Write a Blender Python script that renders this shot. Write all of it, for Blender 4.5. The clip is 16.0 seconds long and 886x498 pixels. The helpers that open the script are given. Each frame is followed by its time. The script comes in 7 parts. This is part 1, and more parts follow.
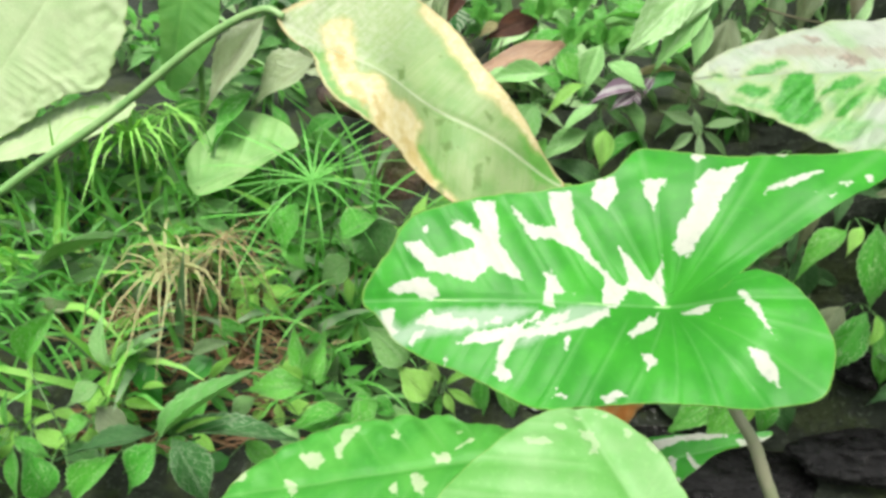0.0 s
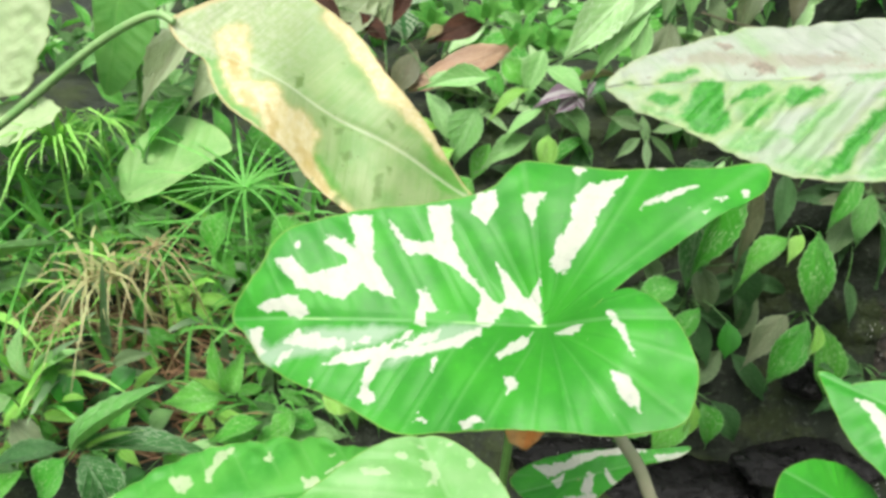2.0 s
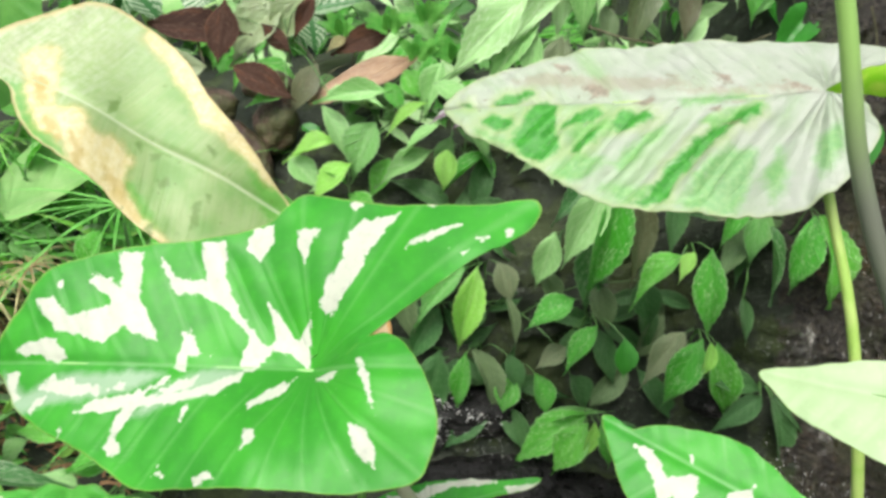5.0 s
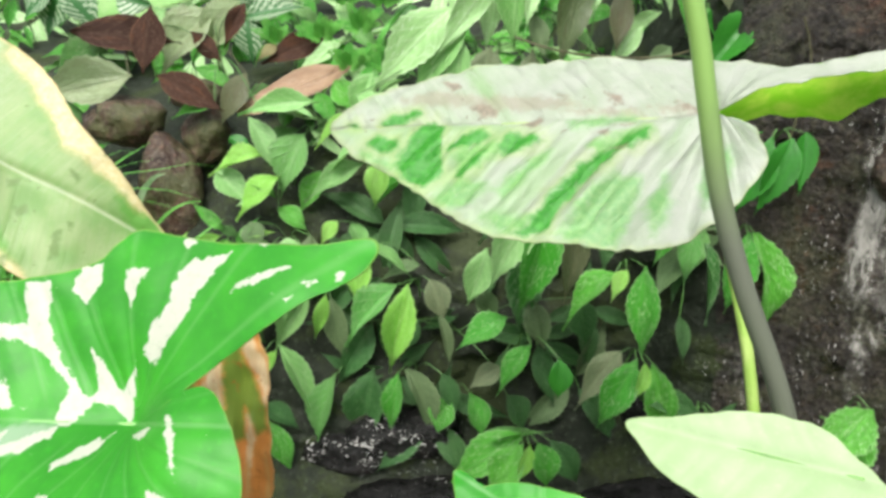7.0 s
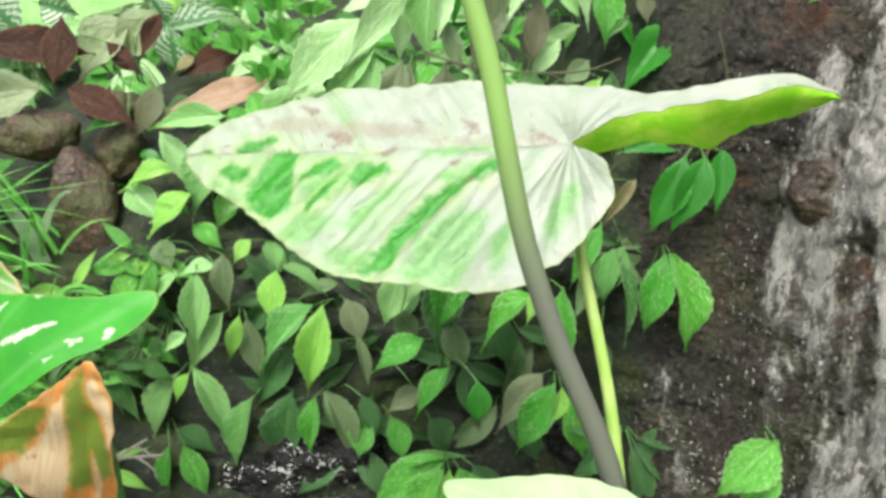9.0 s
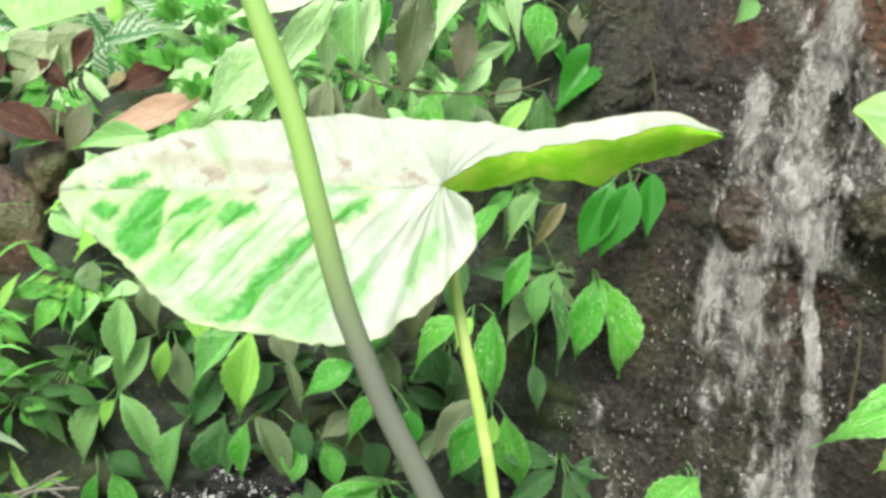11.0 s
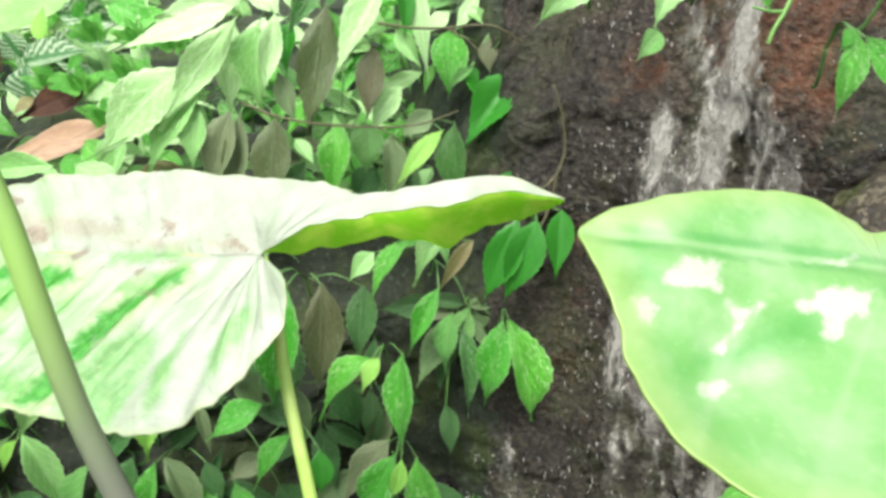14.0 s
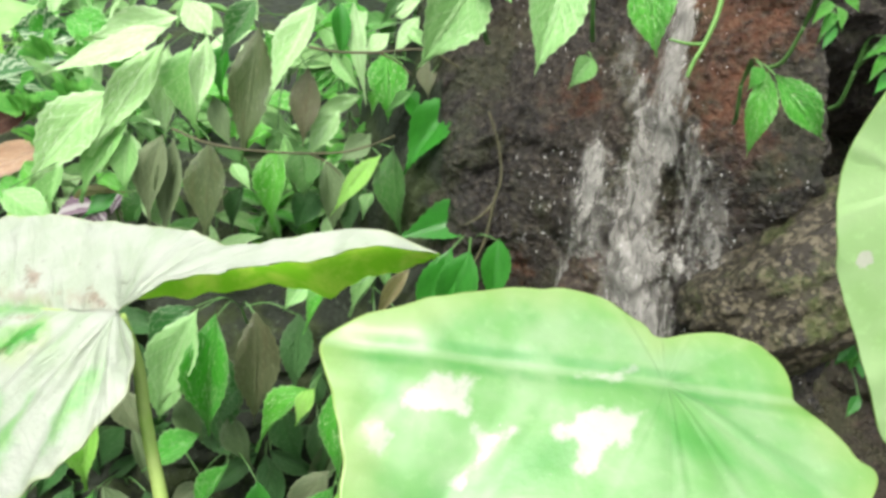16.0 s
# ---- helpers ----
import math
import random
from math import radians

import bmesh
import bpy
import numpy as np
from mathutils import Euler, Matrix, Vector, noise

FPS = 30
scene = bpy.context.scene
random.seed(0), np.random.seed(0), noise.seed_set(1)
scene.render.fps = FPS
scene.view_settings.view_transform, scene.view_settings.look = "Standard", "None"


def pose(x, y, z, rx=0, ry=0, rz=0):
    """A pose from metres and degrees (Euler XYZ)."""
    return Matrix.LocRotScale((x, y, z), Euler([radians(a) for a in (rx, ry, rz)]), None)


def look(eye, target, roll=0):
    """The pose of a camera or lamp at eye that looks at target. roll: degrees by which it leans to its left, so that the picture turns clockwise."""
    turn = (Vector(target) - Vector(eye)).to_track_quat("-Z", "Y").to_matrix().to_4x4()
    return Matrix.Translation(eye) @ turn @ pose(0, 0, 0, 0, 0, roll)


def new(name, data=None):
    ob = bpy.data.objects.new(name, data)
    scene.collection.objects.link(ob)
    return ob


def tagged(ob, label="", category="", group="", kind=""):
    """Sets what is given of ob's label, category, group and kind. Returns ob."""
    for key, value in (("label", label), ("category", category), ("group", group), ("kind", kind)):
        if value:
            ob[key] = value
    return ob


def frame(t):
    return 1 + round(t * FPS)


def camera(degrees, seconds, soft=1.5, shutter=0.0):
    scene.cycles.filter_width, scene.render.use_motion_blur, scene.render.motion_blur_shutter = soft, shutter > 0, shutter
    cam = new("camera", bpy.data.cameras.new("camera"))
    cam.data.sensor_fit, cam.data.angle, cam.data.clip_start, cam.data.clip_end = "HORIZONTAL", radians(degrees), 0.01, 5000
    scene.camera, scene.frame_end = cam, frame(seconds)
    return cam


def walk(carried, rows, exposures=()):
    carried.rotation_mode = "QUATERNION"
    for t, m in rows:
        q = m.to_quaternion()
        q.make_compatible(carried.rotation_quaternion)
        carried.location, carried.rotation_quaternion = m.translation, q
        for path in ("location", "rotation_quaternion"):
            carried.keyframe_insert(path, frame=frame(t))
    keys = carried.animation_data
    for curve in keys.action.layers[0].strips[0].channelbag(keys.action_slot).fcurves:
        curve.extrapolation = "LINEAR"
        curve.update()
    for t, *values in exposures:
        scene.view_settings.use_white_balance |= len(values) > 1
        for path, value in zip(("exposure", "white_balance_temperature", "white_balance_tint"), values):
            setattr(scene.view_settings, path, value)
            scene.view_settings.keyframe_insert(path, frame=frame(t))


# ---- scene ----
cam = camera(61.2, 16.0, soft=3.25)
METRES, EYE, TILT, LEAN, TURN = 1.0, 1.2, -12.0, 0.0, 0.0
ROWS = [
    (0.0, 0.0, 0.0, 0.0, 0.0, 0.0, -0.0),
    (0.5, 0.0249, 0.0058, 0.0024, -0.12, -0.04, 0.02),
    (1.0, 0.054, 0.0123, 0.0067, -0.23, -0.01, -0.04),
    (1.5, 0.0795, 0.0177, 0.0115, -0.33, 0.02, -0.04),
    (2.0, 0.1105, 0.0244, 0.0147, -0.44, -0.0, -0.02),
    (2.5, 0.1401, 0.0295, 0.0172, -0.57, 0.01, -0.02),
    (3.0, 0.1761, 0.0354, 0.0223, -0.71, -0.01, 0.02),
    (3.5, 0.2106, 0.0403, 0.0269, -0.81, 0.01, 0.04),
    (4.0, 0.246, 0.043, 0.0345, -0.94, 0.02, 0.11),
    (6.5, 0.3858, 0.0825, 0.0702, -1.53, -0.01, 0.24),
    (7.0, 0.4249, 0.0977, 0.0805, -1.69, -0.04, 0.29),
    (7.5, 0.4603, 0.1103, 0.0883, -1.82, -0.05, 0.31),
    (8.0, 0.4992, 0.122, 0.0975, -1.98, -0.07, 0.37),
    (8.5, 0.5328, 0.1291, 0.1071, -2.11, -0.09, 0.41),
    (9.0, 0.5686, 0.1379, 0.1157, -2.25, -0.05, 0.4),
    (11.5, 0.7064, 0.1718, 0.1659, -2.71, 0.06, 0.43),
    (12.0, 0.7248, 0.1769, 0.178, -2.84, 0.1, 0.43),
    (12.5, 0.7408, 0.1835, 0.1876, -2.93, 0.13, 0.4),
    (13.0, 0.7669, 0.1913, 0.1957, -3.05, 0.15, 0.39),
    (13.5, 0.7926, 0.1984, 0.202, -3.16, 0.15, 0.39),
    (14.0, 0.8246, 0.2067, 0.2118, -3.25, 0.13, 0.45),
    (14.5, 0.8494, 0.2133, 0.2217, -3.29, 0.14, 0.47),
    (15.0, 0.8763, 0.2199, 0.2348, -3.24, 0.18, 0.46),
    (15.5, 0.9025, 0.2257, 0.2444, -3.13, 0.21, 0.39),
    (16.0, 0.9312, 0.2324, 0.2531, -2.94, 0.27, 0.29),
]
walk(cam, [(t, pose(0, 0, EYE, TILT, LEAN, TURN) @ pose(METRES * x, METRES * y, METRES * z, 90 + pitch, roll, yaw)) for t, x, y, z, yaw, pitch, roll in ROWS],
     exposures=[(0.0, 0.57), (4.0, 0.55), (8.5, 0.70), (12.0, 1.0), (14.5, 0.96), (16.0, 0.79)])


# ---- world, sun, exposure ----
world = bpy.data.worlds.new("overcast_sky")
scene.world = world
world.use_nodes = True
_wn = world.node_tree.nodes
_sky = _wn.new("ShaderNodeTexSky")
_sky.sky_type, _sky.sun_disc = "NISHITA", False
_sky.sun_elevation, _sky.sun_rotation = radians(50), radians(193)
_sky.dust_density, _sky.ozone_density = 4.0, 0.6
_hsv = _wn.new("ShaderNodeHueSaturation")
_hsv.inputs["Saturation"].default_value = 0.25
world.node_tree.links.new(_sky.outputs["Color"], _hsv.inputs["Color"])
world.node_tree.links.new(_hsv.outputs["Color"], _wn["Background"].inputs["Color"])
_wn["Background"].inputs["Strength"].default_value = 0.15

sun = new("sun", bpy.data.lights.new("sun", "SUN"))
sun.data.energy, sun.data.angle, sun.data.color = 2.3, radians(26), (1.0, 0.96, 0.86)
sun.matrix_world = look((-0.3, -2.0, 4.6), (0.4, 1.0, 1.0))


# ---- node helpers ----
class Nodes:
    """A short way to write a node material."""

    def __init__(self, name):
        self.mat = bpy.data.materials.new(name)
        self.mat.use_nodes = True
        self.t = self.mat.node_tree
        self.t.nodes.clear()
        self.out = self.t.nodes.new("ShaderNodeOutputMaterial")

    def put(self, socket, value):
        if isinstance(value, bpy.types.NodeSocket):
            self.t.links.new(value, socket)
        elif isinstance(value, tuple) and len(value) == 3 and socket.type == "RGBA":
            socket.default_value = (*value, 1)
        else:
            socket.default_value = value

    def node(self, kind, **inputs):
        n = self.t.nodes.new(kind)
        for k, v in inputs.items():
            self.put(n.inputs[k.replace("_", " ")], v)
        return n

    def coords(self, scale=(1, 1, 1), what="Object"):
        c = self.node("ShaderNodeTexCoord").outputs[what]
        return self.node("ShaderNodeMapping", Vector=c, Scale=scale).outputs[0]

    def attr(self, name, out="Fac"):
        n = self.t.nodes.new("ShaderNodeAttribute")
        n.attribute_name = name
        return n.outputs[out]

    def noise(self, vec, scale, detail=3.0, rough=0.55, distortion=0.0, out="Fac"):
        return self.node("ShaderNodeTexNoise", Vector=vec, Scale=scale, Detail=detail, Roughness=rough, Distortion=distortion).outputs[out]

    def math(self, op, a, b=0.0, c=0.0, clamp=False):
        n = self.t.nodes.new("ShaderNodeMath")
        n.operation, n.use_clamp = op, clamp
        for i, v in enumerate((a, b, c)):
            self.put(n.inputs[i], v)
        return n.outputs[0]

    def ramp(self, value, lo, hi):
        n = self.t.nodes.new("ShaderNodeMapRange")
        n.interpolation_type = "SMOOTHSTEP"
        for k, v in (("Value", value), ("From Min", lo), ("From Max", hi)):
            self.put(n.inputs[k], v)
        return n.outputs[0]

    def mix(self, fac, a, b, kind="MIX"):
        n = self.t.nodes.new("ShaderNodeMix")
        n.data_type, n.blend_type = "RGBA", kind
        self.put(n.inputs[0], fac), self.put(n.inputs[6], a), self.put(n.inputs[7], b)
        return n.outputs[2]

    def bump(self, height, strength, distance=0.002):
        return self.node("ShaderNodeBump", Height=height, Strength=strength, Distance=distance).outputs[0]

    def principled(self, color, rough=0.5, normal=None, **more):
        n = self.t.nodes.new("ShaderNodeBsdfPrincipled")
        self.put(n.inputs["Base Color"], color), self.put(n.inputs["Roughness"], rough)
        if normal is not None:
            self.put(n.inputs["Normal"], normal)
        for k, v in more.items():
            self.put(n.inputs[k.replace("_", " ")], v)
        return n.outputs[0]

    def leafy(self, color, rough, normal, through_light=0.3, **more):
        """A thin leaf: gloss on top, light coming through it."""
        front = self.principled(color, rough, normal, **more)
        warm = self.mix(0.5, color, (0.9, 1.0, 0.35), "MULTIPLY")
        back = self.node("ShaderNodeBsdfTranslucent", Color=warm).outputs[0]
        return self.finish(self.node("ShaderNodeMixShader", Fac=through_light, **{}).outputs[0], front, back)

    def finish(self, shader, *pair):
        if pair:
            n = shader.node
            self.put(n.inputs[1], pair[0]), self.put(n.inputs[2], pair[1])
        self.t.links.new(shader, self.out.inputs[0])
        return self.mat

    def random(self):
        return self.node("ShaderNodeObjectInfo").outputs["Random"]


def variegated(name, green, deep, cream, rough=0.38, gloss=0.5, see_through=0.35, second=None, mottle=0.16, soft=0.08, gold=0.0):
    """Alocasia blade: green ground, pale veins, cream blotches with torn edges, a second tint where washes lie."""
    m = Nodes(name)
    co = m.attr("leafco", "Vector")
    big = m.noise(co, mottle, 3)
    fine = m.noise(co, 1.6, 4, 0.65)
    base = m.mix(m.ramp(big, 0.35, 0.7), deep, green)
    base = m.mix(m.math("MULTIPLY", m.ramp(fine, 0.5, 0.8), 0.25), base, tuple(min(1, c * 1.5) for c in green))
    vein = m.attr("vein")
    lines = m.math("MULTIPLY", m.ramp(vein, 0.10, 0.0), m.ramp(m.attr("rib"), 0.5, 3.0))
    base = m.mix(m.math("MULTIPLY", lines, 0.24), base, tuple(0.7 * a + 0.3 * b for a, b in zip(green, cream)))
    rag = m.math("MULTIPLY_ADD", m.noise(co, 1.3, 4, 0.6), 1.0, -0.5)
    rag = m.math("ADD", rag, m.math("MULTIPLY_ADD", m.noise(m.attr("veinco", "Vector"), 3.0, 3, 0.6), 1.0, -0.5))
    edge = m.math("ADD", m.attr("blot"), rag)
    cream_mask = m.ramp(edge, soft, -soft)
    if second:
        tint, amount, soft = second
        wash = m.ramp(m.math("ADD", m.attr("wash"), m.math("MULTIPLY", rag, 0.8)), soft, -soft)
        base = m.mix(m.math("MULTIPLY", wash, amount), base, tint)
    freckle = m.ramp(m.noise(co, 2.6, 2), 0.74, 0.78)
    cream_mask = m.math("MAXIMUM", cream_mask, m.math("MULTIPLY", freckle, 0.6))
    stain = m.mix(m.ramp(m.noise(co, 1.1, 4, 0.7), 0.45, 0.8), cream, tuple(c * 0.8 for c in cream))
    col = m.mix(cream_mask, base, stain)
    rim = m.attr("rim")
    col = m.mix(m.math("MULTIPLY", m.ramp(rim, 0.985, 0.999), 0.5), col, (0.35, 0.5, 0.12))
    if gold:
        fold = m.ramp(m.math("ABSOLUTE", m.math("SUBTRACT", m.attr("rib"), 0.42)), 0.34, 0.04)
        fold = m.math("MULTIPLY", fold, m.ramp(m.noise(co, 0.5, 3), 0.34, 0.56))
        col = m.mix(m.math("MULTIPLY", fold, 0.4), col, (0.03, 0.28, 0.04))
        col = m.mix(m.math("MULTIPLY", m.ramp(m.math("MULTIPLY_ADD", big, 0.3, rim), 0.92, 1.16), gold), col, (0.36, 0.47, 0.08))
    rib = m.ramp(m.attr("rib"), 0.3, 0.05)
    col = m.mix(m.math("MULTIPLY", rib, 0.3), col, tuple(0.65 * a + 0.35 * b for a, b in zip(green, cream)))
    height = m.math("ADD", m.math("MULTIPLY", fine, 0.5), m.ramp(vein, 0.2, 0.0))
    return m.leafy(col, m.math("MULTIPLY_ADD", fine, 0.2, rough), m.bump(height, 0.40, 0.0014), see_through, Specular_IOR_Level=gloss)


def bleached_material():
    """A blade gone almost white: green patches left between the side veins, brown stains along the midrib."""
    m = Nodes("bleached_blade")
    co, along = m.attr("leafco", "Vector"), m.attr("veinco", "Vector")
    big, fine = m.noise(co, 0.22, 3), m.noise(co, 1.5, 4, 0.65)
    col = m.mix(m.ramp(big, 0.35, 0.65), (0.465, 0.505, 0.445), (0.395, 0.46, 0.36))
    rag = m.math("MULTIPLY_ADD", m.noise(along, 0.8, 3, 0.55, 0.5), 1.8, -0.9)
    rag = m.math("ADD", rag, m.math("MULTIPLY_ADD", m.noise(co, 0.55, 5, 0.65), 2.4, -1.2))
    young = m.attr("paler")
    hint = m.ramp(m.math("ADD", m.noise(along, 0.45, 2, 0.5, 0.6), m.math("MULTIPLY", young, -1.0)), 0.36, 0.66)
    col = m.mix(m.math("MULTIPLY", hint, 0.55), col, (0.24, 0.47, 0.16))
    # Shading between the pleats, painted as grey-green along the veins.
    shade = m.ramp(m.noise(along, 0.9, 3, 0.55, 1.0), 0.52, 0.70)
    col = m.mix(m.math("MULTIPLY", shade, 0.32), col, (0.28, 0.42, 0.22))
    halo = m.ramp(m.math("ADD", m.attr("blot"), rag), 1.6, 0.1)
    col = m.mix(m.math("MULTIPLY", halo, 0.4), col, (0.38, 0.51, 0.16))
    pale = m.ramp(m.math("ADD", m.attr("wash"), rag), 0.75, -0.65)
    col = m.mix(m.math("MULTIPLY", pale, 0.68), col, m.mix(m.ramp(fine, 0.35, 0.7), (0.10, 0.40, 0.06), (0.22, 0.49, 0.13)))
    deep = m.ramp(m.math("ADD", m.attr("blot"), m.math("MULTIPLY", rag, 0.8)), 0.45, -0.40)
    col = m.mix(deep, col, m.mix(m.ramp(fine, 0.4, 0.7), (0.035, 0.28, 0.02), (0.075, 0.37, 0.045)))
    streak = m.ramp(m.noise(along, 1.9, 4, 0.65, 1.4), 0.57, 0.70)
    col = m.mix(m.math("MULTIPLY", streak, 0.35), col, (0.54, 0.57, 0.50))
    tan = m.ramp(m.math("ADD", m.attr("lime"), m.math("MULTIPLY_ADD", m.noise(co, 0.9, 4, 0.65), 2.6, -1.3)), 0.6, -0.5)
    col = m.mix(m.math("MULTIPLY", tan, 0.55), col, (0.34, 0.29, 0.22))
    tear = m.math("ADD", m.attr("dry"), m.math("MULTIPLY_ADD", m.noise(co, 1.1, 5, 0.7), 1.8, -0.9))
    col = m.mix(m.math("MULTIPLY", m.ramp(tear, 0.35, -0.35), 0.75), col, m.mix(m.ramp(fine, 0.4, 0.6), (0.19, 0.14, 0.10), (0.30, 0.23, 0.17)))
    dot = m.math("MULTIPLY", m.ramp(m.noise(co, 0.85, 4, 0.65), 0.63, 0.69), m.ramp(m.attr("rib"), 6.5, 2.0))
    col = m.mix(m.math("MULTIPLY", dot, 0.6), col, (0.18, 0.15, 0.12))
    col = m.mix(m.math("MULTIPLY", m.ramp(m.math("MULTIPLY_ADD", fine, 0.06, m.attr("rim")), 0.99, 1.03), 0.5), col, (0.42, 0.50, 0.24))
    pleat = m.math("MULTIPLY", m.ramp(m.attr("vein"), 0.0, 0.5), m.math("MULTIPLY", m.ramp(m.noise(co, 0.18, 2), 0.4, 0.65), 0.8))
    height = m.math("ADD", m.math("MULTIPLY_ADD", fine, 0.5, pleat), m.math("ADD", m.math("MULTIPLY", big, 1.2), m.math("MULTIPLY", m.noise(along, 1.9, 3, 0.6, 0.8), 1.6)))
    return m.leafy(col, m.math("MULTIPLY_ADD", fine, 0.25, 0.32), m.bump(height, 0.7, 0.004), 0.3, Specular_IOR_Level=0.55)


def small_leaf_material(name, a, b, light=None, quilt=1.0, netting=0.0, through_light=0.3, rough=0.30, brown=0.0, flecks=0.65, shine=0.6):
    """A small leaf: hue drifts from leaf to leaf, side veins sunk between raised cells, light flecks."""
    m = Nodes(name)
    co = m.attr("leafco", "Vector")
    rnd = m.random()
    col = m.mix(rnd, a, b)
    moved = m.node("ShaderNodeVectorMath", **{})
    moved.operation = "ADD"
    m.put(moved.inputs[0], co)
    shift = m.node("ShaderNodeCombineXYZ", X=m.math("MULTIPLY", rnd, 37.0), Y=m.math("MULTIPLY", rnd, 91.0)).outputs[0]
    m.put(moved.inputs[1], shift)
    here = moved.outputs[0]
    patch = m.noise(here, 3.0, 3)
    xyz = m.node("ShaderNodeSeparateXYZ", Vector=co)
    out = m.math("ABSOLUTE", xyz.outputs["Z"])
    run = m.math("MULTIPLY", m.math("SUBTRACT", xyz.outputs["X"], m.math("MULTIPLY", m.math("POWER", out, 0.8), 0.34)), 7.0)
    vein = m.math("ABSOLUTE", m.math("SUBTRACT", m.math("FRACT", run), 0.5))
    mid = m.ramp(out, 0.10, 0.02)
    col = m.mix(m.math("MULTIPLY", m.ramp(patch, 0.4, 0.7), 0.4), col, tuple(c * 0.6 for c in a))
    cells = m.node("ShaderNodeTexVoronoi", Vector=here, Scale=15.0).outputs["Distance"]
    if light:
        fleck = m.math("MULTIPLY", m.ramp(cells, 0.46, 0.20), m.ramp(m.noise(here, 5.0, 3), 0.40, 0.58))
        col = m.mix(m.math("MULTIPLY", fleck, flecks), col, light)
        col = m.mix(m.math("MULTIPLY", m.math("MAXIMUM", m.ramp(vein, 0.12, 0.02), mid), 0.10 + netting), col, light)
    col = m.mix(m.math("MULTIPLY", m.ramp(out, 0.86, 0.99), 0.3), col, light or b)
    if brown:
        col = m.mix(m.math("MULTIPLY", m.ramp(m.noise(here, 2.2, 5, 0.7), 0.5, 0.62), brown), col, (0.12, 0.05, 0.025))
    height = m.math("ADD", m.math("MULTIPLY", m.ramp(vein, 0.0, 0.25), 0.22), m.math("MULTIPLY_ADD", cells, -0.8, m.math("MULTIPLY", mid, -0.8)))
    return m.leafy(col, m.math("MULTIPLY_ADD", patch, 0.15, rough), m.bump(height, 0.85 * quilt, 0.0035), through_light, Specular_IOR_Level=shine)


def striped_material():
    m = Nodes("violet_striped_leaf")
    co = m.attr("leafco", "Vector")
    y = m.math("ABSOLUTE", m.node("ShaderNodeSeparateXYZ", Vector=co).outputs["Y"])
    n = m.math("MULTIPLY_ADD", m.noise(co, 5.0, 2), 0.12, y)
    band = m.math("MULTIPLY", m.ramp(n, 0.16, 0.2), m.ramp(n, 0.34, 0.3))
    col = m.mix(band, (0.20, 0.14, 0.185), (0.48, 0.46, 0.47))
    return m.leafy(col, 0.4, m.bump(m.noise(co, 20.0), 0.2), 0.15)


def silver_material():
    """Dark green with silver bars between the side veins."""
    m = Nodes("silver_barred_leaf")
    co = m.attr("leafco", "Vector")
    bars = m.ramp(m.math("MULTIPLY_ADD", m.noise(co, 9.0, 3), 0.2, m.attr("vein")), 0.28, 0.42)
    y = m.math("ABSOLUTE", m.node("ShaderNodeSeparateXYZ", Vector=co).outputs["Y"])
    bars = m.math("MULTIPLY", bars, m.ramp(y, 0.04, 0.1))
    col = m.mix(bars, (0.03, 0.14, 0.03), (0.34, 0.44, 0.30))
    return m.leafy(col, 0.42, m.bump(m.attr("vein"), 0.5), 0.2)


def wet_rock_material(name, a, b, moss=0.0, sparkle=0.5, shine=0.6, rust=None, speckle=0.0, relief=0.012):
    m = Nodes(name)
    co = m.coords()
    n1 = m.noise(co, 5.0, 5, 0.6, 0.4)
    n2 = m.noise(co, 28.0, 6, 0.7)
    n3 = m.noise(co, 90.0, 3, 0.6)
    col = m.mix(m.ramp(n1, 0.52, 0.68), a, b)
    col = m.mix(m.math("MULTIPLY", m.ramp(n2, 0.45, 0.7), 0.7), col, tuple(c * 0.35 for c in a))
    # Fine pale specks paint the glints of wet stone into the colour.
    col = m.mix(m.math("MULTIPLY", m.ramp(n3, 0.56, 0.72), 0.45), col, tuple(min(1, c * 2.6 + 0.02) for c in b))
    if rust:
        stain = m.math("ADD", m.attr("rust"), m.math("MULTIPLY_ADD", m.noise(co, 26.0, 6, 0.75), 4.0, -2.1))
        col = m.mix(m.math("MULTIPLY", m.ramp(stain, 0.3, 0.9), 0.85), col, m.mix(m.ramp(n2, 0.40, 0.62), rust, tuple(c * 0.35 for c in rust)))
        # Painted shade: the recesses of the rock are coloured towards black.
        col = m.mix(m.math("MULTIPLY", m.ramp(m.math("MULTIPLY_ADD", n1, 0.5, m.attr("painted_shade")), 0.5, 1.1), 0.6), col, (0.008, 0.008, 0.008))
    if speckle:
        grain = m.node("ShaderNodeTexVoronoi", Vector=m.node("ShaderNodeVectorMath", **{"Vector": co}).outputs[0], Scale=190.0)
        tone = m.node("ShaderNodeSeparateColor", Color=grain.outputs["Color"]).outputs[0]
        col = m.mix(m.math("MULTIPLY", m.ramp(tone, 0.45, 0.9), speckle), col, (0.24, 0.21, 0.14))
        col = m.mix(m.math("MULTIPLY", m.ramp(tone, 0.35, 0.1), speckle), col, (0.03, 0.025, 0.02))
    if moss:
        g = m.math("MULTIPLY", m.ramp(m.noise(co, 9.0, 5, 0.7), 0.46, 0.6), moss)
        col = m.mix(g, col, (0.07, 0.10, 0.02))
    h = m.math("ADD", m.math("MULTIPLY", n2, 1.0), m.math("MULTIPLY", n3, 0.5))
    rough = m.math("SUBTRACT", 0.7, m.math("MULTIPLY", m.ramp(n2, 0.4, 0.6), sparkle))
    return m.finish(m.principled(col, rough, m.bump(h, 0.9, relief), Specular_IOR_Level=shine))


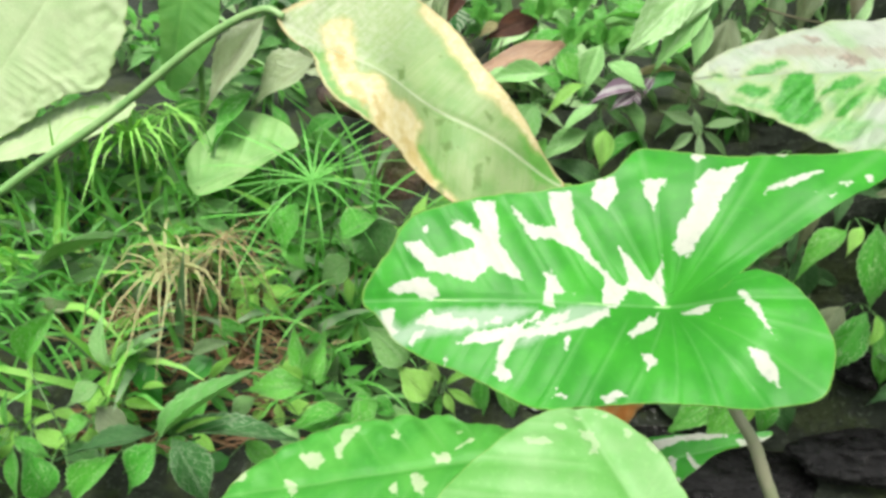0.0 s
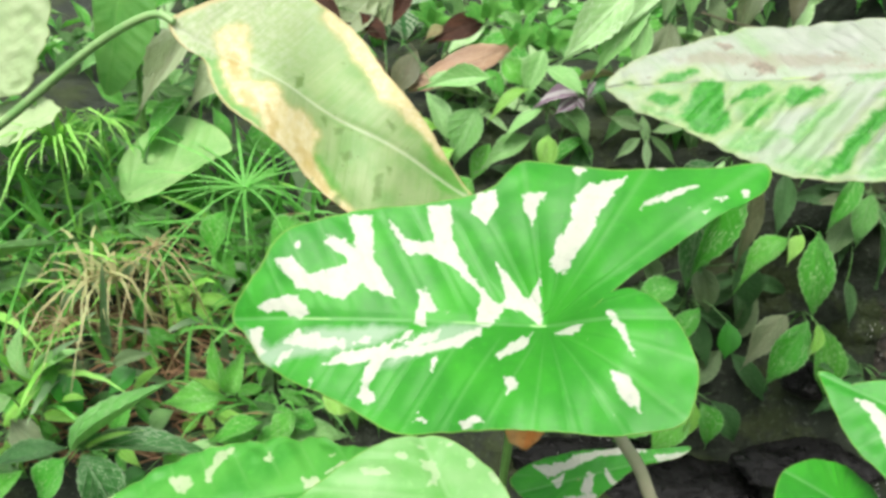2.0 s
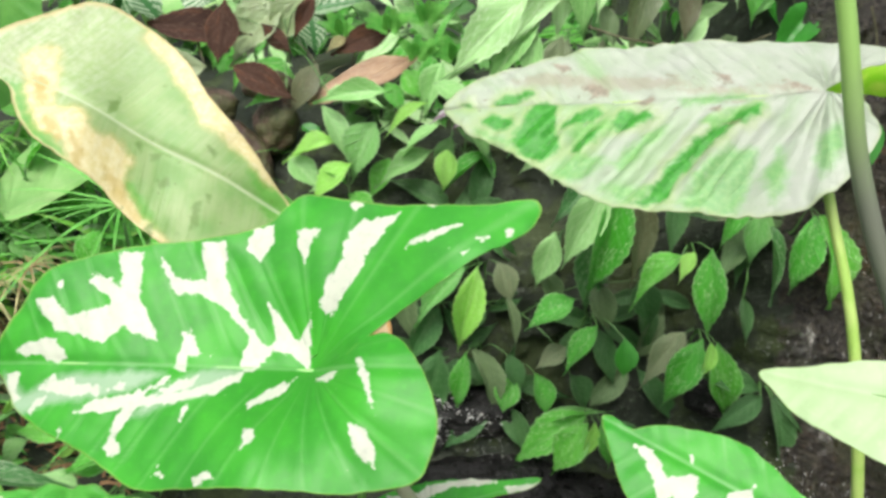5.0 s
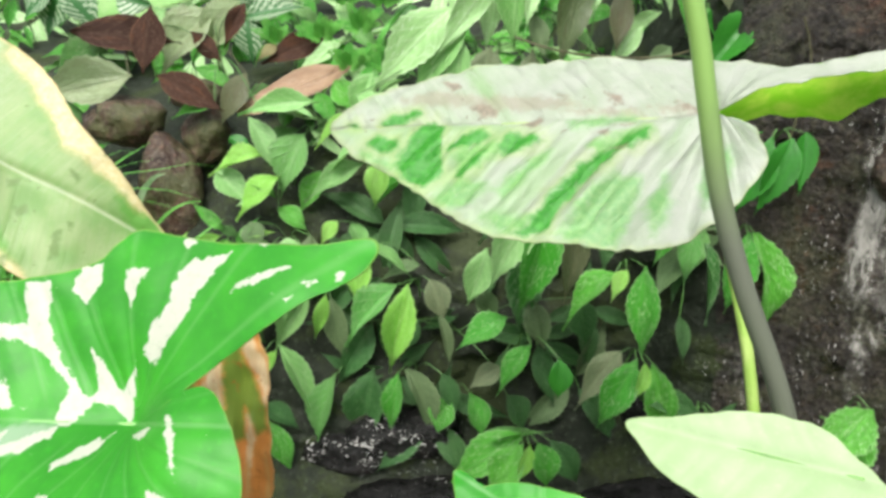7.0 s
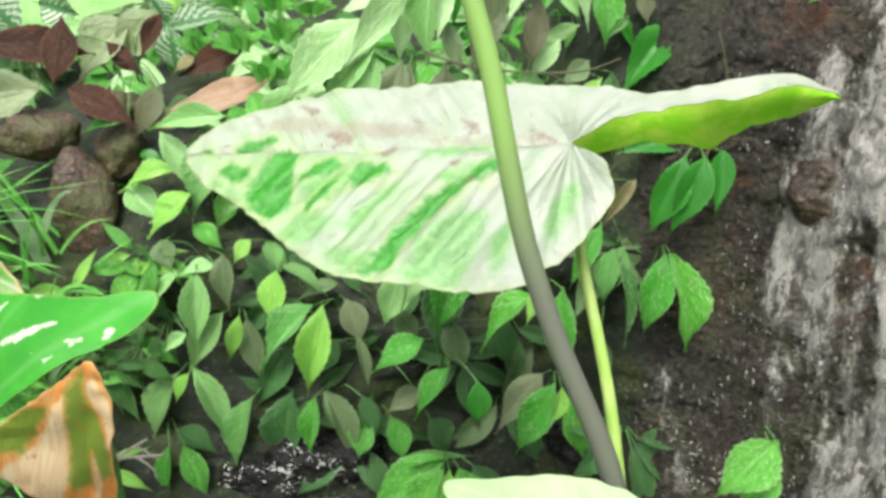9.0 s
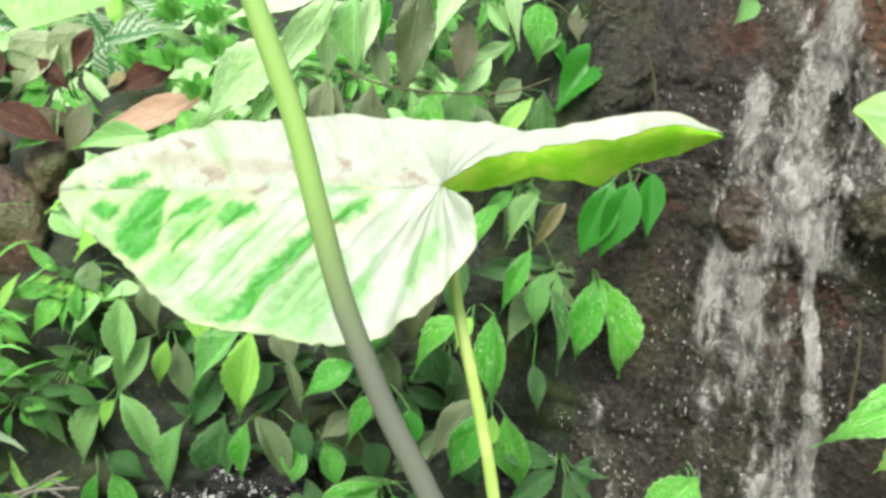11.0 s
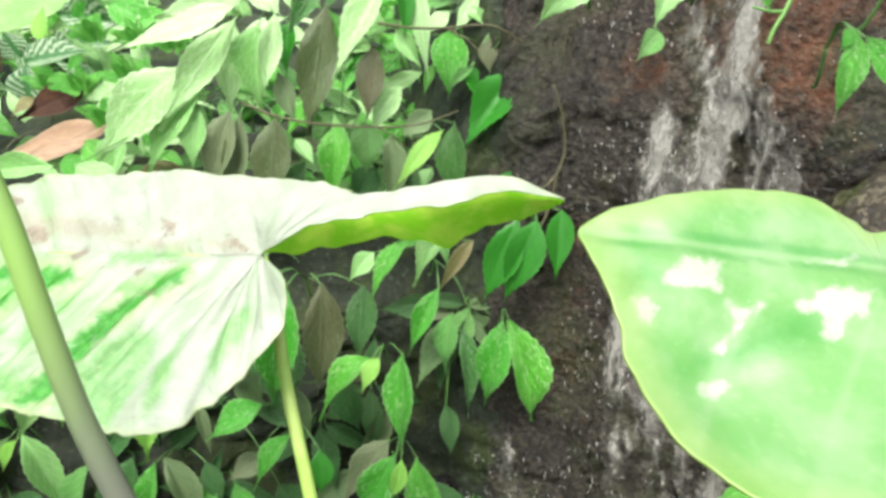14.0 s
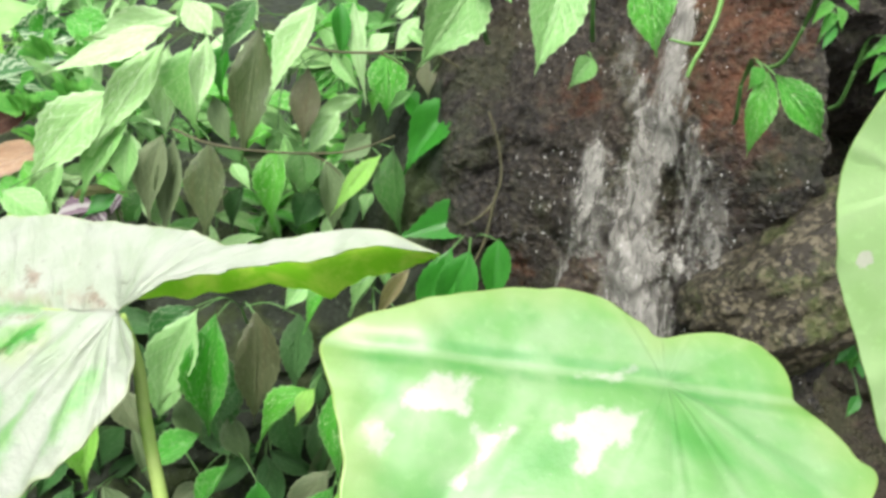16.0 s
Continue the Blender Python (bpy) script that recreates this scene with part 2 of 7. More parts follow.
def water_material():
    """Running water: clear film with torn white strands drawn out down the fall."""
    m = Nodes("running_water")
    co = m.coords((1.0, 1.0, 0.42))
    lump = m.noise(m.coords((1.0, 1.0, 0.55)), 34.0, 5, 0.70, 1.4)
    streak = m.noise(co, 95.0, 5, 0.75, 1.0)
    broad = m.noise(m.coords((1.0, 1.0, 0.35)), 12.0, 3, 0.6, 0.5)
    flow = m.attr("flow")
    mixed = m.math("ADD", m.math("MULTIPLY", lump, 0.9), m.math("MULTIPLY_ADD", streak, 0.55, m.math("MULTIPLY_ADD", broad, 0.7, -0.58)))
    amount = m.math("ADD", mixed, m.math("MULTIPLY_ADD", flow, 0.42, -0.34))
    mask = m.ramp(amount, 0.34, 0.66)
    foam = m.node("ShaderNodeBsdfDiffuse", Color=m.mix(m.ramp(streak, 0.4, 0.65), (0.24, 0.235, 0.215), (0.44, 0.43, 0.40)), Normal=m.bump(m.math("ADD", lump, streak), 0.5, 0.008)).outputs[0]
    clear = m.node("ShaderNodeBsdfTransparent").outputs[0]
    return m.finish(m.node("ShaderNodeMixShader", Fac=m.math("MULTIPLY", mask, 0.74)).outputs[0], clear, foam)


def plain(name, a, b, scale=30.0, rough=0.5, bump=0.3, stretch=(1, 1, 1), through_light=0.0):
    m = Nodes(name)
    co = m.coords(stretch)
    n = m.noise(co, scale, 4, 0.6)
    col = m.mix(m.ramp(n, 0.35, 0.65), a, b)
    if through_light:
        return m.leafy(col, rough, m.bump(n, bump), through_light)
    return m.finish(m.principled(col, rough, m.bump(n, bump, 0.002)))


CREAM = (0.60, 0.63, 0.54)
GREEN = small_leaf_material("quilted_leaf", (0.075, 0.43, 0.036), (0.155, 0.56, 0.062), (0.54, 0.77, 0.42), flecks=0.85)
YOUNG = small_leaf_material("young_leaf", (0.28, 0.68, 0.09), (0.38, 0.76, 0.15), (0.54, 0.80, 0.34), through_light=0.25)
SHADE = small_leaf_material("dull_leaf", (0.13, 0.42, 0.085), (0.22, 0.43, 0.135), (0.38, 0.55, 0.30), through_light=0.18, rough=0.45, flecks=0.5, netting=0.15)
PALE = small_leaf_material("pale_netted_leaf", (0.30, 0.58, 0.20), (0.42, 0.67, 0.31), (0.72, 0.84, 0.60), netting=0.12, quilt=0.5, through_light=0.2)
DEEP = small_leaf_material("smooth_deep_leaf", (0.024, 0.20, 0.016), (0.042, 0.26, 0.024), (0.10, 0.38, 0.07), quilt=0.25, flecks=0.15)
SAGE = small_leaf_material("soft_green_leaf", (0.22, 0.50, 0.14), (0.32, 0.60, 0.23), (0.58, 0.75, 0.46), through_light=0.25, quilt=0.45, flecks=0.4, netting=0.12)
OLIVE = small_leaf_material("olive_leaf", (0.055, 0.21, 0.04), (0.10, 0.25, 0.06), (0.25, 0.34, 0.18))
MOTTLED = small_leaf_material("mottled_leaf", (0.05, 0.22, 0.05), (0.08, 0.28, 0.06), (0.60, 0.74, 0.52), netting=0.15)
STRAW = small_leaf_material("straw_leaf", (0.45, 0.42, 0.22), (0.36, 0.34, 0.14), (0.6, 0.58, 0.4), brown=0.5)
RUSTY = small_leaf_material("rusty_leaf", (0.095, 0.14, 0.055), (0.125, 0.128, 0.07), (0.22, 0.25, 0.14), brown=0.15, quilt=0.6)
VIOLET = striped_material()
LIME = small_leaf_material("lime_leaf", (0.32, 0.44, 0.21), (0.40, 0.49, 0.29), (0.52, 0.60, 0.42), brown=0.15)
DEADPALE = small_leaf_material("pale_dead_leaf", (0.34, 0.20, 0.12), (0.40, 0.27, 0.16), (0.5, 0.4, 0.28), brown=0.35, through_light=0.15)
GREYISH = small_leaf_material("grey_brown_green_leaf", (0.10, 0.19, 0.068), (0.14, 0.172, 0.088), (0.27, 0.36, 0.19), through_light=0.12, rough=0.5, flecks=0.3, quilt=0.6)
# Dull green with the dimness of the back layer put into its colour.
DUSK = small_leaf_material("dimmed_dull_leaf", (0.032, 0.14, 0.027), (0.055, 0.155, 0.040), (0.20, 0.32, 0.15), through_light=0.12, rough=0.45, flecks=0.4)
SILVER = silver_material()
DEAD = small_leaf_material("dead_leaf", (0.036, 0.019, 0.014), (0.060, 0.030, 0.021), (0.15, 0.10, 0.07), brown=0.5, through_light=0.1, rough=0.75, shine=0.15, quilt=0.4)
STALK = plain("leaf_stalk_green", (0.05, 0.15, 0.03), (0.09, 0.20, 0.05), 40, 0.5)
STEM = plain("green_stem", (0.10, 0.26, 0.05), (0.16, 0.34, 0.08), 40, 0.45)
TWIGPALE = plain("pale_grey_stem", (0.20, 0.19, 0.15), (0.30, 0.28, 0.23), 60, 0.6)
TWIG = plain("brown_twig", (0.055, 0.055, 0.025), (0.09, 0.085, 0.04), 60, 0.7)
BRIGHT = plain("bright_grass_blade", (0.22, 0.60, 0.08), (0.37, 0.72, 0.17), 20, 0.45, through_light=0.35)
GRASS = plain("grass_blade", (0.11, 0.43, 0.06), (0.24, 0.62, 0.15), 20, 0.45, through_light=0.35)
FERN = plain("fern_frond", (0.10, 0.38, 0.06), (0.20, 0.52, 0.11), 30, 0.5, through_light=0.3)
OLIVE_BLADE = plain("strap_blade", (0.13, 0.26, 0.11), (0.30, 0.42, 0.25), 12, 0.5, through_light=0.25)
DRY = plain("dry_blade", (0.38, 0.36, 0.17), (0.24, 0.17, 0.08), 25, 0.6, through_light=0.2)
STRAWGREEN = plain("straw_green_blade", (0.44, 0.48, 0.22), (0.34, 0.30, 0.14), 25, 0.6, through_light=0.25)
BROWNGRASS = plain("brown_dead_grass", (0.16, 0.085, 0.04), (0.24, 0.14, 0.07), 25, 0.7)
SOIL = wet_rock_material("dark_wet_soil", (0.028, 0.035, 0.025), (0.046, 0.054, 0.039), 0.3, 0.2, 0.15)
ROCK = wet_rock_material("wet_red_rock", (0.017, 0.0135, 0.0105), (0.036, 0.0255, 0.018), 0.16, 0.45, 0.45, rust=(0.10, 0.034, 0.012), speckle=0.14, relief=0.024)
BROWNROCK = wet_rock_material("dark_brown_rock", (0.046, 0.021, 0.014), (0.10, 0.045, 0.026), 0.5, 0.3, speckle=0.3)
WETBLACK = wet_rock_material("wet_black_stone", (0.006, 0.006, 0.006), (0.013, 0.012, 0.011), 0.0, 0.5, 0.3, relief=0.012)
MOSSY = wet_rock_material("mossy_rock", (0.032, 0.028, 0.019), (0.022, 0.021, 0.014), 0.6, 0.25, 0.3, speckle=0.4)
FALLROCK = wet_rock_material("wet_rust_rock", (0.020, 0.010, 0.006), (0.055, 0.023, 0.010), 0.1, 0.55, 0.6, speckle=0.2, relief=0.012)
OCHREMOSS = plain("ochre_moss", (0.045, 0.04, 0.018), (0.08, 0.065, 0.03), 80, 0.6)
WATER = water_material()
DROP_GLINT = plain("drop_and_glint_white", (0.62, 0.62, 0.60), (0.75, 0.75, 0.73), 50, 0.1)


# ---- mesh helpers ----
def mesh_object(name, verts, faces, material, parent=None, smooth=True, attrs=None, label=""):
    me = bpy.data.meshes.new(name)
    me.from_pydata([tuple(v) for v in verts], [], [tuple(f) for f in faces])
    me.materials.append(material)
    if smooth:
        me.polygons.foreach_set("use_smooth", [True] * len(me.polygons))
    for key, val in (attrs or {}).items():
        val = np.asarray(val, dtype=np.float32)
        kind = "FLOAT" if val.ndim == 1 else "FLOAT_VECTOR"
        at = me.attributes.new(key, kind, "POINT")
        at.data.foreach_set("value" if kind == "FLOAT" else "vector", val.ravel())
    me.update()
    ob = new(name, me)
    if parent is not None:
        ob.parent = parent
    if label:
        ob["label"] = label
    return ob


def holder(name, at, label, category, group=""):
    ob = new(name)
    ob.location = at
    ob.empty_display_size = 0.02
    return tagged(ob, label, category, group)


def part(name, verts, faces, material, parent, label="", attrs=None, smooth=True):
    """One mesh under a thing; verts in world metres."""
    root = parent
    off = Vector((0, 0, 0))
    while root is not None:
        off += root.location
        root = root.parent
    return mesh_object(name, np.asarray(verts) - np.array(off), faces, material, parent, smooth, attrs, label)


def tube_mesh(points, radii, sides=8):
    """A tube along a smooth curve through the points; closed ends."""
    pts = [Vector(p) for p in points]
    fine, rad = [], []
    n = len(pts)
    for i in range(n - 1):
        p0, p1, p2, p3 = pts[max(i - 1, 0)], pts[i], pts[i + 1], pts[min(i + 2, n - 1)]
        for k in range(6):
            t = k / 6
            fine.append(0.5 * ((2 * p1) + (p2 - p0) * t + (2 * p0 - 5 * p1 + 4 * p2 - p3) * t * t + (3 * p1 - p0 - 3 * p2 + p3) * t ** 3))
            rad.append(radii[i] + (radii[i + 1] - radii[i]) * t)
    fine.append(pts[-1]), rad.append(radii[-1])
    verts, faces = [], []
    side = None
    for i, p in enumerate(fine):
        d = (fine[min(i + 1, len(fine) - 1)] - fine[max(i - 1, 0)]).normalized()
        if side is None:
            side = d.cross(Vector((0.3, 0.9, 0.2))).normalized()
        side = (side - d * side.dot(d)).normalized()
        up = d.cross(side)
        for k in range(sides):
            a = 2 * math.pi * k / sides
            verts.append(p + (side * math.cos(a) + up * math.sin(a)) * rad[i])
    for i in range(len(fine) - 1):
        for k in range(sides):
            a, b = i * sides + k, i * sides + (k + 1) % sides
            faces.append((a, b, b + sides, a + sides))
    faces.append(tuple(range(sides - 1, -1, -1)))
    faces.append(tuple(range((len(fine) - 1) * sides, len(fine) * sides)))
    return verts, faces


def spline(points, n):
    """n points spaced evenly along a smooth closed curve."""
    p = np.array(points, float)
    k = len(p)
    t = np.linspace(0, 1, 12, endpoint=False)[:, None]
    dense = []
    for i in range(k):
        a, b, c, d = p[i - 1], p[i], p[(i + 1) % k], p[(i + 2) % k]
        dense.append(0.5 * (2 * b + (c - a) * t + (2 * a - 5 * b + 4 * c - d) * t * t + (3 * b - a - 3 * c + d) * t ** 3))
    dense = np.vstack(dense)
    dense = np.vstack([dense, dense[:1]])
    s = np.r_[0, np.cumsum(np.linalg.norm(np.diff(dense, axis=0), axis=1))]
    w = np.linspace(0, s[-1], n, endpoint=False)
    return np.c_[np.interp(w, s, dense[:, 0]), np.interp(w, s, dense[:, 1])]


def distance_to_polygon(x, poly):
    """Signed distance of the points x to a closed polygon, negative inside."""
    p = np.array(poly, float)
    q = np.roll(p, -1, axis=0)
    best = np.full(len(x), 1e9)
    inside = np.zeros(len(x), bool)
    for a, b in zip(p, q):
        ab = b - a
        t = np.clip(((x - a) @ ab) / max(ab @ ab, 1e-9), 0, 1)
        best = np.minimum(best, np.linalg.norm(x - a - t[:, None] * ab, axis=1))
        if a[1] != b[1]:
            cross = (a[1] > x[:, 1]) != (b[1] > x[:, 1])
            inside ^= cross & (x[:, 0] < (b[0] - a[0]) * (x[:, 1] - a[1]) / (b[1] - a[1]) + a[0])
    return np.where(inside, -best, best)


def bent(bend, stiff, x):
    """Height of a leaf blade bent smoothly through a few known heights (thin plate)."""
    c = np.array(bend, float)
    p, h = c[:, :2], c[:, 2]

    def k(d):
        return np.where(d > 0, d * d * np.log(np.maximum(d, 1e-9)), 0)

    n = len(p)
    q = np.c_[np.ones(n), p]
    a = np.block([[k(np.linalg.norm(p[:, None] - p[None], axis=2)) + stiff * np.eye(n), q], [q.T, np.zeros((3, 3))]])
    w = np.linalg.solve(a, np.r_[h, np.zeros(3)])
    return k(np.linalg.norm(x[:, None] - p[None], axis=2)) @ w[:n] + w[n] + x @ w[n + 1:]


def frame3(o, a, b):
    a, b = np.array(a), np.array(b)
    return np.array(o), a, b, np.cross(a, b)


def smooth_noise(x, scale, seed):
    return np.array([noise.noise(Vector((p[0] * scale, p[1] * scale, seed))) for p in x])


def blade(parent, fr, bend, stiff, edge, spots, material, middle=(3, 0), n=320, rings=70, ripple=0.15, spacing=3.2, slant=0.55,
          paler=None, dry=None, ruffle=0.12, label="", name="blade", far_ripple=1.0, lime=None, washes=(), rib=None, rib_size=0.0022, rib_material=None):
    """A large leaf blade, centimetres along and across its midrib, on the frame fr."""
    o, a, b, up = fr
    rim = spline(edge, n)
    rim = rim + ruffle * smooth_noise(rim, 0.9, 7.0)[:, None] * (rim - np.array(middle)) / np.linalg.norm(rim - np.array(middle), axis=1)[:, None]
    s = np.linspace(0, 1, rings + 1)[1:] ** 0.85
    x = np.vstack([np.array([middle], float)] + [np.array(middle) + k * (rim - np.array(middle)) for k in s])
    ring = np.r_[0, np.repeat(s, n)]
    reach = np.abs(x[:, 1])
    vco = (x[:, 0] - slant * reach) / spacing
    back = x[:, 0] - slant * reach < 0
    vco = np.where(back, -(np.arctan2(reach, x[:, 0]) - math.atan2(1, slant)) * 9.0 / spacing, vco)
    dist = np.abs(vco - np.round(vco))
    swell = np.minimum(reach / 4, 1) * np.minimum((1.02 - ring) * 5, 1)
    h = bent(bend, stiff, x) + ripple * np.where(x[:, 1] < 0, far_ripple, 1.0) * swell * np.cos(2 * math.pi * vco) * -1 - 0.25 * np.exp(-(x[:, 1] / 0.6) ** 2)
    h = h + 0.25 * smooth_noise(x, 0.22, 3.0) + ruffle * 1.5 * smooth_noise(x, 0.6, 11.0) * ring ** 3
    world_pts = o + (x[:, :1] * a + x[:, 1:] * b + h[:, None] * up) / 100
    faces = [(0, 1 + i, 1 + (i + 1) % n) for i in range(n)]
    for r in range(rings - 1):
        c, d = 1 + r * n, 1 + (r + 1) * n
        faces += [(c + i, d + i, d + (i + 1) % n, c + (i + 1) % n) for i in range(n)]
    blot = np.full(len(x), 9.0)
    for poly in spots:
        blot = np.minimum(blot, distance_to_polygon(x, poly))
    wash = np.full(len(x), 9.0)
    for poly in washes:
        wash = np.minimum(wash, distance_to_polygon(x, poly))
    attrs = dict(blot=blot, wash=wash, vein=dist * np.minimum(1, 0.4 + reach / 3), rim=ring, rib=reach, leafco=np.c_[x, np.zeros(len(x))],
                 veinco=np.c_[vco * 1.25, reach * 0.10, np.sign(x[:, 1]) * 3.0],
                 paler=paler(x) if paler else np.zeros(len(x)), dry=dry(x) if dry else np.zeros(len(x)), lime=lime(x) if lime else np.zeros(len(x)))
    ob = part(name, world_pts, faces, material, parent, label, attrs)
    thick = ob.modifiers.new("thickness", "SOLIDIFY")
    thick.thickness, thick.offset = 0.0012, -1
    if rib:
        run = np.c_[np.linspace(rib[0], rib[1], 14), np.zeros(14)]
        lift = bent(bend, stiff, run) - 0.25 - 0.02
        pts = o + (run[:, :1] * a + run[:, 1:] * b + lift[:, None] * up) / 100
        v, f = tube_mesh([tuple(q) for q in pts], list(np.linspace(rib_size, 0.0006, 14)), 8)
        part("midrib", v, f, rib_material or STEM, ob)
    return ob


def petiole(parent, points, r0, r1, material=None, label="", name="petiole", sides=12):
    k = len(points)
    v, f = tube_mesh(points, [r0 + (r1 - r0) * i / (k - 1) for i in range(k)], sides)
    return part(name, v, f, material or STEM, parent, label)


PROFILE_U = (0, 0.05, 0.12, 0.22, 0.33, 0.42, 0.52, 0.62, 0.72, 0.80, 0.87, 0.93, 1.0)
PROFILE_W = (0.01, 0.10, 0.25, 0.40, 0.485, 0.5, 0.465, 0.38, 0.26, 0.15, 0.070, 0.028, 0.0)


def small_leaf_mesh(name, material, droop=0.18, fold=0.12, waist=0.42, taper=1.0, teeth=0.02, rows=22, cols=4, twist=0.0, waves=0.02):
    """Unit leaf: base at the origin, tip at x = 1, half width 0.5, facing +z."""
    verts, leafco, vein, faces = [], [], [], []
    for i in range(rows + 1):
        u = i / rows
        w = np.interp(u ** (math.log(0.42) / math.log(waist)), PROFILE_U, PROFILE_W) * (1 + (1 / taper - 1) * max(0.0, u - 0.5) * 2)
        w = w + (teeth * (1 if i % 2 else -1) if 1 < i < rows - 1 else 0) + 0.004
        for j in range(-cols, cols + 1):
            v = j / cols
            y = w * v
            vc = (u - 0.30 * abs(v)) * 7
            d = abs(vc - round(vc))
            z = -droop * u * u + fold * abs(y) - 0.10 * y * y
            z += 0.012 * math.sin(2 * math.pi * vc) * abs(v) * (1 - abs(v)) * 4 + waves * math.sin(9 * u + 2 * v) * abs(v)
            z += twist * u * y
            verts.append((u - 0.12 * droop * u * u, y, z))
            leafco.append((u, y, v))
            vein.append(min(d, abs(v) * 1.5))
    m = 2 * cols + 1
    for i in range(rows):
        for j in range(m - 1):
            a = i * m + j
            faces.append((a, a + 1, a + m + 1, a + m))
    me = bpy.data.meshes.new(name)
    me.from_pydata(verts, [], faces)
    me.materials.append(material)
    me.polygons.foreach_set("use_smooth", [True] * len(faces))
    at = me.attributes.new("leafco", "FLOAT_VECTOR", "POINT")
    at.data.foreach_set("vector", np.array(leafco, np.float32).ravel())
    at = me.attributes.new("vein", "FLOAT", "POINT")
    at.data.foreach_set("value", np.array(vein, np.float32))
    return me


LEAF_MESHES = {}


def leaf_variant(material, rng):
    """One of a few shapes of the leaf of that material."""
    if material not in LEAF_MESHES:
        r = random.Random(len(LEAF_MESHES) + 5)
        if material in (DEAD, DEADPALE):
            LEAF_MESHES[material] = [small_leaf_mesh("leaf", material, r.uniform(0.0, 0.4), r.uniform(-0.35, 0.5), r.uniform(0.4, 0.5), 0.9, 0.01,
                                                     twist=r.uniform(-0.3, 0.3), waves=r.uniform(0.02, 0.06)) for _ in range(6)]
            return rng.choice(LEAF_MESHES[material])
        flat = 0.5 if material in (PALE, RUSTY) else 1.0
        LEAF_MESHES[material] = [small_leaf_mesh("leaf", material, r.uniform(0.1, 0.55) * flat, r.uniform(0.15, 0.65) * flat, r.uniform(0.36, 0.46), r.uniform(1.05, 1.35),
                                                 0.018, twist=r.uniform(-0.6, 0.6), waves=r.uniform(0.01, 0.06)) for _ in range(7)]
    return rng.choice(LEAF_MESHES[material])


def leaf_at(parent, origin, base, tip, width, material, facing, rng, name="leaf"):
    """A leaf from base to tip, its face turned to facing."""
    x = Vector(tip) - Vector(base)
    length = x.length
    x.normalize()
    z = Vector(facing) - x * Vector(facing).dot(x)
    z.normalize()
    y = z.cross(x)
    m = Matrix((x, y, z)).transposed().to_4x4()
    m.translation = Vector(base) - Vector(origin)
    ob = new(name, leaf_variant(material, rng))
    ob.parent = parent
    ob.matrix_basis = m @ Matrix.Diagonal((length * 1.15, width, length * 0.8, 1))
    return ob


STALK_MESHES = {}


def stalk_at(parent, origin, a, b, material):
    """A thin leaf stalk from a to b."""
    if material not in STALK_MESHES:
        v, f = tube_mesh([(0, 0, 0), (0.5, 0.0, 0.05), (1, 0, 0)], [0.0017, 0.0014, 0.0012], 5)
        me = bpy.data.meshes.new("leaf_stalk")
        me.from_pydata([(p[0], p[1] * 1.0, p[2]) for p in v], [], f)
        me.materials.append(material)
        STALK_MESHES[material] = me
    x = b - a
    ln = max(x.length, 0.004)
    x = x.normalized()
    z = (Vector((0, -0.5, 1)) - x * Vector((0, -0.5, 1)).dot(x)).normalized()
    m = Matrix((x, z.cross(x), z)).transposed().to_4x4()
    m.translation = a - Vector(origin)
    ob = new("leaf_stalk", STALK_MESHES[material])
    ob.parent = parent
    ob.matrix_basis = m @ Matrix.Diagonal((ln, 1, 0.3 + ln, 1))
    return ob


WORDS = {GREEN: "mid-green quilted", YOUNG: "bright young green", SHADE: "dull grey-green", PALE: "pale green netted", SAGE: "soft light green", DEEP: "smooth deep green", OLIVE: "olive green",
         MOTTLED: "silver-mottled green", STRAW: "straw-yellow withered", RUSTY: "brown-tinged green", GREYISH: "grey-brown green", DUSK: "dark dull green", VIOLET: "purple and silver striped", LIME: "pale yellow-green", DEAD: "dark brown dead",
         DEADPALE: "pinkish-brown dead", SILVER: "silver-striped green"}


def shoot(leaves, seat="growing out of the wet bank", name="pilea_shoot", category="foliage plant", back=0.10, stalk=None, facing=None, group="shoots on the bank"):
    """A leafy shoot: a stem out of the bank, a stalk to each leaf, and the leaves (base, tip, width, material)."""
    rng = random.Random(int(abs(leaves[0][0][0]) * 1e4 + abs(leaves[0][1][2]) * 1e3))
    mid = sum((Vector(b[0]) for b in leaves), Vector()) / len(leaves)
    root = mid + Vector((rng.uniform(-0.02, 0.02), back, -0.05))
    kinds = []
    for b in leaves:
        if WORDS[b[3]] not in kinds:
            kinds.append(WORDS[b[3]])
    ob = holder(name, root, "shoot with %s leaves %s" % (" and ".join(kinds[:1]), seat), category, group)
    knot = mid + Vector((0, 0.055, -0.012))
    v, f = tube_mesh([root, root.lerp(knot, 0.5) + Vector((0, 0, -0.012)), knot], [0.0026, 0.0022, 0.0018], 6)
    part("stem", v, f, stalk or STALK, ob)
    for base, tip, width, material in leaves:
        base, tip = Vector(base), Vector(tip)
        stalk_at(ob, root, knot, base + (tip - base) * 0.03, stalk or STALK)
        look_at = facing or Vector((rng.uniform(-0.4, 0.4), -0.8, rng.uniform(0.1, 0.5) if base.z > 1.26 else rng.uniform(0.6, 1.2)))
        leaf_at(ob, root, base, tip, width * 0.98, material, look_at, rng)
    return ob


def violet_shoot(leaves):
    return shoot(leaves, "trailing over the bank", "wandering_plant", "trailing plant")


def dead_shoot(leaves):
    return shoot(leaves, "lying curled on the bank", "withered_plant", "withered plant", stalk=TWIG)


def silver_shoot(leaves):
    return shoot(leaves, "low on the bank", "aluminium_plant", "foliage plant")


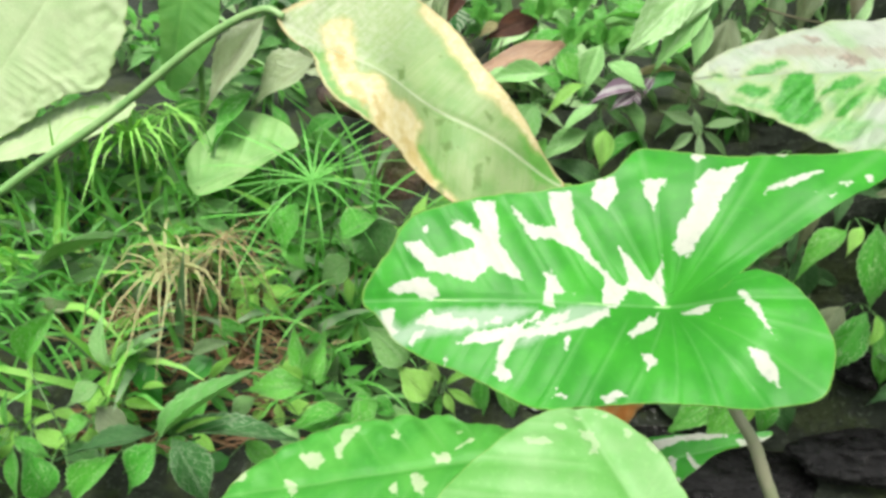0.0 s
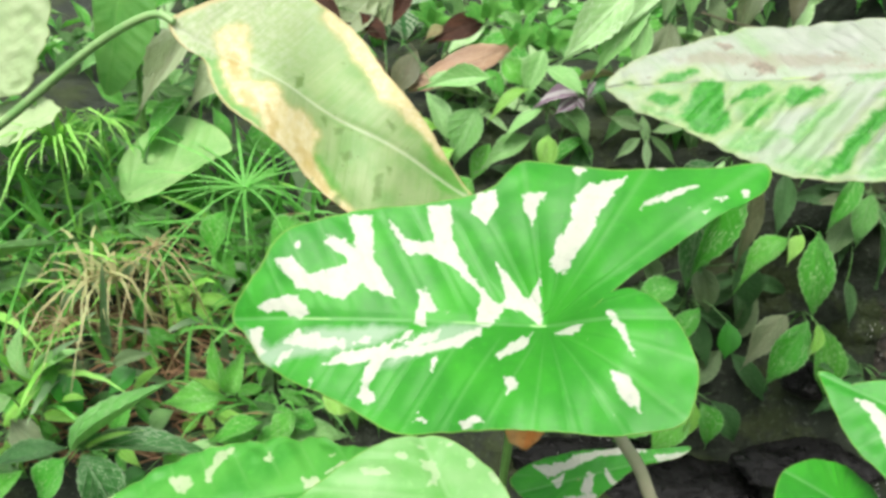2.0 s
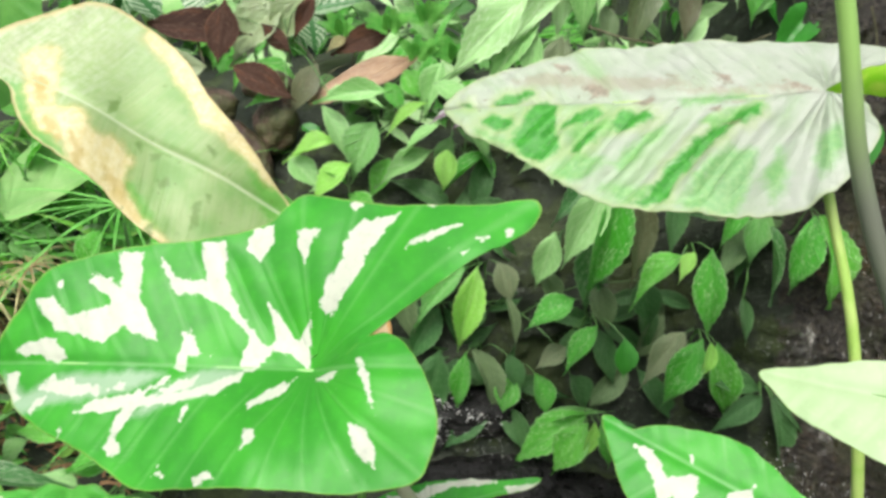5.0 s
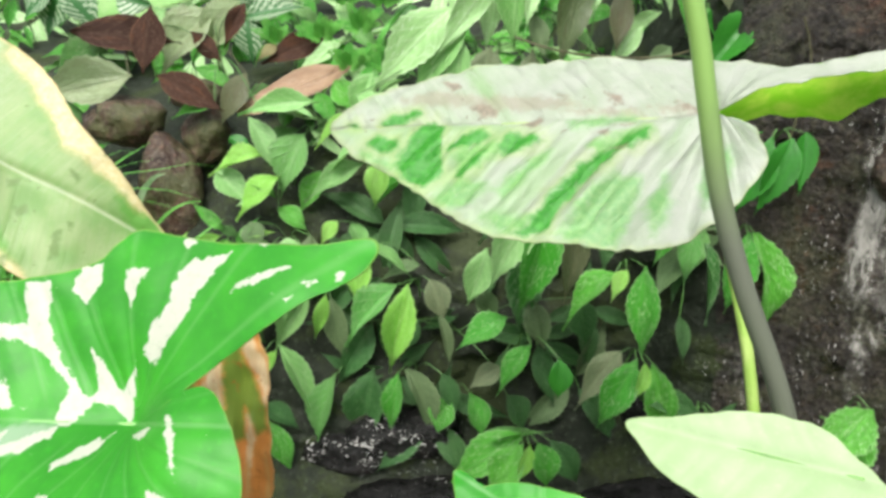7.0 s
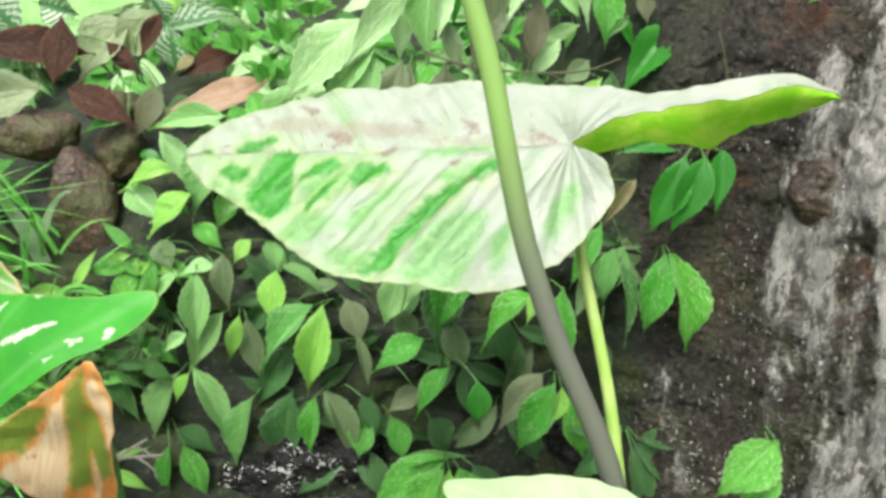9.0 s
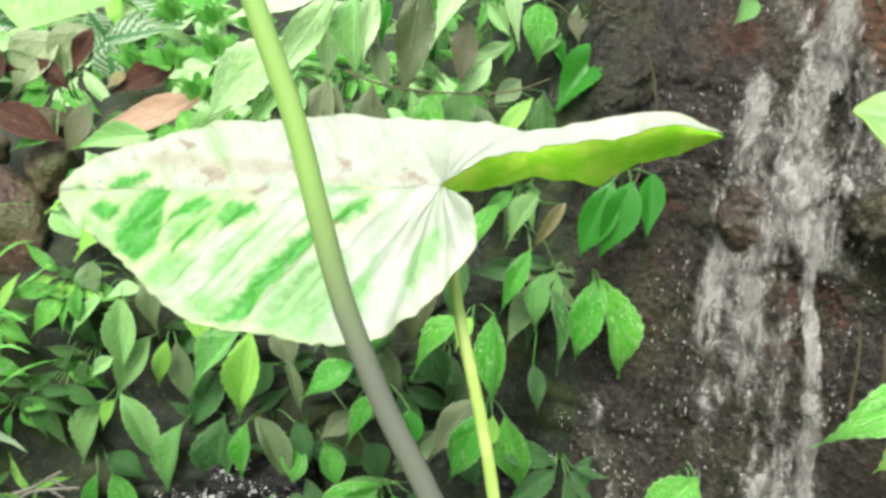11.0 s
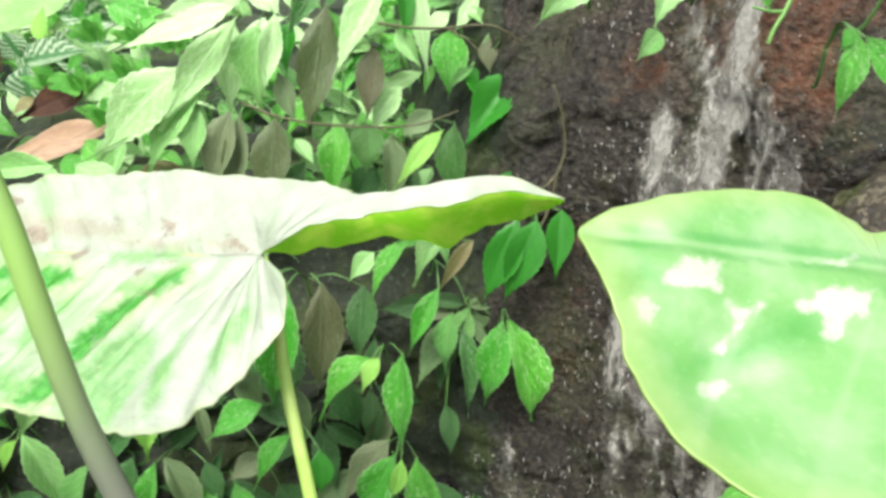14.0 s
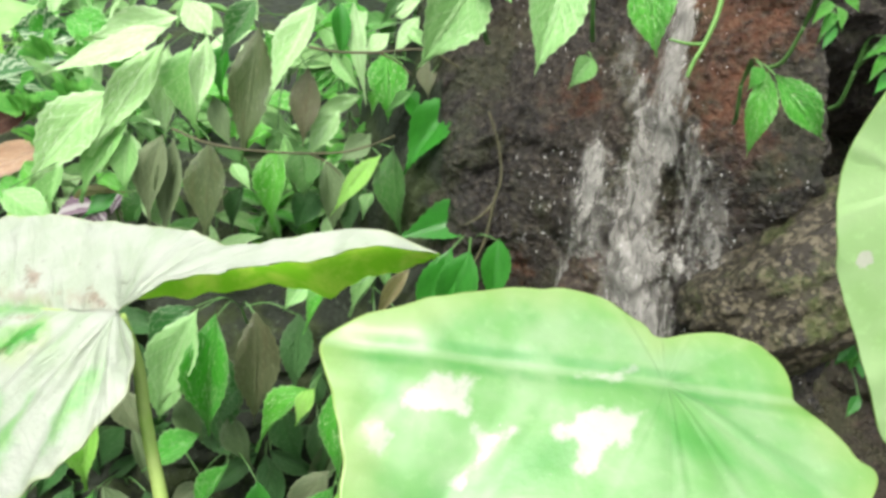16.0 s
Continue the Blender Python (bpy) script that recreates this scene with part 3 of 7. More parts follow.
# ---- the large structure: ground, bank, rock face, water ----
LEFT = ((0.0, 0.32), (0.75, 0.42), (1.1, 0.56), (1.35, 0.76), (1.55, 0.92), (1.9, 1.08), (2.4, 1.28), (3.5, 1.7), (6.0, 2.6), (14.0, 4.5))
MIDDLE = ((0.0, 0.2), (1.0, 0.28), (1.5, 0.42), (1.6, 0.62), (1.63, 0.9), (1.72, 1.12), (1.95, 1.26), (2.6, 1.5), (6.0, 2.8), (14.0, 4.8))
RIGHT = ((0.0, 0.15), (0.9, 0.22), (1.27, 0.42), (1.36, 0.72), (1.40, 1.05), (1.42, 1.35), (1.5, 1.7), (1.9, 2.2), (6.0, 3.4), (14.0, 5.2))


def outcrop(x, s):
    """How far the rock beside the fall stands forward of the bank; a dark hollow lies beyond it."""
    x = x + 0.035 * noise.noise(Vector((s * 34.0, 3.0, 0.0))) * np.interp(x, (1.3, 1.4), (0.0, 1.0)) + 0.015 * noise.noise(Vector((s * 110.0, 7.0, 0.0))) * np.interp(x, (1.3, 1.4), (0.0, 1.0))
    reach = np.interp(x, (1.09, 1.17, 1.29, 1.36, 1.41, 1.46, 1.56), (0.0, 0.09, 0.26, 0.33, 0.33, 0.10, 0.0))
    cave = 0.40 * np.interp(x, (1.43, 1.60, 1.85, 2.0), (0.0, 1.0, 1.0, 0.0)) * np.interp(s, (0.26, 0.36, 0.54, 0.61), (0.0, 1.0, 1.0, 0.0))
    return reach * np.interp(s, (0.66, 0.8), (1.0, 0.0)) - cave


def bank_point(x, s):
    """A point of the bank at x; s runs from its foot (0) to the hillside behind (1)."""
    k = np.linspace(0, 1, len(LEFT))
    rows = []
    for prof in (LEFT, MIDDLE, RIGHT):
        p = np.array(prof)
        rows.append((np.interp(s, k, p[:, 0]), np.interp(s, k, p[:, 1])))
    (ya, za), (yb, zb), (yc, zc) = rows
    if x < 0.25:
        t = min(max((x + 0.75) / 1.0, 0), 1)
        t = t * t * (3 - 2 * t)
        return ya + (yb - ya) * t, za + (zb - za) * t
    t = min(max((x - 0.75) / 0.3, 0), 1)
    t = t * t * (3 - 2 * t)
    return yb + (yc - yb) * t - outcrop(x, s), zb + (zc - zb) * t


def sheet(name, x0, x1, nx, s0, s1, ns, material, lump, offset=0.0, stains=(), shade_spots=()):
    verts, faces, rust, painted_shade = [], [], [], []
    for i in range(ns + 1):
        s = s0 + (s1 - s0) * i / ns
        for j in range(nx + 1):
            x = x0 + (x1 - x0) * j / nx
            y, z = bank_point(x, s)
            p = Vector((x, y, z))
            d = noise.fractal(p * 7.0, 0.7, 2.1, 6) * lump + noise.noise(p * 2.3) * lump * 1.4
            verts.append((x, y - offset + d, z + 0.5 * d))
            painted_shade.append(min(1.0, sum(k[3] * math.exp(-((x - k[0]) / k[2]) ** 2 - ((z - k[1]) / k[2]) ** 2) for k in shade_spots)))
            rust.append(min(1.0, sum(k[3] * math.exp(-((x - k[0]) ** 2 + (z - k[1]) ** 2) / k[2] ** 2) for k in stains)))
    w = nx + 1
    for i in range(ns):
        for j in range(nx):
            a = i * w + j
            faces.append((a, a + 1, a + w + 1, a + w))
    return mesh_object(name, verts, faces, material, attrs=dict(rust=rust, painted_shade=painted_shade) if stains else None)


RUST = ((1.325, 1.48, 0.085, 1.2), (1.296, 1.40, 0.05, 0.8), (1.172, 1.385, 0.035, 1.0), (1.318, 1.337, 0.045, 0.8), (1.326, 1.14, 0.04, 0.8),
        (1.107, 1.123, 0.04, 0.6), (1.075, 0.92, 0.05, 0.6), (1.271, 1.03, 0.045, 0.8), (1.12, 1.02, 0.04, 0.5), (1.21, 0.95, 0.05, 0.5))
# Spots of shade painted into the rock colour: x, z, radius, strength.
SHADE_SPOTS = ((1.03, 1.38, 0.09, 1.0), (1.06, 1.25, 0.08, 0.8), (1.315, 1.30, 0.05, 1.1), (1.10, 1.42, 0.06, 0.8), (1.60, 1.39, 0.13, 1.2), (1.50, 1.27, 0.08, 1.0), (1.62, 0.98, 0.16, 1.2), (1.37, 1.06, 0.07, 1.0), (1.03, 0.78, 0.09, 1.2), (1.32, 0.92, 0.06, 1.0), (1.37, 1.30, 0.04, 0.8), (1.48, 1.05, 0.10, 1.1))
tagged(mesh_object("ground", [(-60, -60, 0.05), (60, -60, 0.05), (60, 60, 0.05), (-60, 60, 0.05)], [(0, 1, 2, 3)], SOIL), "dark damp garden soil", "ground", kind="structure")
tagged(sheet("bank", -3.2, 0.99, 220, 0.0, 1.0, 260, SOIL, 0.035), "dark wet planted earth bank", "bank", kind="structure")
tagged(sheet("rock_face", 0.97, 2.6, 200, 0.0, 1.0, 420, ROCK, 0.03, stains=RUST, shade_spots=SHADE_SPOTS), "wet reddish-brown rock face with running water", "rock face", kind="structure")


def water_run(name, path, width, strength, label, nx=40, ns=200, lift=0.03):
    """A run of falling water that clings to the rock, through the places (x, z) of path from above."""
    p = np.array(path, float)
    heights = [bank_point(1.2, k)[1] for k in np.linspace(0, 1, 400)]
    verts, flow, faces = [], [], []
    for i in range(ns + 1):
        t = i / ns
        u = np.linspace(0, 1, len(p))
        soft = [np.interp(t + d, u, p[:, 0]) for d in (-0.06, -0.03, 0, 0.03, 0.06)]
        cx, cz = sum(soft) / 5, np.interp(t, u, p[:, 1])
        s = np.interp(cz, heights, np.linspace(0, 1, 400))
        w = np.interp(t, np.linspace(0, 1, len(width)), width)
        fade = min(1, t * 8 + 0.3, (1 - t) * 6 + 0.1)
        for j in range(nx + 1):
            v = 2 * j / nx - 1
            x = cx + v * w * 0.5 + 0.006 * noise.noise(Vector((cz * 14, v, 1)))
            y, z = bank_point(x, s)
            q = Vector((x, y, z))
            d = noise.fractal(q * 7.0, 0.7, 2.1, 3) * 0.03 + noise.noise(q * 2.3) * 0.042
            e = noise.noise(Vector((x * 40, z * 9, 3))) * 0.005
            verts.append((x, y + d - lift - e + 0.01 * v * v, z + 0.5 * d))
            flow.append(strength * fade * (1 - abs(v) ** 1.6) * (0.8 + 0.5 * noise.noise(Vector((x * 9, z * 4, 8)))))
    w = nx + 1
    for i in range(ns):
        for j in range(nx):
            a = i * w + j
            faces.append((a, a + 1, a + w + 1, a + w))
    return tagged(mesh_object(name, verts, faces, WATER, attrs=dict(flow=flow)), label, "water", kind="structure")


water_run("water_veil", ((1.262, 1.55), (1.25, 1.46), (1.235, 1.38), (1.215, 1.30), (1.205, 1.20), (1.195, 1.08), (1.19, 0.95), (1.19, 0.80), (1.19, 0.55)), (0.05, 0.07, 0.10, 0.15, 0.17, 0.17, 0.17, 0.18, 0.18), 0.9, "thin veil of water over the rock face", 90, 300, 0.034)
water_run("water_upper", ((1.273, 1.57), (1.268, 1.51), (1.263, 1.47), (1.256, 1.418), (1.251, 1.365), (1.245, 1.309), (1.234, 1.265), (1.225, 1.20)), (0.038, 0.034, 0.030, 0.028, 0.032, 0.038, 0.045, 0.05), 1.5, "white rope of water pouring over the rock", lift=0.048)
water_run("water_upper", ((1.216, 1.47), (1.220, 1.44), (1.223, 1.405), (1.228, 1.353), (1.225, 1.30)), (0.03, 0.04, 0.04, 0.035, 0.04), 1.25, "grey strand of water over the rock ledge", lift=0.048)
water_run("water_spread", ((1.232, 1.36), (1.218, 1.29), (1.212, 1.22), (1.222, 1.16), (1.228, 1.10), (1.225, 1.04)), (0.06, 0.11, 0.13, 0.11, 0.10, 0.10), 1.3, "water spreading over the rock ledge", 60, lift=0.044)
water_run("water_spread", ((1.262, 1.345), (1.275, 1.29), (1.286, 1.24), (1.29, 1.18), (1.288, 1.10)), (0.04, 0.07, 0.09, 0.09, 0.08), 1.0, "thin broken water fanning over the rust-red rock", 50, lift=0.044)
water_run("water_left", ((1.196, 1.36), (1.182, 1.32), (1.166, 1.27), (1.164, 1.21), (1.165, 1.15), (1.158, 1.07), (1.147, 0.985), (1.140, 0.90), (1.140, 0.79), (1.137, 0.66)), (0.03, 0.036, 0.036, 0.036, 0.04, 0.046, 0.05, 0.05, 0.05, 0.05), 1.4, "white strand of water on the rock", lift=0.048)
water_run("water_right", ((1.262, 1.38), (1.272, 1.32), (1.273, 1.26), (1.265, 1.21), (1.262, 1.14)), (0.022, 0.024, 0.026, 0.03, 0.03), 1.1, "grey trickle of water on the rock", 24, lift=0.044)
water_run("water_middle", ((1.188, 1.08), (1.185, 0.99), (1.186, 0.906), (1.190, 0.823), (1.194, 0.72), (1.196, 0.55)), (0.04, 0.05, 0.05, 0.06, 0.06, 0.06), 1.3, "broken water running down the lower rock", 40, lift=0.046)
water_run("water_middle", ((1.215, 1.036), (1.213, 0.953), (1.211, 0.87), (1.210, 0.786), (1.210, 0.70), (1.21, 0.55)), (0.03, 0.035, 0.04, 0.05, 0.05, 0.05), 1.2, "broken water running down the lower rock", 40, lift=0.046)
water_run("water_thread", ((1.243, 1.16), (1.239, 1.08), (1.239, 1.022), (1.243, 0.985), (1.240, 0.92), (1.242, 0.857), (1.241, 0.776), (1.24, 0.6)), (0.016, 0.018, 0.022, 0.026, 0.026, 0.026, 0.028, 0.03), 1.5, "white thread of water down the rock", 24, lift=0.050)
water_run("water_trickle", ((0.997, 0.85), (0.992, 0.80), (1.004, 0.744), (1.02, 0.675), (1.03, 0.55)), (0.03, 0.05, 0.07, 0.09, 0.10), 0.8, "small splashing trickle on black stone", 24, lift=0.046)


def drops_and_glints(name, count, box, label, seed, size=0.0016, stretch=(1.0, 2.2)):
    """Flying drops, and white specks in place of glints, close in front of the rock and the wet stones, one mesh."""
    rng = random.Random(seed)
    verts, faces = [], []
    ring = [(1, 0, 0), (-1, 0, 0), (0, 1, 0), (0, -1, 0), (0, 0, 1), (0, 0, -1)]
    tri = [(0, 2, 4), (2, 1, 4), (1, 3, 4), (3, 0, 4), (2, 0, 5), (1, 2, 5), (3, 1, 5), (0, 3, 5)]
    for _ in range(count):
        x, s = rng.uniform(*box[0]), rng.uniform(*box[1])
        y, z = bank_point(x, s)
        q = Vector((x, y, z))
        d = noise.fractal(q * 7.0, 0.7, 2.1, 4) * box[3] + noise.noise(q * 2.3) * box[3] * 1.4
        if noise.noise(Vector((x * 14, z * 9, seed))) < -0.05:
            continue
        r = size * rng.uniform(0.35, 0.8)
        at = Vector((x, y + d - rng.uniform(*box[2]), z + 0.5 * d))
        b, tall = len(verts), rng.uniform(*stretch)
        verts += [at + Vector((v[0] * r, v[1] * r, v[2] * r * tall)) for v in ring]
        faces += [tuple(b + k for k in f) for f in tri]
    return tagged(mesh_object(name, verts, faces, DROP_GLINT), label, "water drops", kind="stuff")


drops_and_glints("drops_and_glints", 420, ((1.12, 1.30), (0.25, 0.62), (0.025, 0.045), 0.03), "white drops standing in for water glints on the rock face", 3)
drops_and_glints("drops_and_glints", 200, ((1.24, 1.38), (0.40, 0.62), (0.012, 0.028), 0.03), "white specks standing in for wet glints on the rust-red rock", 7, 0.0015, (0.6, 1.6))
drops_and_glints("drops_and_glints", 420, ((0.94, 1.10), (0.20, 0.36), (0.02, 0.05), 0.03), "splash drops and white specks for glints on black stone", 5, 0.0022, (0.5, 1.6))
drops_and_glints("drops_and_glints", 260, ((0.30, 0.52), (0.255, 0.315), (0.035, 0.07), 0.035), "white specks standing in for water glints at the foot of the bank", 9, 0.0020, (0.3, 0.9))
drops_and_glints("falling_streaks", 700, ((1.08, 1.28), (0.20, 0.62), (0.02, 0.05), 0.03), "short grey streaks of dripping water on the rock", 11, 0.0009, (3.0, 11.0))
drops_and_glints("falling_streaks", 260, ((0.96, 1.12), (0.18, 0.40), (0.02, 0.06), 0.03), "short grey streaks of water before black stone", 14, 0.0009, (3.0, 11.0))


# ---- the large leaves ----
# The second tint paints a pale glossy sheen into the blade's colour.
ALOCASIA = variegated("alocasia_blade", (0.05, 0.40, 0.022), (0.03, 0.29, 0.018), CREAM, second=((0.38, 0.52, 0.38), 0.8, 0.5))
LOWBLADE = variegated("low_alocasia_blade", (0.10, 0.43, 0.055), (0.05, 0.33, 0.03), (0.46, 0.60, 0.34))
BLEACHED = bleached_material()
LIGHT = variegated("light_alocasia_blade", (0.30, 0.475, 0.245), (0.165, 0.40, 0.115), (0.50, 0.53, 0.45), rough=0.28, gloss=0.7, second=((0.05, 0.30, 0.035), 0.8, 0.8), mottle=0.3, soft=0.2, gold=0.32)
SPECKLED = variegated("speckled_alocasia_blade", (0.26, 0.51, 0.19), (0.14, 0.43, 0.085), (0.42, 0.60, 0.32), rough=0.35)
FADED = variegated("pale_underside_blade", (0.46, 0.60, 0.36), (0.39, 0.55, 0.29), (0.60, 0.72, 0.48))


def calathea_material():
    """An ageing blade: pale yellow-green with fine cross veins, dry straw and ochre patches, green where it still lives, dark specks."""
    m = Nodes("ageing_blade")
    co = m.attr("leafco", "Vector")
    n1, n2 = m.noise(co, 0.2, 3), m.noise(co, 1.2, 4, 0.65)
    along = m.node("ShaderNodeSeparateXYZ", Vector=co).outputs["X"]
    old = m.ramp(m.math("MULTIPLY_ADD", n1, 14.0, m.math("SUBTRACT", along, 7.0)), 21.0, 4.0)
    col = m.mix(old, m.mix(m.ramp(n1, 0.35, 0.65), (0.20, 0.37, 0.11), (0.32, 0.44, 0.19)), m.mix(m.ramp(n2, 0.35, 0.65), (0.42, 0.53, 0.27), (0.53, 0.60, 0.40)))
    lines = m.noise(m.attr("veinco", "Vector"), 3.0, 3, 0.6)
    col = m.mix(m.math("MULTIPLY", m.ramp(lines, 0.45, 0.65), 0.35), col, (0.22, 0.40, 0.11))
    col = m.mix(m.math("MULTIPLY", m.math("MULTIPLY", m.ramp(m.attr("vein"), 0.16, 0.02), m.ramp(n2, 0.30, 0.60)), m.math("MULTIPLY_ADD", old, 0.22, 0.08)), col, (0.58, 0.64, 0.47))
    live = m.ramp(m.math("MULTIPLY_ADD", m.noise(co, 0.5, 4, 0.65), 2.6, m.math("ADD", m.attr("lime"), -1.3)), 0.6, -0.5)
    col = m.mix(m.math("MULTIPLY", live, 0.9), col, (0.12, 0.37, 0.05))
    col = m.mix(m.math("MULTIPLY", m.ramp(m.attr("rib"), 0.35, 0.05), 0.6), col, (0.56, 0.62, 0.44))
    edge = m.math("MULTIPLY_ADD", m.noise(co, 0.55, 4, 0.7), 2.0, m.math("ADD", m.attr("blot"), -1.75))
    col = m.mix(m.math("MULTIPLY", m.ramp(edge, 1.0, -0.2), 0.55), col, (0.50, 0.47, 0.17))
    col = m.mix(m.ramp(edge, 0.45, -0.45), col, m.mix(m.ramp(n2, 0.3, 0.7), (0.64, 0.56, 0.27), (0.72, 0.67, 0.43)))
    burnt = m.math("MULTIPLY_ADD", m.noise(co, 0.8, 4, 0.7), 2.0, m.math("ADD", m.attr("paler"), -1.0))
    col = m.mix(m.math("MULTIPLY", m.ramp(burnt, 0.45, -0.3), 0.6), col, (0.46, 0.34, 0.08))
    rim = m.ramp(m.math("MULTIPLY_ADD", n2, 0.07, m.attr("rim")), 0.985, 1.02)
    col = m.mix(m.math("MULTIPLY", rim, 0.75), col, (0.60, 0.52, 0.27))
    col = m.mix(m.math("MULTIPLY", m.ramp(m.math("MULTIPLY_ADD", n2, 0.05, m.attr("rim")), 1.015, 1.03), 0.85), col, (0.36, 0.20, 0.05))
    strip = m.ramp(m.math("MULTIPLY_ADD", n2, 1.0, m.math("ADD", m.attr("wash"), -0.6)), 0.25, -0.25)
    col = m.mix(m.math("MULTIPLY", strip, 0.75), col, (0.13, 0.24, 0.05))
    speck = m.math("MULTIPLY", m.ramp(m.noise(co, 0.9, 4, 0.7), 0.64, 0.68), m.ramp(along, 14.0, 20.0))
    col = m.mix(m.math("MULTIPLY", speck, 0.6), col, (0.13, 0.20, 0.05))
    return m.leafy(col, 0.45, m.bump(m.math("ADD", lines, m.math("MULTIPLY", n2, 0.4)), 0.4, 0.002), 0.3)


AGEING = calathea_material()
STRAW_RIB = plain("straw_midrib", (0.38, 0.48, 0.25), (0.48, 0.56, 0.34), 30, 0.4)
PALE_RIB = plain("pale_midrib", (0.22, 0.48, 0.14), (0.30, 0.54, 0.20), 30, 0.4)


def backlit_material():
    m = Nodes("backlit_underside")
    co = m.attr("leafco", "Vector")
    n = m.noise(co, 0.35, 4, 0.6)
    # Brightness of light passing through the lobe is put into this colour.
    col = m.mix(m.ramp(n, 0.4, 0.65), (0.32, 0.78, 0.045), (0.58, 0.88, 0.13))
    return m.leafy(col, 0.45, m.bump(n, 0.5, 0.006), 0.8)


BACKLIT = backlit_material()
YELLOWISH = plain("yellow_green_stalk", (0.30, 0.48, 0.10), (0.40, 0.55, 0.16), 30, 0.4)
BUFF = plain("buff_green_stalk", (0.30, 0.34, 0.20), (0.36, 0.36, 0.24), 30, 0.45)
BUFFGREEN = plain("soft_green_stalk", (0.16, 0.34, 0.10), (0.24, 0.40, 0.15), 30, 0.45)


def greying_stalk():
    """Pale green above, turning grey-mauve lower down the stalk."""
    m = Nodes("greying_stalk")
    co = m.coords()
    z = m.node("ShaderNodeSeparateXYZ", Vector=co).outputs["Z"]
    n = m.noise(m.coords((1, 1, 0.2)), 60.0, 4)
    t = m.ramp(m.math("MULTIPLY_ADD", n, 0.06, z), 1.13, 0.96)
    col = m.mix(t, (0.23, 0.40, 0.10), (0.13, 0.145, 0.11))
    return m.finish(m.principled(col, 0.4, m.bump(n, 0.2, 0.001)))


GREYING = greying_stalk()

A_FRAME = frame3((0.206, 0.652, 1.007), (-0.993, 0.114, -0.010), (-0.041, -0.440, -0.897))
A_BEND = [(28.3, 0, 0), (0, 0, 0), (1.1, -11.4, 0.6), (2.2, -15.7, -0.9), (-19.1, -13.9, 2.9), (-16.3, -10.9, 4.4), (-11.5, -9.5, 5.1), (-0.9, -4.9, 0.7),
    (-6.3, -13, 1.5), (24.1, -5.5, 1.5), (17.5, -10.2, 0), (-5.3, 4.2, 6.9), (-6.8, 7.2, 6.7), (-5, -0.5, 5.6), (2.8, 5.6, 6.5), (14.6, 7.1, 3.3),
    (-7, -2.8, 4), (10.3, 8.2, 4.5)]
A_EDGE = [(28.6, -0.2), (27.3, -2.8), (25.7, -5.1), (24.7, -7.3), (22.5, -8.8), (18.6, -10.1), (15.1, -10.9), (10.9, -11.4),
    (7.2, -12.2), (4.9, -13.1), (3.6, -14.6), (2.1, -15.7), (-1.6, -15), (-5.6, -14.2), (-9.8, -13.7), (-13.9, -13.4),
    (-17.2, -14), (-18.5, -13.8), (-18.6, -12.6), (-17.4, -10.8), (-13.7, -8.6), (-10, -6), (-6.9, -3.9), (-3.9, -1.2),
    (-2, 0.2), (-3.8, -0.8), (-5.3, -2.2), (-6.6, -2.7), (-8.2, -1.9), (-9.7, 0), (-10.7, 2), (-11.2, 4.2),
    (-10.8, 6.3), (-10, 8), (-7.9, 8.7), (-4.2, 9.2), (0, 9), (4.6, 9.1), (8.7, 9.5), (12.1, 9.6),
    (15.2, 8.3), (18.4, 6.8), (22.3, 5.4), (25.1, 3.7), (26.7, 1.7)]
A_SPOTS = [
    [(18.2, -10), (16.2, -9.9), (15.5, -5.4), (13.2, -2), (15.1, -2.5), (16.5, -3.2), (18, -1.6), (20.2, -2.5),
     (22.2, -2.8), (24.6, -5.3), (23.1, -5.7), (21.3, -4.1), (19.3, -4.4), (17.7, -5.5), (20.2, -7), (20.1, -7.9),
     (18.5, -7.4), (17, -6.4)],
    [(10.9, -11), (9, -11.2), (8.3, -7.3), (6.9, -4.7), (4.7, -1.9), (3.5, -2.5), (4.7, -6.1), (2.8, -3.8),
     (1.5, -2.3), (0.6, -4.8), (0.3, 0), (2.2, -1.3), (3.7, -1.5), (5, 0.5), (6.1, 0), (6, -2.7),
     (8.2, -5.2), (10.5, -6.2), (12.8, -6.3), (14.7, -9.9), (12.7, -7.7), (10.4, -7.5)]]
A_SPOTS += [
    [(7.1, -10.3), (6.2, -12.5), (4.6, -12.8), (4.5, -11.1), (5.5, -9.2), (6.3, -10)],
    [(2.3, -12.6), (0.2, -11.9), (0.9, -10.5), (1.3, -9), (2, -10.6)],
    [(-3.3, -12.6), (-6.9, -13.2), (-4.5, -10), (-3.8, -7.9), (-1.6, -4.6), (-0.3, -5.2), (-0.9, -8.1), (-2.3, -9.1),
     (-2.1, -10.7)],
    [(-7.7, -9.3), (-8, -10.4), (-10, -11.1), (-13.2, -11.8), (-10.8, -10.6), (-8.6, -10)],
    [(10.8, -3.2), (9.9, -1.7), (8.6, -0.9), (10.5, -0.8), (10.5, 0.5), (11.5, 0.2), (11.3, -1.3), (11.5, -2.9)],
    [(26, -1.1), (24.3, -1.8), (22.2, -2), (21.1, -0.5), (21.7, 0.1), (23.1, -0.7), (25.1, -0.5)]]
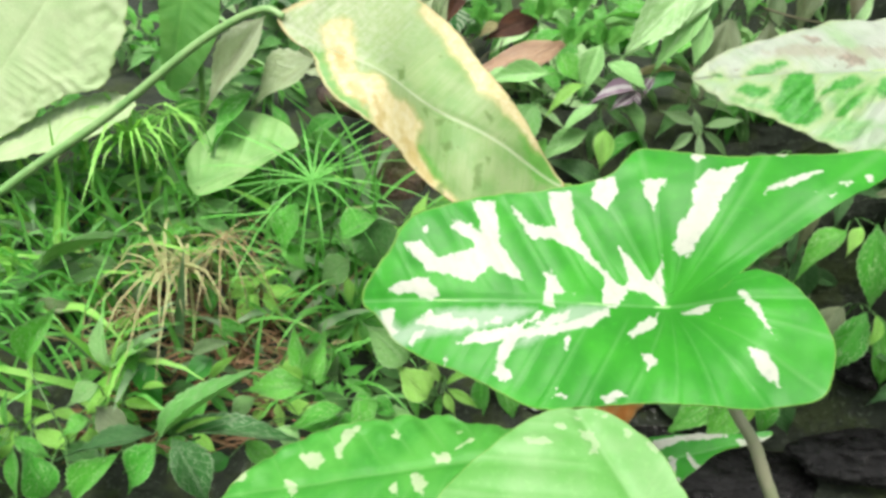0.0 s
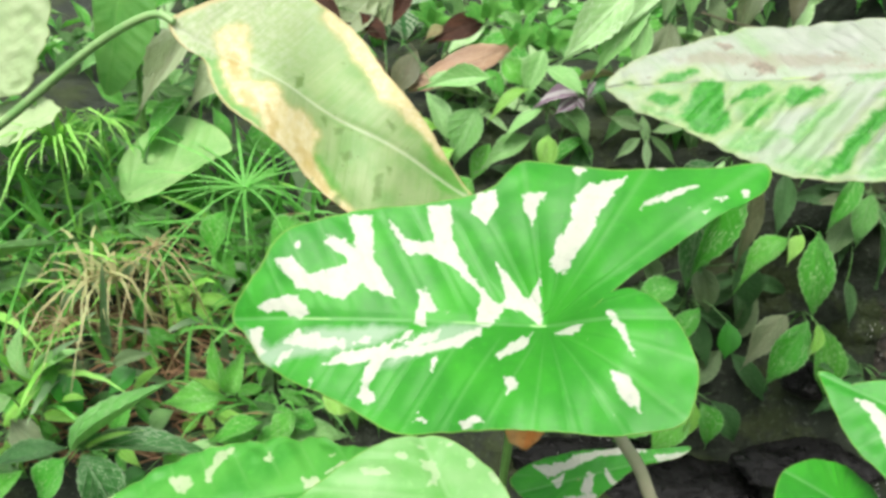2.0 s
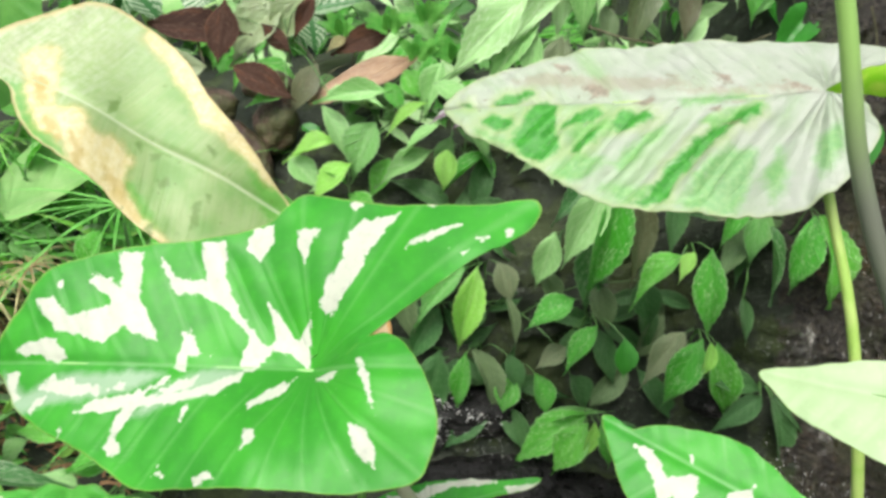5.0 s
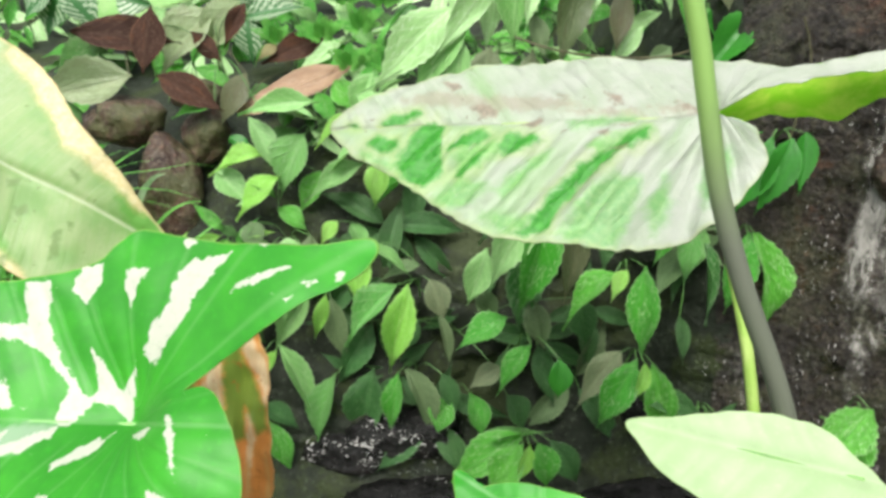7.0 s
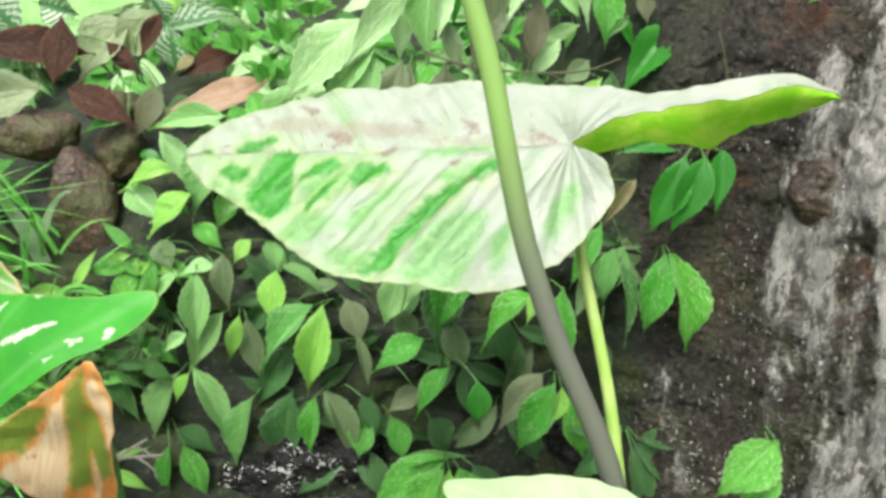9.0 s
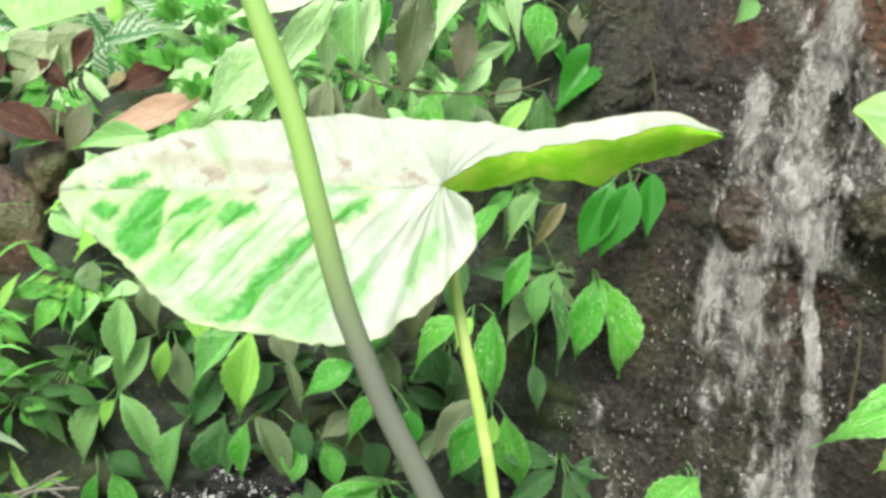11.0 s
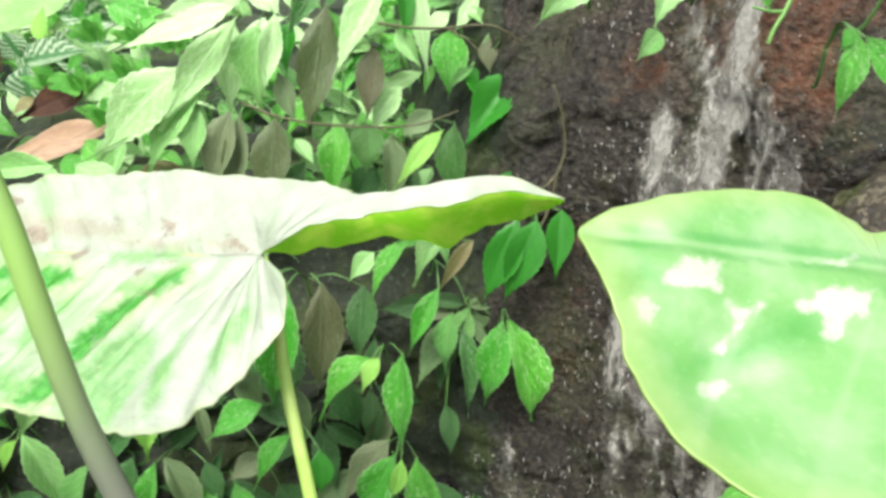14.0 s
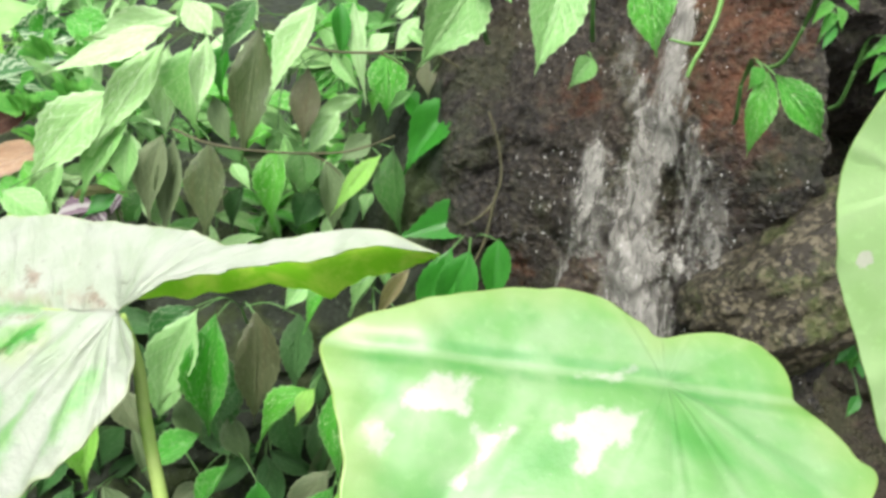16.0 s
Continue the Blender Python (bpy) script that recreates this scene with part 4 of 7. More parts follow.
A_SPOTS += [
    [(26.5, 1.1), (25.3, 0.8), (25.1, 1.6), (25.3, 2.3), (24.5, 3.1), (25.3, 3.5), (26.1, 2.3)],
    [(22.9, 2.3), (21.8, 0.9), (21.1, 1.4), (20, 1.1), (19.6, 1.9), (17.3, 1.8), (17.4, 2.5), (19.7, 2.7), (21.8, 2.5)],
    [(23.5, 3.9), (23.1, 3), (21.8, 2.7), (22.5, 3.5), (23.2, 4.3)],
    [(19.2, 4.2), (18, 3.2), (16.6, 2.7), (14.4, 2.4), (13.3, 1.9), (11.6, 0.8), (11.7, 1.3), (12.8, 2.1), (13.2, 2.7), (10.8, 2.3), (8.9, 2), (7.2, 1), (5.7, 0.4), (5.7, 1.2), (7.4, 2.2), (9.7, 2.9), (13.5, 3.6)],
    [(13.5, 3.5), (14.2, 4.7), (14.7, 5.9), (14.2, 7), (14.7, 7.3), (15.7, 6.8), (15.4, 5.7), (15.3, 4.5), (14.9, 3.7), (14.6, 2.9)]]
A_SPOTS += [
    [(16.5, 2.2), (15.8, 1.6), (14.9, 1.4), (15.2, 2.2)],
    [(11.8, 2.1), (10.8, 1.2), (9.2, 0.8), (9.1, 1.5), (10.3, 2), (11.4, 2.7)],
    [(4.3, 3.1), (3.2, 1.8), (1.5, 1.1), (1.2, 0.7), (1.6, 2), (3, 2.8), (4, 3.5)],
    [(20.3, 6), (20, 5.1), (19.9, 5.3), (20.1, 6.1)],
    [(9.6, 3.6), (9.2, 3.1), (9, 3.5), (9.5, 4.5)],
    [(3.5, 5.1), (2.9, 5), (2.3, 5.6), (2.7, 6.1), (3.1, 6.3)],
    [(-0.6, 0.8), (-1.9, 0.3), (-2.9, 0.3), (-2.7, 1), (-1.7, 1.3)],
    [(-4.7, -0.5), (-5.2, -0.6), (-6.1, 1.4), (-6.7, 3.6), (-6.1, 2.8), (-5.1, 0.9)]]
A_SPOTS += [
    [(-4.7, 4.3), (-5.9, 4.5), (-6.7, 5.9), (-6.8, 7.3), (-5.7, 6.6), (-5, 5.8)],
    [(7.2, 8.7), (5.6, 8), (4.7, 8.5), (6.4, 9)],
    [(10.5, 7.8), (9.7, 8.5), (10.6, 8.7)],
    [(-13.7, -10.2), (-14.5, -10.3), (-14.1, -9.9)],
    [(-12.4, -9), (-13, -9.2), (-12.6, -8.7)],
    [(-15.9, -11), (-16.4, -11.1), (-16.2, -10.5), (-15.9, -10.4)],
    [(-11.2, -9.6), (-11.8, -9.4), (-11.5, -9.1)],
    [(-2.1, -14.5), (-3.1, -14.7), (-3.8, -14.2), (-2.8, -13.8)],
    [(-9.1, -14), (-10.7, -14), (-10.9, -13.6), (-9.5, -13.5)],
    [(23, -7.1), (22.3, -7.1), (22.4, -6.4), (22.8, -6.4)]]
C_FRAME = frame3((0.714, 0.840, 1.237), (-0.935, 0.352, -0.053), (-0.230, -0.711, -0.665))
C_BEND = [(41.8, 0, 0), (0, 0, 0), (-3.9, 5.3, 0.1), (28.3, 9.2, -1.8), (5.9, 15.3, -2.5), (16.5, -7, -0.3), (15.4, -3, 0.1), (38, -3.8, 0.9),
    (31.8, -6.1, 0.9), (25.8, -8.2, 0.7), (13.5, -9.4, -0.1), (1.8, -8.8, -1), (-6.4, -6.7, -0.8), (-12.9, -7.7, -0.4), (-20.1, -8.5, -1.4), (-23.1, -8.2, -3.5),
    (-19.5, -7.2, -1), (-13.8, -5.3, -0.5), (-9, -4, 0.1), (-4.2, -2.5, 0.5)]
C_EDGE = [(42, 0.2), (41.3, -1.2), (38, -3.8), (31.8, -6.1), (25.8, -8.2), (19.6, -8.9), (13.5, -9.4), (7.5, -9.1),
    (1.8, -8.8), (-2.6, -8.3), (-6.4, -6.7), (-9, -6.9), (-12.9, -7.7), (-17.7, -8.5), (-20.1, -8.5), (-22.3, -8.3),
    (-23.1, -8.2), (-19.5, -7.2), (-13.8, -5.3), (-9, -4), (-4.2, -2.5), (0, -0.4), (-0.9, 1.2), (-3.1, 2.7),
    (-4, 5.5), (-3.8, 7.2), (-2.7, 9.1), (-0.7, 11.7), (1.5, 13.4), (5.8, 15.2), (9.1, 14.9), (13.3, 14.5),
    (19, 14.1), (22.7, 13), (27.1, 10.4), (31.8, 7.3), (35.1, 5.4), (38.4, 3.7), (40.9, 1.6)]
C_SPOTS = [
    [(36.9, 2.2), (35.4, 1.6), (33.4, 2), (33, 3.1), (34.5, 3.6), (36.3, 3.1)],
    [(31.8, 2.7), (30.9, 0.4), (29.3, -0.6), (28.3, 0.6), (28.2, 2.7), (27.2, 6.3), (28, 7.6), (29.1, 8.2), (30.9, 7.1), (32.7, 5.8), (32.8, 4)],
    [(25.8, 6.5), (24.6, 4.8), (22.8, 4), (23.7, 5.7), (24.9, 7)],
    [(21.9, 3.3), (20.5, 1.6), (17.9, 1.8), (16.7, 2.7), (18.3, 3.7), (20.6, 4.5)],
    [(27.6, 3.2), (26, 1.8), (23.6, 1.2), (22.6, 1.6), (24, 2.8), (26.8, 3.7)],
    [(18.9, 13.5), (16.7, 11.3), (15.6, 9), (13.7, 6.8), (11.1, 4.1), (6.6, 1.7), (6.5, 2.7), (9.5, 4.6), (11.7, 7), (13.3, 9), (14.8, 10.9), (15.6, 12.8), (17.3, 14)],
    [(35.7, -0.4), (33.7, -1.3), (31.5, -1.8), (30.9, -1.3), (32.9, -0.3), (34.6, 0.1)],
    [(39.9, -0.4), (38.4, -0.4), (38.5, 0.2)]]
C_STAINS = [
    [(29.4, -5.6), (27.6, -5.7), (26.9, -4.8), (28.2, -4.6)],
    [(25.5, -2), (24.1, -2.6), (22.4, -1.7), (22.4, -0.8), (24, -0.6)],
    [(19.3, 0.4), (17.6, -0.4), (17, 0.3), (18.4, 1.2)],
    [(11.2, -3.6), (9.7, -3.1), (9.1, -1.7), (10.2, -1.7)],
    [(16, -3.5), (15, -3.4), (15.2, -2.7)],
    [(9.5, 3.7), (8.4, 3.5), (8.6, 4.5)],
    [(4.6, -2.2), (3, -1.6), (1.4, -0.4), (2.9, -0.6)],
    [(11.5, 1.9), (10.4, 1.7), (10.6, 2.6)],
    [(10.1, 1.2), (7.9, 0.8), (8.6, 1.3)]]
C_TAN = [
    [(33.8, -3.3), (29.5, -4.3), (24.9, -3.6), (19.2, -3.6), (14.7, -2.4), (12.9, -1.5), (18.7, -1.5), (24.9, -2.1), (30.3, -2.4)],
    [(15.2, -1), (10.5, -1.2), (7.1, -1), (7, -0.3), (11.2, -0.5)],
    [(6.8, -1.5), (3.8, -1.3), (1, -0.2), (3.6, -0.2)]]
B_FRAME = frame3((-0.188, 0.906, 1.280), (0.865, 0.065, -0.498), (0.386, 0.550, 0.741))
B_BEND = [(0, 0, 0), (27.3, -1.8, 0.7), (15.7, 2.1, -0.1), (23.9, -3, -0.2), (6.7, 0.1, 0.2), (13.7, -1.9, 2.5), (25.6, 5.1, 1.9), (38.3, 0.5, -0.8),
    (20.2, -7.9, 0.4), (27.2, -9.7, 0.1), (7.7, -4.8, 0), (44.5, 0, 0)]
B_EDGE = [(-0.5, 0.6), (0.6, -0.9), (2.5, -1.6), (5, -1.9), (7.1, -4.1), (9.9, -5.8), (13.9, -6.8), (18.3, -7.3),
    (21.1, -8.4), (24.4, -9.4), (28.3, -9.9), (32.7, -9.8), (36.7, -8.6), (40.1, -5.8), (41.7, -2.6), (40.2, 0), (37.7, 1.3), (34.1, 2.8), (30.9, 4.5), (27.3, 6),
    (23.4, 7.8), (20, 10.2), (16.2, 11.9), (12.5, 12.5), (9.2, 12.8), (6.3, 11.6), (3.9, 8.4), (1.3, 4.3)]
B_SPOTS = [
    [(5.2, 2), (6.4, 3.8), (8.3, 0.6), (9.2, -1.7), (10.9, -3.3), (12.7, -1.8), (14.9, -3.5), (18, -2.9), (19.4, -3.7), (19.7, -5.3), (18.3, -5), (20.9, -7.2),
     (23.3, -8.9), (27.2, -10), (25, -11), (20.4, -9.2), (18.2, -7.9), (15.7, -6.6), (14.2, -4.9), (12.2, -4.1), (10.4, -4.1), (7.8, -1.5)],
    [(34, 2.9), (30.8, 4.6), (26, 6.8), (22, 9), (18, 11.3), (14, 12.4), (14, 11.5), (18, 9.9), (22, 7.2), (24.5, 5.2), (27, 4.8), (31, 3.9)]]
B_OCHRE = [
    [(6.2, 0.7), (7.8, 0.7), (9.5, -2.4), (8.3, -2.1)],
    [(10.2, -3.7), (11.9, -3.5), (13, -5.2), (11.3, -4.9)],
    [(17.9, -5.3), (20.2, -5.9), (21.8, -7.2), (24.1, -8.6), (25.9, -9.9), (23.2, -8.8), (20.4, -7.8)],
    [(13.7, -4.1), (15.5, -5.1), (16.2, -6.9), (15.1, -6.2)]]
B_LIVE = [
    [(4.2, -1.8), (5.9, -0.4), (9.1, -3.3), (12.7, -5.7), (14.6, -5.7), (17.1, -7.5), (15.3, -7.9), (11.5, -7.3), (8.6, -5.5), (6.1, -4)],
    [(31.4, 2.2), (35.8, 2.4), (39.5, 1), (36.2, -1.9)],
    [(19.9, -5.3), (23.4, -6.2), (26, -8.7), (24.7, -9), (21.8, -7.2)]]
E_FRAME = frame3((1.031, 0.545, 1.291), (-0.991, 0.052, 0.125), (-0.133, -0.546, -0.827))
E_BEND = [(13.3, 0, 0), (8.6, 1.5, 0.6), (1.3, 1.6, 0.6), (8.2, 6.3, 0.3), (8, 4.6, 0.3), (0.1, -2, -0.8), (5.6, -3.4, -1), (-5.2, -0.5, -0.6),
    (9.8, 9, 2.8), (0.8, 7.8, 3)]
E_EDGE = [(13.3, 0.2), (12.9, -0.5), (11.5, -1.4), (8.9, -2.5), (6.3, -3.3), (3.7, -3.7), (1.9, -3.3), (0.6, -2.4),
    (0.1, -2), (-2, -2.6), (-3.7, -2.5), (-4.9, -1.8), (-5.2, -0.5), (-5.3, 0), (-6.2, 0.8), (-6.8, 2),
    (-7.2, 3.1), (-2.8, 7.6), (-0.8, 9.6), (1.9, 10.8), (5.1, 11), (7.6, 10.5), (9.3, 9.4), (10.3, 8.5),
    (11, 7.1), (11.6, 5.5), (11.8, 4), (12.4, 2.3), (13, 1)]
E_SPOTS = [
    [(9.8, 2), (8.9, 0.9), (7.3, 0.8), (7.8, 2), (9, 2.2)],
    [(7.3, 2.8), (5.8, 2.5), (6.6, 3.3), (7.6, 4.6), (8.1, 4.7), (6.8, 3.4)],
    [(3.3, 1.6), (1.1, 1.3), (1.6, 2.4), (2.5, 2.7), (2.8, 3.8), (3.5, 3.8), (3.3, 2.6), (4.9, 2.5)],
    [(11.1, 3), (10.1, 3.1), (10.5, 3.9), (11, 3.7)],
    [(8.7, 6.1), (7.5, 6.1), (8, 6.6), (8.7, 6.6)],
    [(0.7, 5.2), (-0.4, 4.6), (-2.5, 4.5), (-2, 5.1), (-0.5, 5.7), (0.7, 5.9)],
    [(3.5, 0.2), (1.1, -0.5), (1.9, 0.1)]]
D_FRAME = frame3((0.074, 0.620, 0.882), (-0.979, 0.068, -0.193), (0.026, -0.894, -0.447))
D_BEND = [(0, 0, 0), (29.2, 0, 0), (0, 9.8, 0), (5, 0, 0)]
D_EDGE = [(29.1, 0.3), (27.1, -2), (24, -4), (20.2, -5.8), (15, -6.2), (7.6, -5.4), (3.9, -3.9), (0.5, -2.5),
    (-3.6, 0), (-2.6, 6.1), (2.3, 8.4), (11.8, 8.1), (22.1, 5.1), (26.8, 2.4)]
D_SPOTS = [
    [(21.9, -3.5), (19.9, -3.5), (18.8, -2.3), (19.7, -1.4), (20.9, -2.4)],
    [(18.2, -3.8), (17.4, -4.4), (17, -5.6), (15.5, -5.7), (16.3, -4.5), (17.3, -3), (17, -2), (17.8, -2.5)],
    [(12.6, -3.8), (12.1, -4.6), (11.4, -3.3)],
    [(8.5, -1.2), (6.7, -1.2), (7, -0.1), (8.3, -0.3)],
    [(10.7, 0.7), (9.6, 0.6), (9.1, 2), (9.4, 3.2), (10.1, 2.4)],
    [(22.6, -0.8), (21.5, -0.3), (21.5, 1.3), (22.2, 0.5)],
    [(12.5, 1.8), (12, 1.3), (11.7, 2.9)],
    [(28.7, -1.8), (26.5, -2.2), (26.7, -1.4), (28, -1.2)],
    [(6.6, -3.1), (5.8, -3.2), (6, -2.6)],
    [(6.9, -1.1), (5.6, -1.9), (3.9, -2.7), (5.3, -1.7)]]
D2_FRAME = frame3((0.132, 0.460, 0.923), (-0.403, 0.725, 0.559), (-0.915, -0.323, -0.242))
D2_BEND = [(0, 0, 0), (8.3, 0, 0), (0, 10, 0), (5, 0, 0)]
D2_EDGE = [(5.5, 12.6), (7.2, 9.7), (8.2, 6.6), (8.8, 2.6), (7.9, -0.8), (6, -2.5), (3.3, -3.6), (0.6, -3.6),
    (-1.4, -3.2), (-3.3, 0), (-1.8, 6.8), (2.1, 12.1)]
D2_SPOTS = [
    [(6.6, 0.8), (6.4, -0.1), (5.2, -0.2), (4.5, 0.5), (4.7, 1), (5.5, 0.4), (6.1, 0.8)],
    [(7.2, -1.2), (6.8, -1.8), (6.6, -1.4), (6.9, -1.1)],
    [(7.8, 0.7), (7.4, -0.1), (7.2, 0.2)],
    [(7.5, 4.8), (7, 3.3), (6.5, 3.1), (6.8, 4.6)],
    [(5.3, -2.2), (4.8, -2.8), (4.3, -2.3)],
    [(7.6, 2), (7.5, 1.4), (7.1, 1.6)],
    [(4, -3.1), (3.2, -3.9), (2.8, -3.3)]]
G_FRAME = frame3((0.588, 0.560, 0.914), (-0.795, 0.536, 0.285), (-0.562, -0.474, -0.677))
G_BEND = [(0, 0, 0), (17.3, 0, 0), (0, 10, 0), (5, 0, 0)]
G_EDGE = [(17.5, -0.1), (16.6, -0.5), (15.2, 0.2), (14.4, -0.7), (12.3, -2), (8.1, -3.4), (5.4, -3.4), (2, -2.2),
    (-2, -1.2), (-2.6, 3.1), (2, 7), (6.9, 7.3), (10.6, 5.8), (12.8, 4.8), (15, 2.8), (16.7, 1)]
G_SPOTS = [
    [(14, 0.8), (12.7, 0.4), (10.6, 1.9), (8.6, 0.6), (8.1, 2.4), (6.5, 3.5), (7.9, 4.4), (9.7, 2.9),
     (9.9, 4.6), (11.9, 2.1)],
    [(6.1, 0.7), (4.7, -0.9), (3.5, 1.7), (4.9, 2.5)],
    [(10, -0.7), (9.5, -0.9), (9.5, -0.2)]]
H_FRAME = frame3((0.733, 0.580, 0.993), (-0.838, 0.545, 0.021), (-0.372, -0.542, -0.754))
H_BEND = [(0, 0, 0), (16.9, 0, 0), (0, 9.2, 0), (5, 0, 0)]
H_EDGE = [(17, 0), (13.1, -1.3), (8.8, -2.8), (5.2, -3.2), (2.5, -2.7), (0.7, -1.4), (-1, -0.3), (-2.6, 2.3),
    (0.3, 5.6), (4.4, 6.2), (10.1, 4.5), (13.4, 3.3), (15.5, 1.7)]
F_FRAME = frame3((1.149, 0.580, 1.363), (0.075, 0.159, -0.985), (0.933, -0.359, 0.013))
F_BEND = [(0, 0, 0), (12.6, 0, 0), (0, 9.1, 0), (5, 0, 0)]
F_EDGE = [(-4.7, -1.5), (-3.8, -2.1), (-2.7, -2.6), (-1.4, -3.1), (0.6, -3.3), (2.7, -3.1), (4.9, -2.7), (7.3, -1.8),
    (9.9, -0.9), (13, 0.3), (9.9, 1.5), (4.2, 1.9), (-0.8, 1.5), (-3.7, 0.2)]
F_SPOTS = [
    [(3.3, -2.1), (3.2, -1.8), (3.8, -1.8), (3.8, -2)]]
N_FRAME = frame3((-0.879, 1.400, 1.143), (0.624, 0.000, 0.781), (-0.772, 0.154, 0.617))
N_BEND = [(0, 0, 0), (49, 0, 0), (0, 9.4, 0), (5, 0, 0)]
N_EDGE = [(-20.2, 5.9), (1.7, -7.1), (9.2, -9.9), (15.5, -12.2), (21.5, -17.3), (26.4, -16.4), (31.6, -15), (36.7, -12.2),
    (43.6, -8.5), (49.1, 1.4), (31.4, 26.9), (-3, 31.2)]
N2_FRAME = frame3((-0.872, 1.370, 1.058), (0.939, 0.000, 0.343), (-0.214, 0.782, 0.586))
N2_BEND = [(0, 0, 0), (34.1, 0, 0), (0, 9.6, 0), (5, 0, 0)]
N2_EDGE = [(-4.3, 8.7), (6, 4.8), (12.6, 7.9), (26.7, 7.7), (34.1, 0), (29.9, -4.1), (21.2, -4.9), (14.3, -3.6),
    (7.3, -2.2), (-2.2, -0.4)]
U_FRAME = frame3((-0.512, 1.620, 1.494), (-0.222, 0.000, -0.975), (0.965, 0.141, -0.219))
U_BEND = [(0, 0, 0), (30.5, 0, 0), (0, 9.4, 0), (5, 0, 0)]
U_EDGE = [(5.7, -5.2), (18.6, -3.6), (25.2, -2.3), (30.2, 0), (28.6, 3.1), (23.3, 5.8), (17.1, 7.7), (9.2, 7.2),
    (0.9, 5), (-1, -0.1)]
T_FRAME = frame3((-0.477, 1.450, 1.016), (0.914, 0.000, 0.407), (-0.319, 0.621, 0.716))
T_BEND = [(0, 0, 0), (21.4, 0, 0), (0, 9.6, 0), (5, 0, 0)]
T_EDGE = [(21.8, -0.2), (19.9, 5.9), (13.8, 12.2), (9, 13.4), (4.1, 11.5), (-0.3, 8.7), (-1.8, 3.7), (-0.4, -1.9),
    (5.6, -2.9), (11.9, -2), (18.1, -1.1)]
O_FRAME = frame3((0.230, 0.900, 0.985), (-0.103, 0.000, -0.995), (0.971, -0.215, -0.101))
O_BEND = [(-2, 0, 0.6), (4, -2.1, 0.9), (4, 0.4, -1.2), (5, 3, 0.9), (12, -2, 1.2), (12, 0.6, -1.3), (12, 3.6, 1.0), (20, -2, 0.8), (20, 2, -0.8), (8, -5, -0.8), (16, -6, -1.0), (10, -10, 0.8), (20, -10, 1.0)]
O_EDGE = [(-2.9, 0.4), (-2, 1.7), (0, 2.5), (2.1, 3.4), (4.2, 3.7), (6.1, 3.6), (8.6, 4.1), (11.8, 4.5), (16.5, 4.6), (19.5, 3.4), (22, 1.4), (21, -0.8),
    (18, -2), (15, -5), (12.5, -9), (9.8, -12.3), (5.2, -8.8), (1.2, -4.1)]
O_TAN = [
    [(3, -3.4), (1.4, -2.2), (4, -2.1), (6.6, -2.2), (10.4, -1.8), (14.5, -2.1), (19.5, -6.2), (15.9, -8.9), (11.5, -10.2), (9.6, -7.5), (6.5, -5.1)],
    [(0.5, -0.2), (1.9, 0.8), (4.1, 2.4), (6.2, 3.4), (4.2, 3.9), (2.1, 3.4), (0.2, 1.8), (-1.8, 0.8)],
    [(8, 0.9), (7.4, 1.8), (11, 1.9), (15.7, 1.6), (12.5, 0.9)]]
O_OLIVE = [
    [(0.9, -2.1), (-2, -0.2), (1.1, -0.2), (4, 1.5), (6.8, 3.5), (9, 3.9), (9.9, 2.5), (7.4, 0.5), (11.3, 0.6), (12.3, -1.4), (7.9, -2)],
    [(6.1, -10.1), (3.1, -6.1), (2.7, -3.7), (5.9, -5.4), (8.9, -7.5), (9.4, -10.2)]]
J_FRAME = frame3((0.303, 0.957, 0.694), (0.933, -0.133, 0.333), (-0.081, 0.826, 0.558))
J_BEND = [(0, 0, 0), (15, 0, 0), (0, 9.7, 0), (5, 0, 0)]
J_EDGE = [(-9.5, 1.6), (-5.2, 3.8), (-0.2, 3.8), (5.3, 2.9), (9.8, 1.5), (15.2, 0.5), (13.2, -0.6), (7.9, -0.6),
    (3.7, -2.5), (-3.7, -5.2)]
J_SPOTS = [
    [(-5.8, 3.2), (-1.4, 2.7), (0.4, 3.3), (7.4, 2.7), (10, 1.1), (3.3, 2.2), (-0.9, 1.4), (-4.2, 0.9)],
    [(-3.9, 0.5), (-1.7, 1.2), (-3, -1.1)],
    [(1.3, 0.5), (2.3, -0.2), (0.9, -2.9), (-0.1, -1.8)],
    [(3.7, 1.1), (4.7, -2.1), (5.4, -5), (3.7, -1.8)],
    [(-2.5, -2.1), (2, -2.9), (1, -3.9), (-1.9, -3.2)],
    [(10.6, 0.5), (15, -0.1), (14.3, -1), (10.7, -0.5)]]
G2_FRAME = frame3((0.453, 0.600, 0.867), (-0.850, 0.000, 0.527), (-0.349, -0.750, -0.562))
G2_BEND = [(0, 0, 0), (5.9, 0, 0), (0, 9.1, 0), (5, 0, 0)]
G2_EDGE = [(7, 3.1), (6.2, 0.4), (3.8, -2.1), (1.4, -3.3), (-1.1, -3.8), (-3.9, -2.5), (-2.5, 1.8), (2.6, 5.2),
    (5.9, 5.5)]
Z_FRAME = frame3((-0.631, 2.400, 1.668), (0.994, 0.000, -0.114), (0.081, 0.705, 0.705))
Z_BEND = [(0, 0, 0), (58, 0, 0), (0, 10, 0), (5, 0, 0)]
Z_EDGE = [(14.3, 7.9), (56.4, 3.3), (58, -3.5), (50.5, -11.8), (43.8, -17.5), (37.1, -22.3), (28.5, -28.6), (10.7, -24.7),
    (0, 0)]
